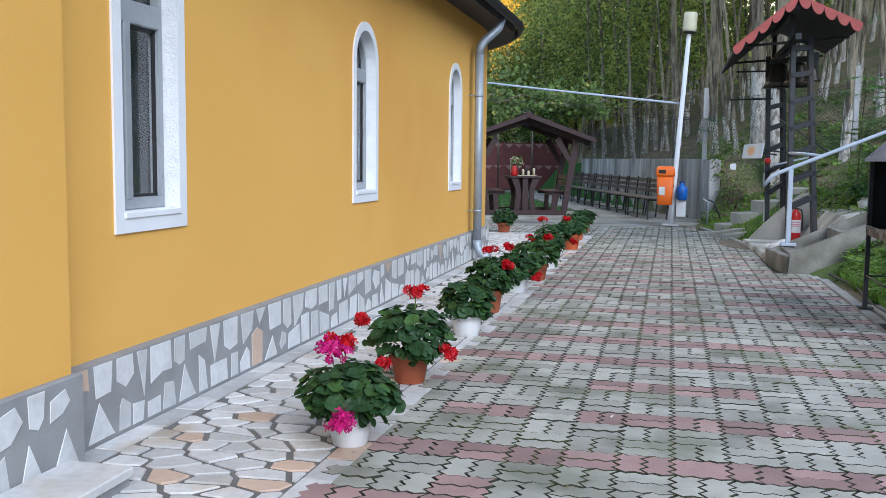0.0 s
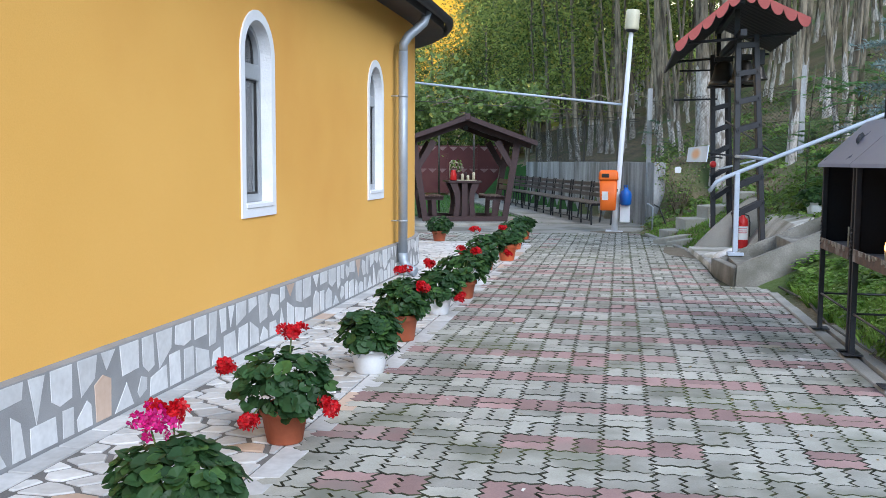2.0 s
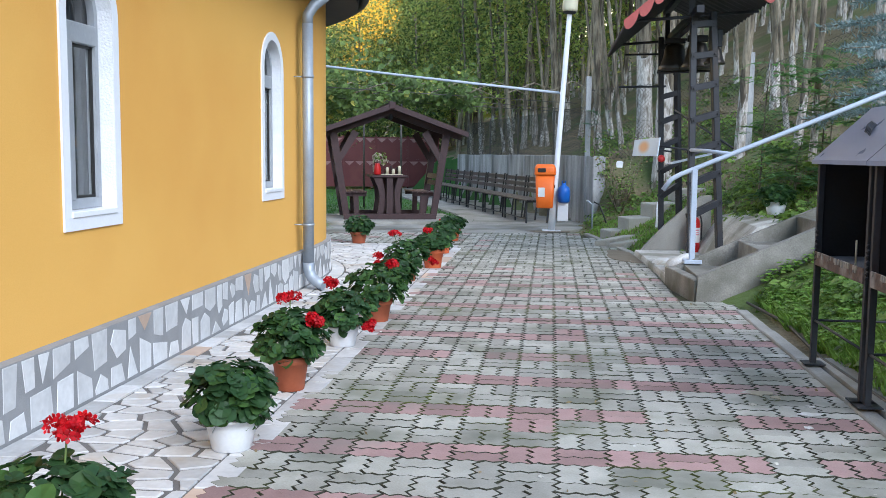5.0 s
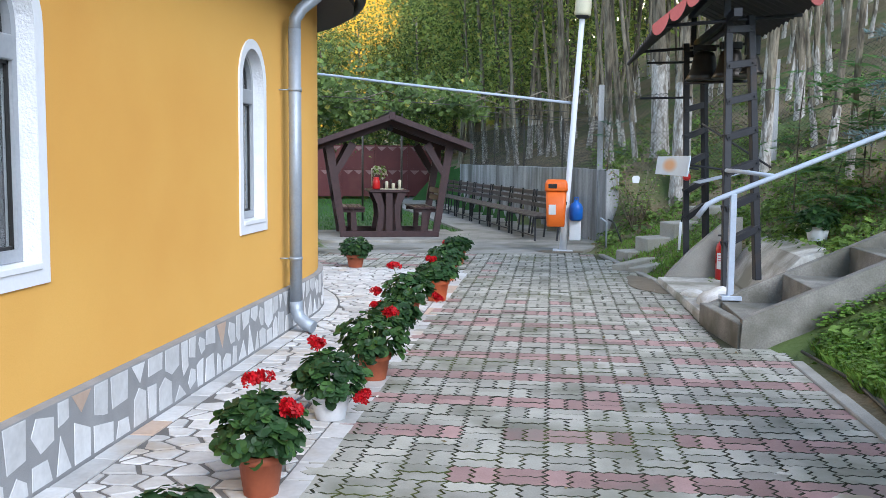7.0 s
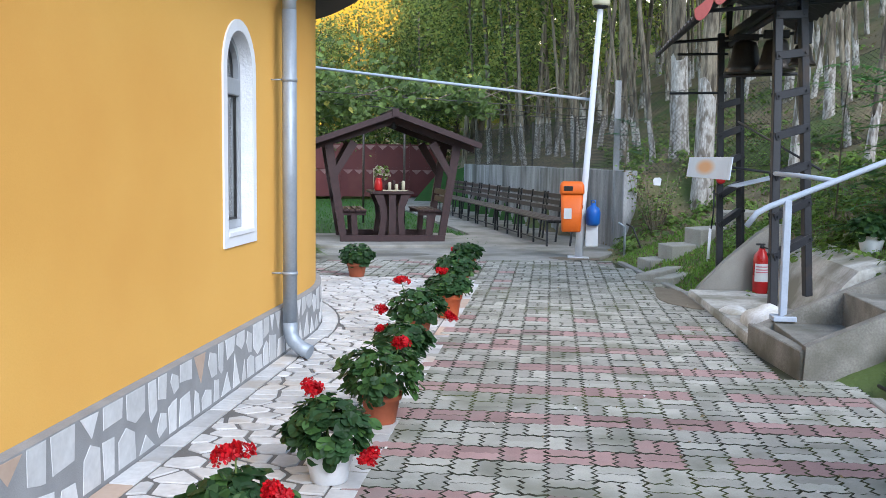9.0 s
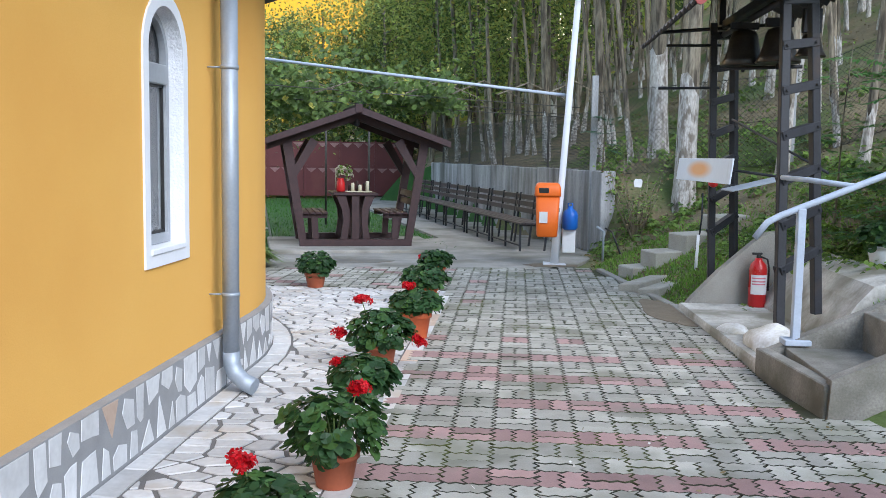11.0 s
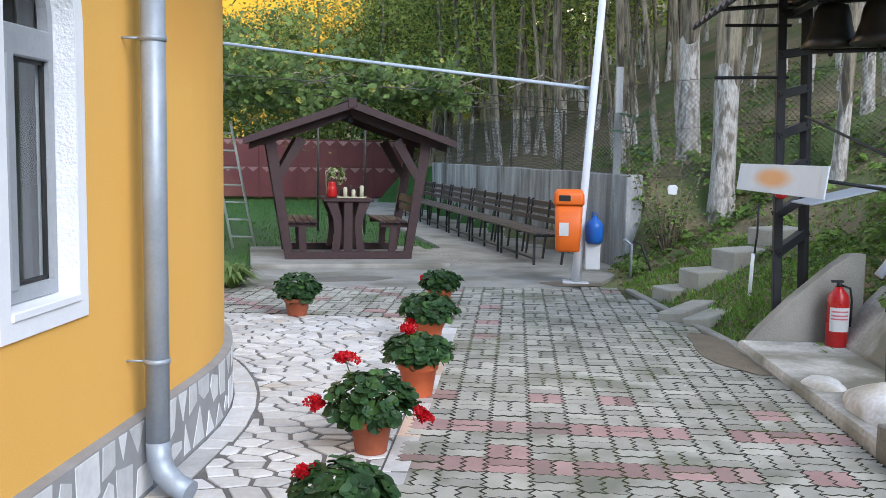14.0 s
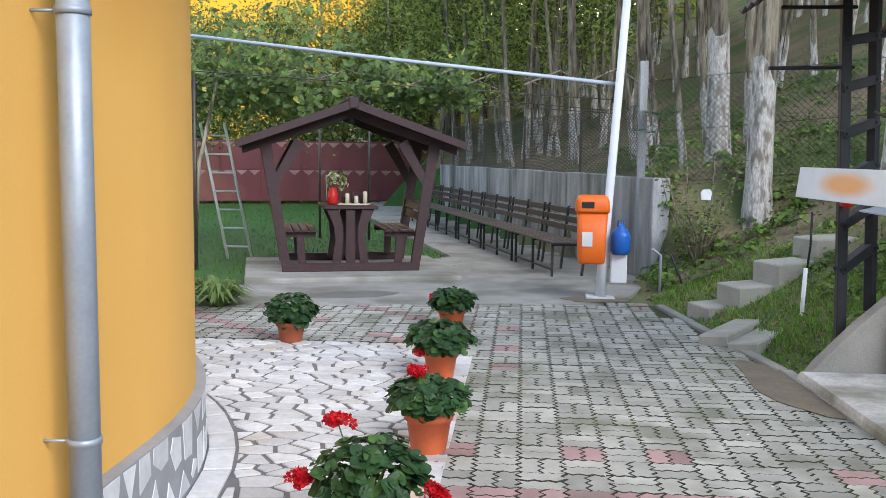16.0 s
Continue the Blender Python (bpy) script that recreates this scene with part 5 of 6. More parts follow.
for s in (-1, 0, 1):
    for yy in (0.12, 1.05):
        if s == 0:
            poly = [(-0.06, 0.1), (0.06, 0.1), (0.06, 0.84), (-0.06, 0.84)]
        else:
            poly = [(s * 0.24, 0.1), (s * 0.13, 0.1), (s * 0.1, 0.4), (s * 0.1, 0.6), (s * 0.16, 0.84), (s * 0.32, 0.84), (s * 0.22, 0.6), (s * 0.2, 0.4)]
        part("table_leg", prism(poly, yy - 0.04, yy + 0.04), M_WOOD, gz)
part("hanging_lantern", lathe([(0.03, 2.0), (0.05, 2.02), (0.05, 2.1), (0.02, 2.14)], 10), M_IRON, gz)
gz.scale = (0.97, 1.0, 0.95)
gm_ = pose(-2.94, 20.75, 0.05, 0, 0, 16)


def on_table(x, y):
    return gm_ @ Vector((x, y, 0.842))


vrng = random.Random(21)
p = on_table(-0.2, 0.5)
vase = thing("flower_vase", p.x, p.y, p.z, label="red lantern vase with dried flowers on the table", category="vase")
part("body", lathe([(0.06, 0), (0.075, 0.02), (0.07, 0.14), (0.05, 0.2), (0.055, 0.22)], 14), M_EXT, vase)
soup = Soup()
for k in range(90):
    u = Vector((vrng.gauss(0, 1), vrng.gauss(0, 1), vrng.gauss(0.4, 0.7))).normalized()
    round_leaf(soup, Vector((0.06, 0, 0.3)) + u * 0.17 * vrng.uniform(0.5, 1), u, 0.05, vrng, vrng.randint(0, 1))
o = new("dried_bouquet", soup.mesh("dried_bouquet", [M_WEED, M_CREAM]))
o.parent = vase
part("handle", tubed([(-0.08, 0, 0.05), (-0.09, 0, 0.38), (0, 0, 0.42), (0.06, 0, 0.38)], 0.008, 6), M_CREAM, vase)
p = on_table(0.08, 0.4)
tray = thing("candle_tray", p.x, p.y, p.z, label="low tray with small candles and glasses on the table", category="tray")
part("tray", boxed(-0.2, 0.2, -0.12, 0.12, 0, 0.015, bevel=0.004), M_CREAM, tray)
for k in range(6):
    part("candle_glass", lathe([(0.028, 0.015), (0.03, 0.1 + 0.03 * (k % 3)), (0.02, 0.12 + 0.03 * (k % 3))], 10, cx=-0.15 + k * 0.06, cy=0.04 * (-1) ** k), M_CREAM if k % 2 else M_WOOD, tray)

# ---- benches along the retaining wall ----
BM_ = pose(WALL_START.x, WALL_START.y, 0, 0, 0, 17)


def bench():
    b = thing("slatted_bench", 0, 0, 0, label="dark slatted wooden bench on thin steel legs by the wall", category="bench", group="benches along the wall")
    for k in range(4):
        x = -1.15 + k * 0.115
        part("seat_slat", boxed(x, x + 0.095, 0, 1.86, 0.43, 0.455, bevel=0.004), M_BENCHWOOD, b)
    for k in range(3):
        z = 0.54 + k * 0.115
        x = -0.66 + 0.02 * k
        part("back_slat", boxed(x, x + 0.025, 0, 1.86, z, z + 0.085, bevel=0.004), M_BENCHWOOD, b)
    for y in (0.1, 0.93, 1.76):
        part("front_leg", boxed(-1.14, -1.11, y - 0.015, y + 0.015, 0, 0.43), M_IRON, b)
        part("rear_leg", prism([(-0.73, 0), (-0.7, 0), (-0.6, 0.88), (-0.63, 0.88)], y - 0.015, y + 0.015), M_IRON, b)
        part("bearer", boxed(-1.14, -0.66, y - 0.015, y + 0.015, 0.4, 0.43), M_IRON, b)
    part("foot_rail", boxed(-1.135, -1.115, 0.1, 1.76, 0.08, 0.1), M_IRON, b)
    return b


b0 = bench()
for k in range(6):
    m = BM_ @ pose(0, 0.45 + k * 1.868, 0)
    if k == 0:
        b0.matrix_basis = m
    else:
        copy_thing(b0, m)

# ---- sky glow behind the far trees ----
def glow(name, color, strength):
    m = bpy.data.materials.new(name)
    m.use_nodes = True
    nt = m.node_tree
    e = nt.nodes.new("ShaderNodeEmission")
    e.inputs[0].default_value, e.inputs[1].default_value = (*color, 1), strength
    nt.links.new(e.outputs[0], nt.nodes["Material Output"].inputs[0])
    return m


M_DUSK = glow("dusk_sky", (1.0, 0.55, 0.06), 0.3)
bk = raw("backdrop", [(-160, 150, -5), (-23.5, 186, -5), (-23.5, 186, 70), (-160, 150, 70)], [(0, 1, 2, 3)], M_DUSK)
tagged(bk, "yellow evening sky", "sky", kind="structure")


# ---- trees ----
def leaf_quad(soup, at, d, length, width, rng, mi=0):
    d = Vector(d).normalized()
    side = d.orthogonal().normalized()
    side = side * math.cos(rng.uniform(0, 6.3)) + d.cross(side) * math.sin(rng.uniform(0, 6.3))
    if side.length < 0.1:
        side = d.orthogonal()
    side.normalize()
    a = Vector(at)
    soup.add([a, a + d * length * 0.45 + side * width * 0.5, a + d * length, a + d * length * 0.45 - side * width * 0.5], [(0, 1, 2, 3)], mi)


def build_tree(seed, tall, radius, lean, crown_low, crown_r, leaves, leaf_len, mats, limed=1.6, label="", droop=0.3):
    rng = random.Random(seed)
    tr = thing("tree", 0, 0, 0, label=label, category="tree", group="trees on the bank")
    pts = []
    x = y = 0.0
    n = 14
    for k in range(n + 1):
        t = k / n
        pts.append(Vector((lean[0] * t * tall + 0.12 * math.sin(seed + t * 5) * t, lean[1] * t * tall + 0.1 * math.cos(seed * 2 + t * 4) * t, -0.3 + t * (tall + 0.3))))
    rad = [radius * (1.25 if k == 0 else 1.0) * (1 - 0.7 * (k / n)) for k in range(n + 1)]
    bm = tubed(pts, rad, 9)
    ends = []

    def at(t):
        f = t * n
        i = min(n - 1, int(f))
        return pts[i].lerp(pts[i + 1], f - i)

    for k in range(9):
        t = crown_low / tall + (0.97 - crown_low / tall) * (k + rng.random()) / 9
        a = rng.uniform(0, 6.3)
        ln = crown_r * rng.uniform(0.5, 1.0) * (1.15 - 0.5 * t)
        p0 = at(min(0.98, t))
        p1 = p0 + Vector((math.cos(a) * ln * 0.5, math.sin(a) * ln * 0.5, ln * 0.35))
        p2 = p0 + Vector((math.cos(a) * ln, math.sin(a) * ln, ln * (0.6 - droop)))
        tube(bm, [p0, p1, p2], [radius * 0.35, radius * 0.22, radius * 0.08], 6)
        ends += [p1, p1.lerp(p2, 0.5), p2, p2 + Vector((rng.gauss(0, .3), rng.gauss(0, .3), -droop))]
    part("trunk", bm, M_BARK, tr)
    if limed:
        sub = [p for p in pts if p.z < limed + 0.4]
        lm = tubed(sub, [r * 1.03 + 0.004 for r in rad[:len(sub)]], 14, caps=False)
        lm.verts.ensure_lookup_table()
        for q in range(14):
            lm.verts[len(lm.verts) - 14 + q].co.z += rng.uniform(-0.28, 0.12)
        part("limewashed_base", lm, M_TREELIME, tr, "white limewashed lower trunk")
    if leaves:
        soup = Soup()
        for k in range(leaves):
            c = rng.choice(ends)
            off = Vector((rng.gauss(0, 1), rng.gauss(0, 1), rng.gauss(0, 0.8)))
            p = c + off * crown_r * 0.22
            d = Vector((rng.gauss(0, 1), rng.gauss(0, 1), rng.gauss(-0.5, 0.6)))
            leaf_quad(soup, p, d, leaf_len * rng.uniform(0.6, 1.3), leaf_len * 0.42 * rng.uniform(0.7, 1.2), rng, rng.choices((0, 1, 2), (5, 3, 1))[0])
        o = new("crown", soup.mesh("crown", mats))
        o.parent = tr
    return tr


LM = [M_LEAF_A, M_LEAF_B, M_LEAF_Y]
LD = [M_LEAF_B, M_LEAF_A, M_LEAF_B]
BARE = "tall slender grey acacia trunk limewashed at its foot"
tall_trees = [
    build_tree(31, 9.5, 0.16, (0.02, 0.01), 5.8, 1.9, 500, 0.17, LM, 1.5, BARE),
    build_tree(32, 9.0, 0.085, (-0.06, 0.02), 5.2, 1.7, 420, 0.17, LM, 0.9, BARE),
    build_tree(33, 8.5, 0.062, (0.07, -0.02), 5.0, 1.6, 380, 0.17, LM, 0.9, BARE),
    build_tree(34, 8.0, 0.05, (-0.1, 0.0), 4.6, 1.5, 340, 0.16, LM, 0.8, BARE),
]
leafy_trees = [
    build_tree(41, 8.0, 0.11, (0.03, 0.02), 2.4, 2.6, 8000, 0.15, LM, 0, "leafy acacia with light green drooping foliage", 0.5),
    build_tree(42, 7.0, 0.1, (-0.04, -0.02), 2.0, 2.4, 8000, 0.15, LM, 0, "leafy acacia with light green drooping foliage", 0.5),
    build_tree(43, 6.0, 0.1, (0.0, -0.03), 1.2, 2.2, 7000, 0.14, LD, 0, "dark green bushy tree behind the fence", 0.4),
]
leafy_trees.append(build_tree(44, 9.0, 0.09, (0.02, -0.01), 3.9, 2.5, 9000, 0.17, [M_LEAF_A, M_LEAF_A, M_LEAF_Y], 1.2, "tall leafy acacia with light yellow-green foliage", 0.5))
frng = random.Random(77)
used = set()


def plant(template, x, y, rz, tilt=0.0):
    m = pose(x, y, height(x, y) + 0.03, tilt, 0, rz)
    if template.name not in used:
        used.add(template.name)
        template.matrix_basis = m
        return template
    return copy_thing(template, m)


# the trees nearest to the steps and the wall
plant(tall_trees[0], 2.12, 20.5, 20)
plant(tall_trees[0], 1.95, 22.1, 200, 2)
plant(tall_trees[1], 2.5, 22.6, 60)
plant(tall_trees[1], 3.3, 19.6, 150)
plant(tall_trees[2], 3.9, 18.2, 10)
plant(tall_trees[1], 4.3, 21.5, 300)
plant(tall_trees[0], 5.3, 18.5, 120)
plant(tall_trees[2], 4.9, 16.3, 220)
plant(tall_trees[1], 6.1, 16.0, 40)
spots = []
tries = 0
while len(spots) < 135 and tries < 4000:
    tries += 1
    if frng.random() < 0.5:
        u, v = frng.uniform(1.2, 11), frng.uniform(0.5, 24)
        p = WALL_START + WALL_DIR * v + WALL_NRM * u
        x, y = p.x, p.y
    else:
        x, y = frng.uniform(3.2, 15), frng.uniform(16.5, 38)
    if x < 2.6 and y < 24:
        continue
    if all((x - a) ** 2 + (y - b) ** 2 > 0.4 for a, b in spots):
        spots.append((x, y))
for k, (x, y) in enumerate(spots):
    plant(tall_trees[(1, 2, 3, 2, 3)[k % 5]], x, y, frng.uniform(0, 360), frng.uniform(-3, 3))
for k in range(16):
    p = WALL_START + WALL_DIR * (1.2 + k * 0.85 + frng.uniform(-0.3, 0.3)) + WALL_NRM * frng.uniform(0.7, 2.2)
    plant(tall_trees[(3, 2, 1, 3)[k % 4]], p.x, p.y, (0, 180, 0, 20)[k % 4] + frng.uniform(-25, 25), frng.uniform(-3, 3))
for x, y, k in ((-1.3, 34, 0), (-3.2, 36.5, 1), (-5.5, 41.5, 1), (-0.2, 30.5, 1), (0.2, 35, 0), (-8, 43, 1), (-3.4, 42.5, 0), (-1.2, 39, 0), (1.5, 37, 0), (-6.5, 46, 0), (-9.5, 46.5, 2), (-12, 44, 2), (-15, 45, 2), (-7.2, 42.5, 2), (-4.2, 44.5, 2), (-18, 44, 2), (-10.5, 42, 2), (-13.5, 41, 2), (-2.2, 45, 2), (6.5, 38, 1), (0.4, 46, 1), (4, 44, 0), (14, 40, 0), (0.6, 33, 3), (3.4, 34, 3), (-9, 40.5, 2), (-11.5, 39, 2), (-14, 37.5, 2), (-17, 37, 2), (-20, 40, 2), (-16, 41, 2)):
    plant(leafy_trees[k], x, y, frng.uniform(0, 360))

for x, y, k in ((-5.2, 43.6, 0), (-4.4, 45.6, 1), (-5.5, 47.2, 1), (-3.4, 46.6, 0)):
    copy_thing(leafy_trees[k], pose(x, y, height(x, y) + 0.03, 0, 0, frng.uniform(0, 360)) @ Matrix.Scale(1.38, 4))

# far woods beyond
soup = Soup()
wrng = random.Random(8)
for k in range(9000):
    a = wrng.uniform(-0.16, 0.75)
    r = wrng.uniform(46, 62)
    x, y = r * math.sin(a), 4 + r * math.cos(a)
    z = height(x, y) + wrng.uniform(0.0, 13) * wrng.uniform(0.5, 1)
    leaf_quad(soup, (x, y, z), (wrng.gauss(0, 1), wrng.gauss(0, 1), wrng.gauss(-0.3, .7)), wrng.uniform(0.5, 1.1), wrng.uniform(0.3, 0.6), wrng, wrng.choices((0, 1, 2), (4, 4, 1))[0])
o = new("woods", soup.mesh("woods", LM))
tagged(o, "distant green and yellowing woods on the hill", "woods", kind="stuff")

# blue spruce on the bank
SPX, SPY = 4.15, 13.7
sp = thing("blue_spruce", SPX, SPY, height(SPX, SPY), label="young blue spruce with silvery needles on the bank", category="tree")
part("trunk", tubed([(0, 0, -0.2), (0.02, 0, 1.8), (0, 0, 4.0)], [0.09, 0.06, 0.012], 8), M_BARK, sp)
soup = Soup()
srng = random.Random(5)
limbs = bmesh.new()
for k in range(54):
    z = 0.5 + 3.3 * k / 54
    a = k * 2.4 + srng.uniform(-0.2, 0.2)
    ln = (1.45 * (1 - z / 4.4) + 0.12) * srng.uniform(0.85, 1.1)
    d = Vector((math.cos(a), math.sin(a), 0))
    side = Vector((-math.sin(a), math.cos(a), 0))
    arm = lambda t: Vector((0, 0, z)) + d * ln * t + Vector((0, 0, ln * (0.1 * t - 0.62 * t * t + 0.42 * t ** 3)))
    tube(limbs, [arm(0), arm(0.5), arm(1)], [0.018, 0.012, 0.004], 5)
    shoots = [(arm(0.15), arm(1.0))]
    for q in range(9):
        t = 0.2 + 0.08 * q
        for sg in (-1, 1):
            e = arm(t) + (d * 0.7 + side * sg) * ln * 0.34 * (1.1 - t) * srng.uniform(0.7, 1.2) + Vector((0, 0, srng.uniform(-0.1, 0.05)))
            shoots.append((arm(t), e))
    for p0, p1 in shoots:
        ax = (p1 - p0)
        m = max(8, int(ax.length / 0.009))
        ax.normalize()
        for q in range(m):
            p = p0.lerp(p1, (q + srng.random()) / m)
            r = Vector((srng.gauss(0, 1), srng.gauss(0, 1), srng.gauss(0.35, 0.9)))
            leaf_quad(soup, p, (r - ax * r.dot(ax)).normalized() + ax * 0.7, srng.uniform(0.05, 0.085), 0.016, srng, srng.randint(0, 1))
part("limb", limbs, M_BARK, sp)
o = new("needles", soup.mesh("needles", [M_SPRUCE, M_SPRUCE_PALE]))
o.parent = sp

# ---- grape vine on wires ----
pipe = part("pergola_pipe", tubed([(0.27, 19.3, 2.36), (-2.4, 19.75, 2.68), (-5.6, 20.2, 3.08)], 0.022, 8), M_RAIL)
tagged(pipe, "long pale steel pipe from the pole over the yard", "pipe")
for k, (z0, z1, y_) in enumerate(((2.32, 2.7, 21.4), (2.2, 2.55, 22.6), (2.3, 2.8, 23.8))):
    wv = part("vine_wire", tubed([(0.6, y_ + 0.3, z0), (-2.5, y_ - 0.2, (z0 + z1) / 2 - 0.03), (-6.5, y_ - 0.8, z1)], 0.008, 5), M_WIRE)
    tagged(wv, "thin sagging galvanised wire carrying the vine", "wire", "vine wires")
for x, y in ((-5.2, 21.3), (-4.6, 26.5), (-3.6, 26.2)):
    po = part("vine_post", tubed([(0, 0, -0.1), (0, 0, 2.6)], 0.025, 8), M_WIRE)
    po.matrix_basis = pose(x, y, 0)
    tagged(po, "thin grey steel post in the lawn", "post", "vine posts")
vine = thing("grape_vine", 0, 0, 0, label="green grape vine trained over wires above the yard", category="vine")
soup = Soup()
grng = random.Random(14)
made = 0
while made < 7500:
    s = grng.random() ** 1.25
    x = -8.2 + 6.8 * s
    y = 21.0 + grng.uniform(0, 3.6) - 0.1 * (x + 3)
    base = 2.28 + 0.06 * (-x) + 0.1 * noise.noise((x, y, 0))
    hang = 0.55 if x < -3.4 else 0.15
    z = base + abs(grng.gauss(0, 0.32)) * (1.5 if x < -3.2 else 0.8) - grng.uniform(0, hang)
    if noise.noise((x * 1.3, y * 1.3, z * 1.8)) < -0.12 + 0.25 * max(0, s - 0.5):
        continue
    round_leaf(soup, (x, y, z), (grng.gauss(0, .7), grng.gauss(-0.5, .6), 0.7), grng.uniform(0.07, 0.14), grng, grng.choices((0, 1, 2), (12, 8, 1))[0])
    made += 1
o = new("leaves", soup.mesh("leaves", [M_VINE, M_LEAF_B, M_LEAF_Y]))
o.parent = vine
bm = bmesh.new()
for k in range(9):
    x = -6 + k * 0.75
    part("cane", tubed([(x, 21.4, 2.5), (x + 0.5, 22.0 + grng.uniform(-.4, .4), 2.75), (x + 1.1, 22.9, 2.55), (x + 1.4, 23.5, 2.3)], [0.014, 0.012, 0.009, 0.005], 5), M_BARK, vine)
tube(bm, [(-5.3, 21.5, 0), (-5.25, 21.6, 1.4), (-5.0, 21.7, 2.6)], [0.035, 0.03, 0.02], 7)
part("stock", bm, M_BARK, vine)

hedge = Soup()
hrng = random.Random(4)
for k in range(6500):
    u, v = hrng.uniform(-15, 1), hrng.uniform(20.0, 21.6)
    p = WALL_START + WALL_DIR * v + WALL_NRM * u
    z = hrng.uniform(0.4, 3.4) + 0.5 * noise.noise((u * 0.7, 0, 0))
    leaf_quad(hedge, (p.x, p.y, z), (hrng.gauss(0, 1), hrng.gauss(0, 1), hrng.gauss(-0.3, .6)), hrng.uniform(0.15, 0.3), 0.13, hrng, hrng.choices((0, 1), (1, 3))[0])
o = new("hedge", hedge.mesh("hedge", [M_LEAF_A, M_LEAF_B]))
tagged(o, "dark green hedge behind the maroon fence", "hedge", kind="stuff")

# ---- maroon sheet fence at the back ----
fz = thing("sheet_metal_fence", 0, 0, 0, label="maroon sheet-metal fence with pressed diamond pattern", category="fence")
fz["kind"] = "structure"
fz.matrix_basis = pose(WALL_START.x, WALL_START.y, 0, 0, 0, 17) @ pose(0, 19.5, 0)
for k in range(13):
    x0 = 0.6 - (k + 1) * 1.25
    pn = part("panel", boxed(x0 + 0.01, x0 + 1.24, 0, 0.02, 0.05, 1.95), M_FENCE, fz)
    part("post", boxed(x0 - 0.03, x0 + 0.03, -0.03, 0.03, 0, 2.0, bevel=0.004), M_FENCE, fz)
    part("rail", boxed(x0, x0 + 1.25, -0.03, 0.0, 1.05, 1.11), M_FENCE, fz)
    for zt in (1.9, 1.02):
        for q in range(3):
            xa = x0 + 0.06 + q * 0.4
            bm = bmesh.new()
            prism([(xa, zt), (xa + 0.36, zt), (xa + 0.18, zt - 0.16)], -0.012, 0.0, bm=bm)
            part("diamond", bm, M_TRI, pn)

# ---- chain-link fence on the wall and the bank ----
cl = thing("chain_link_fence", 0, 0, 0, label="rusty chain-link fence with concrete posts on the bank", category="fence")
run = [rear(0.14, 12.0), rear(0.14, 9.0), rear(0.14, 6.0), rear(0.14, 3.0), (0.8, 21.25), (3.6, 20.3), (6.4, 18.6), (8.5, 16.5)]
run = [Vector((x, y, max(height(x, y), 0))) for x, y in run]
for i, p in enumerate(run[:-1]):
    base = 1.25 if i < 4 else p.z - 0.2
    if i == 4:
        base = -0.1
    top = 2.3 if i < 4 else (2.8 if i == 4 else p.z + 1.7)
    bm = bmesh.new()
    hw = 0.02 if i < 4 else 0.05
    box(bm, p.x - hw, p.x + hw, p.y - hw, p.y + hw, base, top, bevel=0.006)
    part("post", bm, M_WIRE if i < 4 else M_CONCRETE_WALL, cl)
wires_v, wires_f = [], []


def wire(a, b, r=0.003):
    d = (b - a).normalized()
    o1 = d.orthogonal().normalized() * r
    o2 = d.cross(o1).normalized() * r
    i = len(wires_v)
    for p in (a, b):
        wires_v.extend([tuple(p + o1), tuple(p - o1 * 0.5 + o2 * 0.87), tuple(p - o1 * 0.5 - o2 * 0.87)])
    wires_f.extend([(i, i + 1, i + 4, i + 3), (i + 1, i + 2, i + 5, i + 4), (i + 2, i, i + 3, i + 5)])


for i in range(len(run) - 1):
    a, b = run[i].copy(), run[i + 1].copy()
    if i < 4:
        a.z, b.z = 1.3, 1.3
    if i == 4:
        a.z = 1.2
    H = 0.95 if i < 4 else 1.35
    step_ = 0.06 if i < 4 else 0.075
    n = int((b - a).length / step_)
    for k in range(-int(H / step_), n):
        for s in (0, 1):
            t0, t1 = k / n, (k + H / step_) / n
            c0, c1 = max(0, t0), min(1, t1)
            if c0 >= c1:
                continue
            f0, f1 = (c0 - t0) / (t1 - t0), (c1 - t0) / (t1 - t0)
            p, q = a.lerp(b, c0), a.lerp(b, c1)
            p.z += H * (f0 if s else 1 - f0)
            q.z += H * (f1 if s else 1 - f1)
            wire(p, q, 0.0032 if i < 4 else 0.003)
    for hz in (0.02, H * 0.5, H - 0.02):
        wire(a + Vector((0, 0, hz)), b + Vector((0, 0, hz)), 0.004)
o = raw("netting", wires_v, wires_f, M_WIRE, cl)
o["kind"] = "stuff"

# ---- grass, weeds and litter on the bank ----
arng = random.Random(9)
soup = Soup()


def blade(x, y, h, mi=0):
    z = height(x, y)
    a = arng.uniform(0, 6.3)
    w = 0.004 + 0.005 * arng.random()
    dx, dy = math.cos(a), math.sin(a)
    lx, ly = arng.gauss(0, 0.35) * h, arng.gauss(0, 0.35) * h
    soup.add([(x - dy * w, y + dx * w, z - 0.01), (x + dy * w, y - dx * w, z - 0.01), (x + lx * 0.4 + dy * w * 0.8, y + ly * 0.4 - dx * w * 0.8, z + h * 0.6), (x + lx, y + ly, z + h)], [(0, 1, 2, 3)], mi)


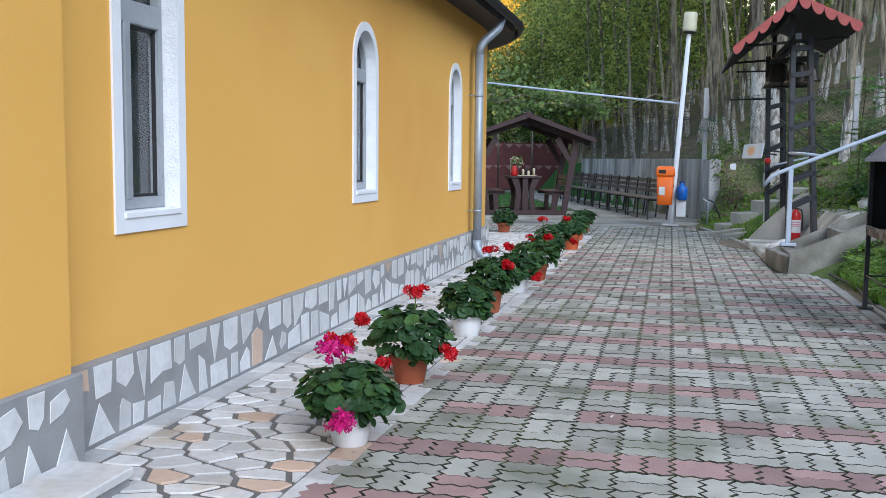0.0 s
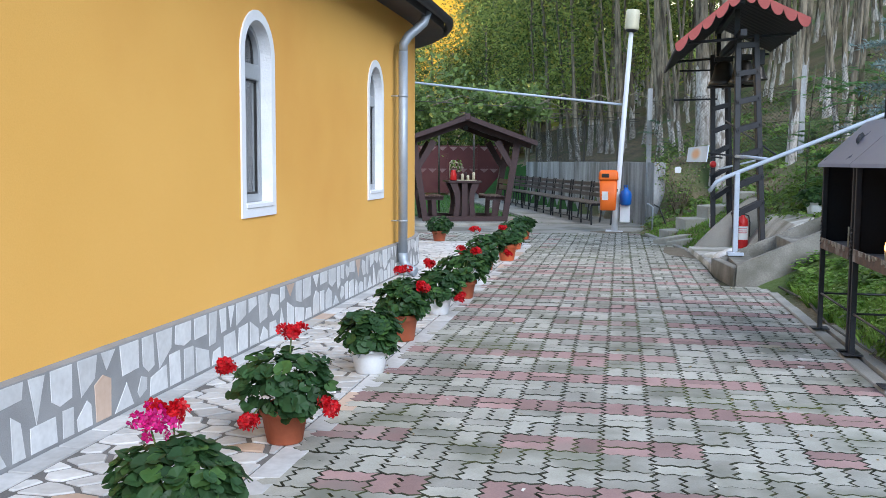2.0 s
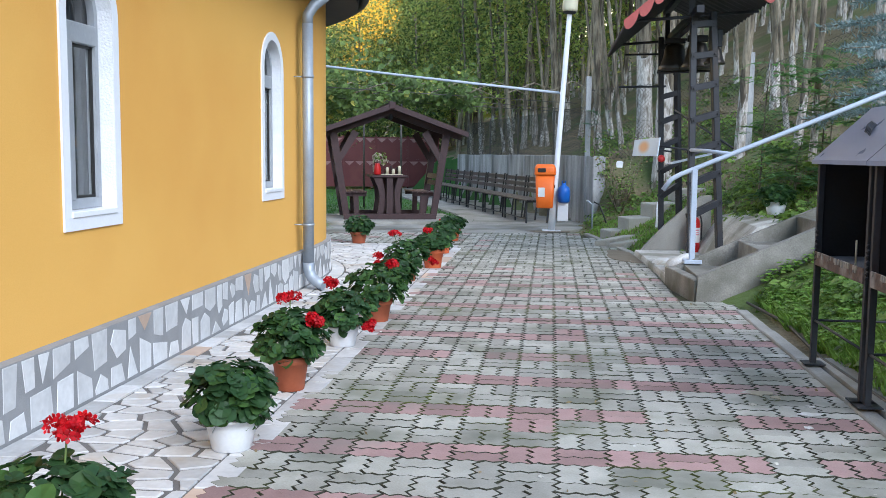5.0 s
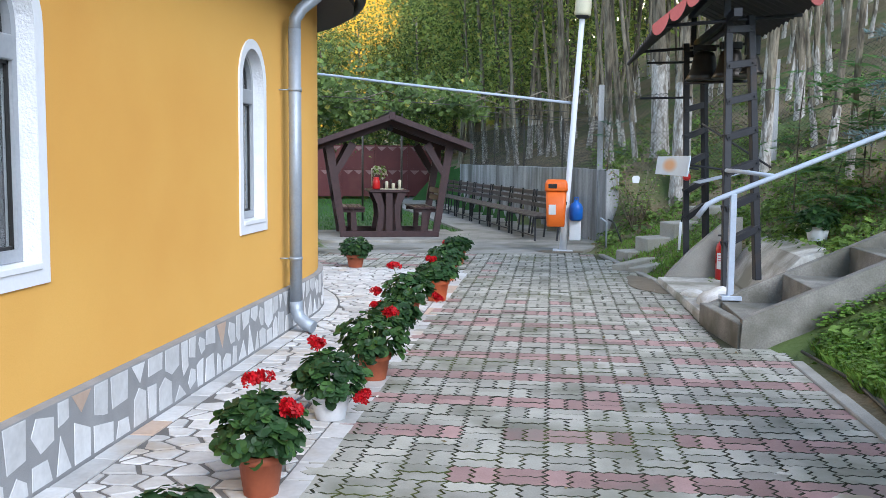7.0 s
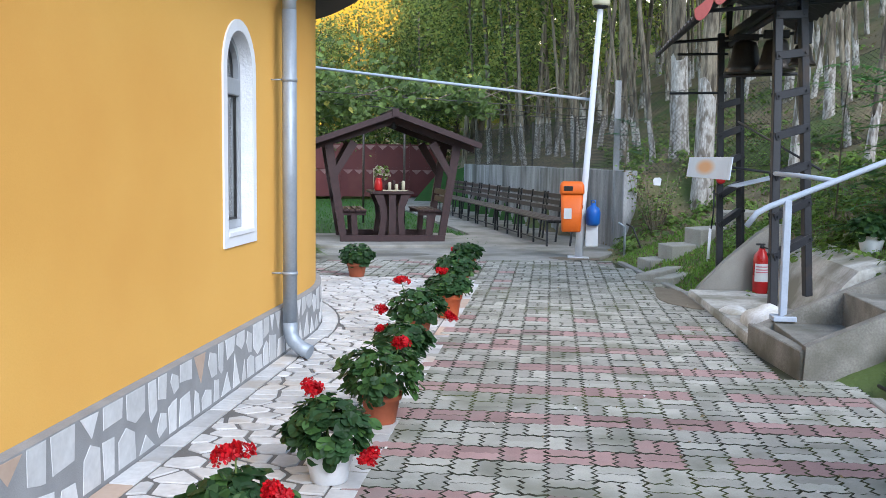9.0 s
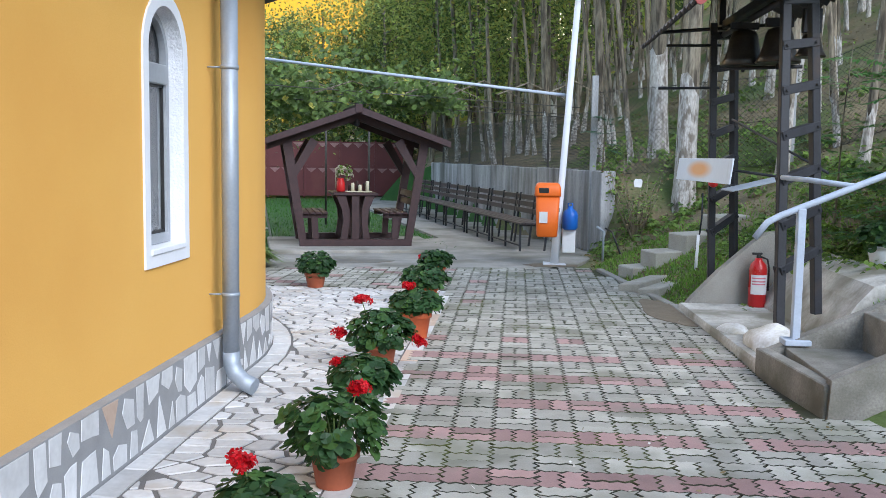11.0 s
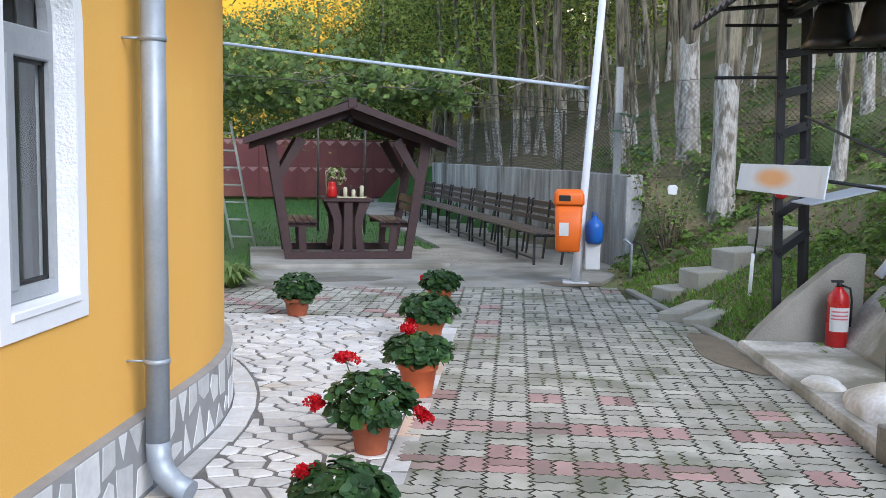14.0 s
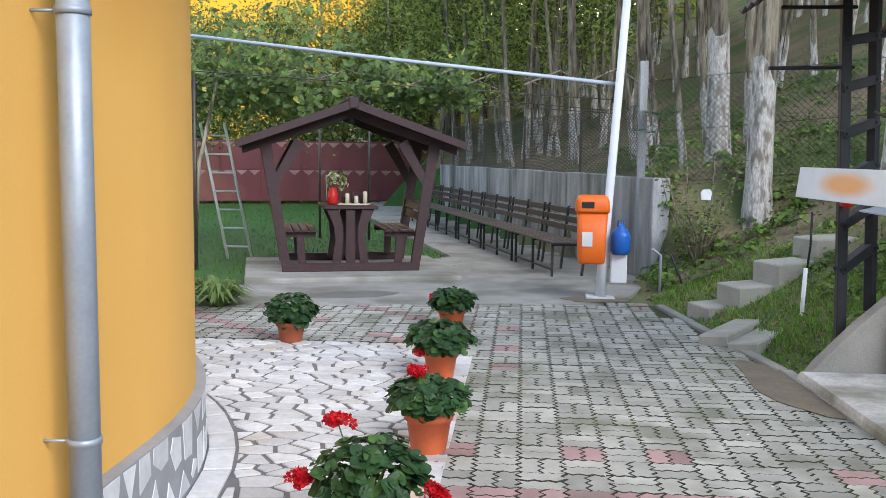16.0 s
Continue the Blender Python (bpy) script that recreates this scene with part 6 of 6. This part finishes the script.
n = 0
while n < 95000:
    y = arng.uniform(8.6, 11.4) if arng.random() < 0.5 else arng.uniform(4.5, 19.4)
    x = paving_edge(y) + (0.26 + 0.08 * noise.noise((0, y * 2.5, 0)) if y < 11.4 else 0.12) + abs(arng.gauss(0, 1.1))
    if 11.35 < y < 12.95 and x < 4.6:
        continue
    if 12.9 < y < 14.9 and x < 2.15:
        continue
    if y < 7.6 and x < 2.65 and arng.random() < 0.9:
        continue
    dens = 0.5 + noise.noise((x * 0.8, y * 0.8, 3))
    if y > 13 and arng.random() > dens:
        continue
    blade(x, y, arng.uniform(0.03, 0.1) * (0.7 if y > 13 else 1.0), arng.choices((0, 1), (4, 1))[0])
    n += 1
o = new("grass", soup.mesh("grass", [M_GRASS, M_WEED]))
tagged(o, "fresh green grass on the bank beside the paving", "grass", kind="stuff")
soup = Soup()
n = 0
while n < 9000:
    u, v = arng.uniform(-9, -1.95), arng.uniform(0.6, 19)
    p = WALL_START + WALL_DIR * v + WALL_NRM * u
    if p.y < 18.6 or (math.hypot(p.x + 2.95, p.y - 20.8) < 1.5):
        n += 1
        continue
    blade(p.x, p.y, arng.uniform(0.04, 0.08))
    n += 1
o = new("lawn_grass", soup.mesh("lawn_grass", [M_LAWNBLADE]))
tagged(o, "short green lawn in the rear yard", "lawn", kind="stuff")
# broad-leaved weeds
soup = Soup()
for k in range(620):
    y = arng.uniform(5, 27)
    x = paving_edge(min(y, 20)) + 0.35 + abs(arng.gauss(0, 2.4))
    if (11.2 < y < 13.0 and x < 4.8) or (11.2 < y < 15 and x < 2.5) or (y < 9 and x < 2.7) or (16 < y < 19.2 and x < 2.4):
        continue
    z = height(x, y)
    big = arng.random() < 0.12
    for q in range(26 if big else 12):
        u = Vector((arng.gauss(0, 1), arng.gauss(0, 1), abs(arng.gauss(0.4, 0.6)))).normalized()
        r = (0.32 if big else 0.16) * arng.uniform(0.4, 1)
        round_leaf(soup, Vector((x, y, z + 0.04)) + u * r, u + Vector((0, 0, 0.6)), arng.uniform(0.04, 0.1), arng, arng.choices((0, 1), (3, 1))[0])
for k in range(3400):
    y = arng.uniform(7.4, 11.4) if arng.random() < 0.4 else arng.uniform(12.9, 21)
    x = paving_edge(min(y, 20)) + 0.3 + abs(arng.gauss(0, 1.5))
    if (12.8 < y < 15 and x < 2.5) or (16 < y < 19.4 and x < 1.9) or noise.noise((x * 0.9, y * 0.9, 7)) < -0.12:
        continue
    z = height(x, y)
    for q in range(9):
        u = Vector((arng.gauss(0, 1), arng.gauss(0, 1), abs(arng.gauss(0.3, 0.5)))).normalized()
        round_leaf(soup, Vector((x, y, z + 0.02)) + u * arng.uniform(0.03, 0.11), u * 0.6 + Vector((0, 0, 0.7)), arng.uniform(0.025, 0.055), arng, arng.choices((0, 1), (3, 1))[0])
for k in range(5200):
    y = arng.uniform(7.2, 11.45)
    x = 2.0 + abs(arng.gauss(0, 0.75)) + 0.06 * noise.noise((0, y * 2.5, 0))
    if y < 9.1 and x < 2.68:
        continue
    z = height(x, y)
    for q in range(6):
        u = Vector((arng.gauss(0, 1), arng.gauss(0, 1), abs(arng.gauss(0.5, 0.5)))).normalized()
        round_leaf(soup, Vector((x, y, z + 0.03)) + u * arng.uniform(0.02, 0.1), u * 0.4 + Vector((0, 0, 0.8)), arng.uniform(0.022, 0.05), arng, arng.choices((0, 2), (3, 4))[0])
o = new("weeds", soup.mesh("weeds", [M_WEED, M_LEAF_B, M_GRASS]))
tagged(o, "broad-leaved weeds and young shrubs on the bank", "weeds", kind="stuff")
soup = Soup()
for k in range(15000):
    y = arng.uniform(11, 30)
    x = paving_edge(min(y, 20)) + 0.1 + abs(arng.gauss(0, 3.0))
    if y > 20.6 and x < 2:
        x += 1.5
    if (11.3 < y < 15 and x < 2.4):
        continue
    z = height(x, y) + 0.012
    leaf_quad(soup, (x, y, z), (arng.gauss(0, 1), arng.gauss(0, 1), arng.gauss(0.2, .2)), arng.uniform(0.03, 0.07), 0.03, arng, arng.choices((0, 1, 2), (3, 3, 2))[0])
o = new("leaf_litter", soup.mesh("leaf_litter", [M_LITTER, M_SOIL, M_WEED]))
tagged(o, "dry fallen leaves scattered on the bank", "leaf litter", kind="stuff")
# small fallen leaves and specks on the paving
soup = Soup()
for k in range(260):
    y = arng.uniform(3, 18)
    x = arng.uniform(-1.3, paving_edge(y) - 0.05)
    leaf_quad(soup, (x, y, 0.006), (arng.gauss(0, 1), arng.gauss(0, 1), 0.15), arng.uniform(0.01, 0.035), 0.014, arng, arng.randint(0, 1))
o = new("fallen_leaves", soup.mesh("fallen_leaves", [M_LITTER, M_LIME]))
tagged(o, "tiny fallen leaves and specks on the paving", "fallen leaves", kind="stuff")

# branchy shrub behind the litter bin
shrub = thing("shrub", 1.35, 20.0, height(1.35, 20.0), label="twiggy brown and green shrub by the wall end", category="shrub")
bm = bmesh.new()
soup = Soup()
for k in range(26):
    a = arng.uniform(0, 6.3)
    l = arng.uniform(0.5, 1.5)
    e = Vector((math.cos(a) * l * 0.4, math.sin(a) * l * 0.4, l))
    part("twig", tubed([(0, 0, -0.1), e * 0.5 + Vector((arng.gauss(0, .06), 0, 0)), e], [0.009, 0.006, 0.002], 4), M_BARK, shrub)
    for q in range(22):
        leaf_quad(soup, e * arng.uniform(0.35, 1.05) + Vector((arng.gauss(0, .08), arng.gauss(0, .08), 0)), (arng.gauss(0, 1), arng.gauss(0, 1), 0.1), 0.06, 0.03, arng, arng.choices((0, 1, 2), (2, 2, 1))[0])
o = new("leaves", soup.mesh("leaves", [M_WEED, M_LEAF_B, M_LITTER]))
o.parent = shrub
def sapling(x, y, z, tall, fronds, length, label, material):
    """A thin stem with arching compound leaves of paired leaflets."""
    sd = thing("sapling", x, y, z, label=label, category="sapling", group="saplings")
    part("stem", tubed([(0, 0, -0.3), (0.04, 0, tall * 0.6), (0.1, 0, tall)], [0.013, 0.009, 0.004], 5), M_BARK, sd)
    soup = Soup()
    for q in range(fronds):
        a = q * 2.4 + arng.uniform(-0.4, 0.4)
        t = arng.uniform(0.35, 1.0)
        p0 = Vector((0.1 * t * t, 0, tall * t))
        d = Vector((math.cos(a), math.sin(a), arng.uniform(0.1, 0.7))).normalized()
        ln = length * arng.uniform(0.6, 1.1)
        side = d.cross(Vector((0, 0, 1))).normalized()
        for k in range(11):
            f = (k + 1) / 11
            p = p0 + d * ln * f + Vector((0, 0, -0.35 * ln * f * f))
            for sg in (-1, 1):
                w = (side * sg + d * 0.45 + Vector((0, 0, -0.25 + arng.gauss(0, 0.12)))).normalized()
                l = ln * 0.3 * (1.1 - 0.6 * abs(f - 0.45))
                n_ = w.cross(Vector((0, 0, 1))).normalized() * l * 0.17
                soup.add([p, p + w * l * 0.4 + n_, p + w * l, p + w * l * 0.4 - n_], [(0, 1, 2, 3)])
    o = new("leaves", soup.mesh("leaves", [material]))
    o.parent = sd


FERNY = "young sapling with feathery green compound leaves"
sapling(0.9, 20.9, 1.2, 1.0, 16, 0.42, "small bluish-green sapling growing by the fence post", M_SAPLING)
for sx, sy, tall_, nf, ln_ in ((3.2, 15.4, 0.7, 30, 0.6), (3.6, 15.7, 1.3, 26, 0.6), (2.95, 16.2, 1.9, 14, 0.6), (3.9, 16.4, 1.5, 22, 0.7), (3.0, 14.6, 0.35, 22, 0.45), (2.8, 15.0, 0.3, 18, 0.4), (4.1, 15.0, 0.9, 24, 0.6)):
    sapling(sx, sy, height(sx, sy), tall_, nf, ln_, FERNY + " on the bank", M_SAPLING_LIGHT)

# hostas beside the marble
for hx, hy in ((-3.8, 18.0), (-3.95, 18.3), (-4.35, 18.2), (-4.2, 17.75), (-4.7, 17.8)):
    ho = thing("hosta", hx, hy, -0.03, label="pale green strap-leaved plant beside the apron", category="plant", group="hostas")
    soup = Soup()
    for q in range(95):
        a = arng.uniform(0, 6.3)
        l = arng.uniform(0.22, 0.5)
        d = Vector((math.cos(a), math.sin(a), 0))
        s = d.cross(Vector((0, 0, 1))) * 0.022
        h = arng.uniform(0.14, 0.3)
        p = [Vector((0, 0, 0)) - s * 0.4, Vector((0, 0, 0)) + s * 0.4, d * l * 0.5 + s + Vector((0, 0, h)), d * l * 0.5 - s + Vector((0, 0, h)), d * l + Vector((0, 0, h * 0.55))]
        soup.add(p, [(0, 1, 2, 3), (3, 2, 4)])
    o = new("leaves", soup.mesh("leaves", [M_HOSTA]))
    o.parent = ho

# ladder
ld = thing("ladder", -5.0, 22.6, -0.04, label="pale aluminium ladder leaning beside the lawn", category="ladder")
for x0 in (-0.17, 0.2):
    part("rail", tubed([(x0, 0, 0), (x0 - 0.42, 0.05, 2.05)], 0.024, 6), M_LADDER, ld)
for k in range(7):
    t = (k + 0.7) / 7.4
    part("rung", tubed([(-0.17 - 0.42 * t, 0.05 * t, 2.05 * t), (0.2 - 0.42 * t, 0.05 * t, 2.05 * t)], 0.016, 6), M_LADDER, ld)


def blot(name, x, y, sx, sy, z, material, label, cat, seed, rz=0.0):
    pts = []
    for q in range(26):
        a = 2 * math.pi * q / 26
        k = 1 + 0.35 * noise.noise((math.cos(a) * 1.6 + seed, math.sin(a) * 1.6, 0))
        px, py = sx * k * math.cos(a), sy * k * math.sin(a)
        pts.append((x + px * math.cos(rz) - py * math.sin(rz), y + px * math.sin(rz) + py * math.cos(rz)))
    o = part(name, plate(pts, z - 0.003, z), material)
    return tagged(o, label, cat)


blot("damp_patch", -2.75, 19.0, 0.75, 0.26, 0.005, M_DAMP, "dark damp patch on the concrete apron", "damp patch", 3, 0.3)
blot("mud_patch", 1.1, 15.3, 0.2, 0.85, 0.006, M_MUD, "dried mud spread over the paving edge", "mud", 5, 0.08)
blot("mud_patch", 0.1, 19.05, 0.38, 0.2, 0.008, M_MUD, "dried earth around the foot of the pole", "mud", 9)

# small things on the bank
tag = thing("paper_tag", 1.28, 19.3, 1.16, label="small white plastic tag hanging on the netting", category="tag")
part("tag_sheet", prism([(-0.05, -0.055), (0.045, -0.06), (0.06, 0.03), (0.035, 0.06), (-0.04, 0.055), (-0.06, 0.02)], -0.02, 0.02), M_WHITEPLASTIC, tag)
pk = thing("white_stake", 1.66, 16.9, height(1.66, 16.9), label="thin white stake with rusty chain", category="stake")
part("stake", tubed([(0, 0, -0.1), (0.02, 0, 0.42)], 0.018, 7), M_WHITEPAINT, pk)
part("chain", tubed([(0.03, 0, 0.4), (0.05, 0, 0.62), (0.05, 0, 0.9)], 0.01, 5), M_IRON, pk)
tap = thing("water_tap", 0.85, 19.6, 0, label="standpipe with old grey tap and hose", category="tap")
part("pipe", tubed([(0, 0, -0.1), (0, 0, 0.45), (-0.1, -0.04, 0.52)], 0.018, 7), M_ZINC, tap)
part("hose", tubed([(0.02, 0, 0.5), (0.12, 0, 0.45), (0.22, -0.05, 0.2), (0.28, -0.1, 0.0)], 0.014, 7), M_BLACKPL, tap)
geranium(2.75, 14.3, "white", 0.12, 0.16, 0.22, 0.24, [], 15, light=True, z=height(2.75, 14.3) + 0.02, label="small leafy plant in a white pot on the bank")
hose = part("black_hose", tubed([(1.9, 4.5, 0.03), (1.92, 7.0, 0.03), (1.86, 9.0, 0.025), (1.93, 10.2, 0.04), (1.84, 11.2, 0.04)], 0.013, 7), M_BLACKPL)
tagged(hose, "thin black hose lying along the paving edge", "hose")
for k, (x, y, sx, sy) in enumerate(((1.28, 8.1, 0.07, 0.05), (1.36, 8.02, 0.03, 0.03), (1.45, 7.7, 0.06, 0.03), (1.2, 7.85, 0.02, 0.03), (1.5, 7.85, 0.025, 0.02), (1.05, 8.4, 0.03, 0.02), (1.38, 7.45, 0.02, 0.02))):
    pts = [(x + sx * (1 + 1.1 * noise.noise((k + 0.5, a * 1.7, 0.3))) * math.cos(a), y + sy * (1 + 1.1 * noise.noise((k + 0.5, a * 1.7, 4.2))) * math.sin(a)) for a in (2 * math.pi * q / 14 for q in range(14))]
    sp_ = part("wax_splash", plate(pts, 0.001, 0.0045), M_LIME)
    tagged(sp_, "thin whitish wax splash on the paving blocks", "wax stain", "wax splashes")

# ---- block paving ----
W = 0.225
TEETH, AMP, GAP = 3, 0.0145, 0.0032


def tri(s):
    """A zigzag with three teeth to a paving cell."""
    p = (s / W * TEETH) % 1.0
    return AMP * (4 * abs(p - 0.5) - 1)


def zig_outline(x0, x1, y0, y1):
    pts = []
    nxs, nys = max(1, round((x1 - x0) / W * TEETH * 2)), max(1, round((y1 - y0) / W * TEETH * 2))
    for i in range(nxs):
        x = x0 + (x1 - x0) * i / nxs
        pts.append((x + (tri(y0) if i == 0 else 0), y0 + tri(x) * 0.6))
    for i in range(nys):
        y = y0 + (y1 - y0) * i / nys
        pts.append((x1 + tri(y), y + (tri(x1) * 0.6 if i == 0 else 0)))
    for i in range(nxs):
        x = x1 - (x1 - x0) * i / nxs
        pts.append((x + (tri(y1) if i == 0 else 0), y1 + tri(x) * 0.6))
    for i in range(nys):
        y = y1 - (y1 - y0) * i / nys
        pts.append((x0 + tri(y), y + (tri(x0) * 0.6 if i == 0 else 0)))
    cx, cy = (x0 + x1) / 2, (y0 + y1) / 2
    out = []
    for x, y in pts:
        gx_ = GAP * 1.35
        sx = gx_ if x < cx - 0.3 * (x1 - x0) else (-gx_ if x > cx + 0.3 * (x1 - x0) else 0)
        sy = GAP if y < cy - 0.3 * (y1 - y0) else (-GAP if y > cy + 0.3 * (y1 - y0) else 0)
        out.append((x + sx, y + sy))
    return out


SHAPES = [zig_outline(0, W, 0, W / 2), zig_outline(0, W, W / 2, W), zig_outline(0, W / 2, 0, W), zig_outline(W / 2, W, 0, W)]


def paver_arrays(poly, dx, dy, z):
    n = len(poly)
    cx, cy = sum(p[0] for p in poly) / n, sum(p[1] for p in poly) / n
    vs = [(x + dx, y + dy, -0.03) for x, y in poly]
    vs += [(x + dx, y + dy, z - 0.003) for x, y in poly]
    ins = []
    for x, y in poly:
        fx, fy = (x - cx), (y - cy)
        ins.append((x - math.copysign(min(0.0028, abs(fx)), fx) + dx, y - math.copysign(min(0.0028, abs(fy)), fy) + dy, z))
    vs += ins
    fs = [(i, (i + 1) % n, n + (i + 1) % n, n + i) for i in range(n)]
    fs += [(n + i, n + (i + 1) % n, 2 * n + (i + 1) % n, 2 * n + i) for i in range(n)]
    fs.append(tuple(range(2 * n, 3 * n)))
    return vs, fs


paver_mesh = {}
for k, poly in enumerate(SHAPES):
    for red in (0, 1):
        vs, fs = paver_arrays(poly, 0, 0, 0)
        me = bpy.data.meshes.new("paving_block")
        me.from_pydata(vs, [], fs)
        me.materials.append(M_PAVER_RED if red else M_PAVER)
        me.materials.append(M_JOINT)
        me.polygons.foreach_set("material_index", [1] * (2 * len(poly)) + [0])
        paver_mesh[k, red] = me

prng = random.Random(3)
ROW0, COL0 = -0.015, -0.054
rest_v, rest_f, rest_m = [], [], []
count = 0
for j in range(-20, 86):
    y = ROW0 + j * W
    for i in range(-21, 9):
        x = i * W + COL0
        cx, cy = x + W / 2, y + W / 2
        lim = 1.7 if cy < 11.4 else paving_edge(cy) - 0.02
        if x + W > lim + 0.06 or (cx < -1.1 and cy < 16.42):
            continue
        if cy > 18.5 + 0.12 * (cx + 2) or x < -4.6:
            continue
        red = 1 if j % 3 == 0 and (cy < 13.2 or (cy < 13.8 and cx < -0.35)) else 0
        if cy > 16.4 and cx < -1.1 and (i + j) % 5 == 0:
            red = 1
        if prng.random() < (0.12 if red else 0.012):
            red = 1 - red
        kinds = (2, 3) if (i + j) % 2 == 0 else (0, 1)
        for k in kinds:
            z = prng.uniform(-0.003, 0.002)
            if count < 300 and 4.6 < cy < 9.5 and -1.12 < cx < 0.9:
                o = new("paving_block", paver_mesh[k, red])
                o.location = (x, y, z)
                o.parent = bed
                count += 1
            else:
                vs, fs = paver_arrays(SHAPES[k], x, y, z)
                b0 = len(rest_v)
                rest_v += vs
                rest_f += [tuple(b0 + q for q in f) for f in fs]
                nside = len(SHAPES[k])
                rest_m += [2] * (2 * nside) + [red]
o = raw("paving_blocks", rest_v, rest_f, [M_PAVER, M_PAVER_RED, M_JOINT], bed, mats=rest_m)
o["kind"] = "stuff"
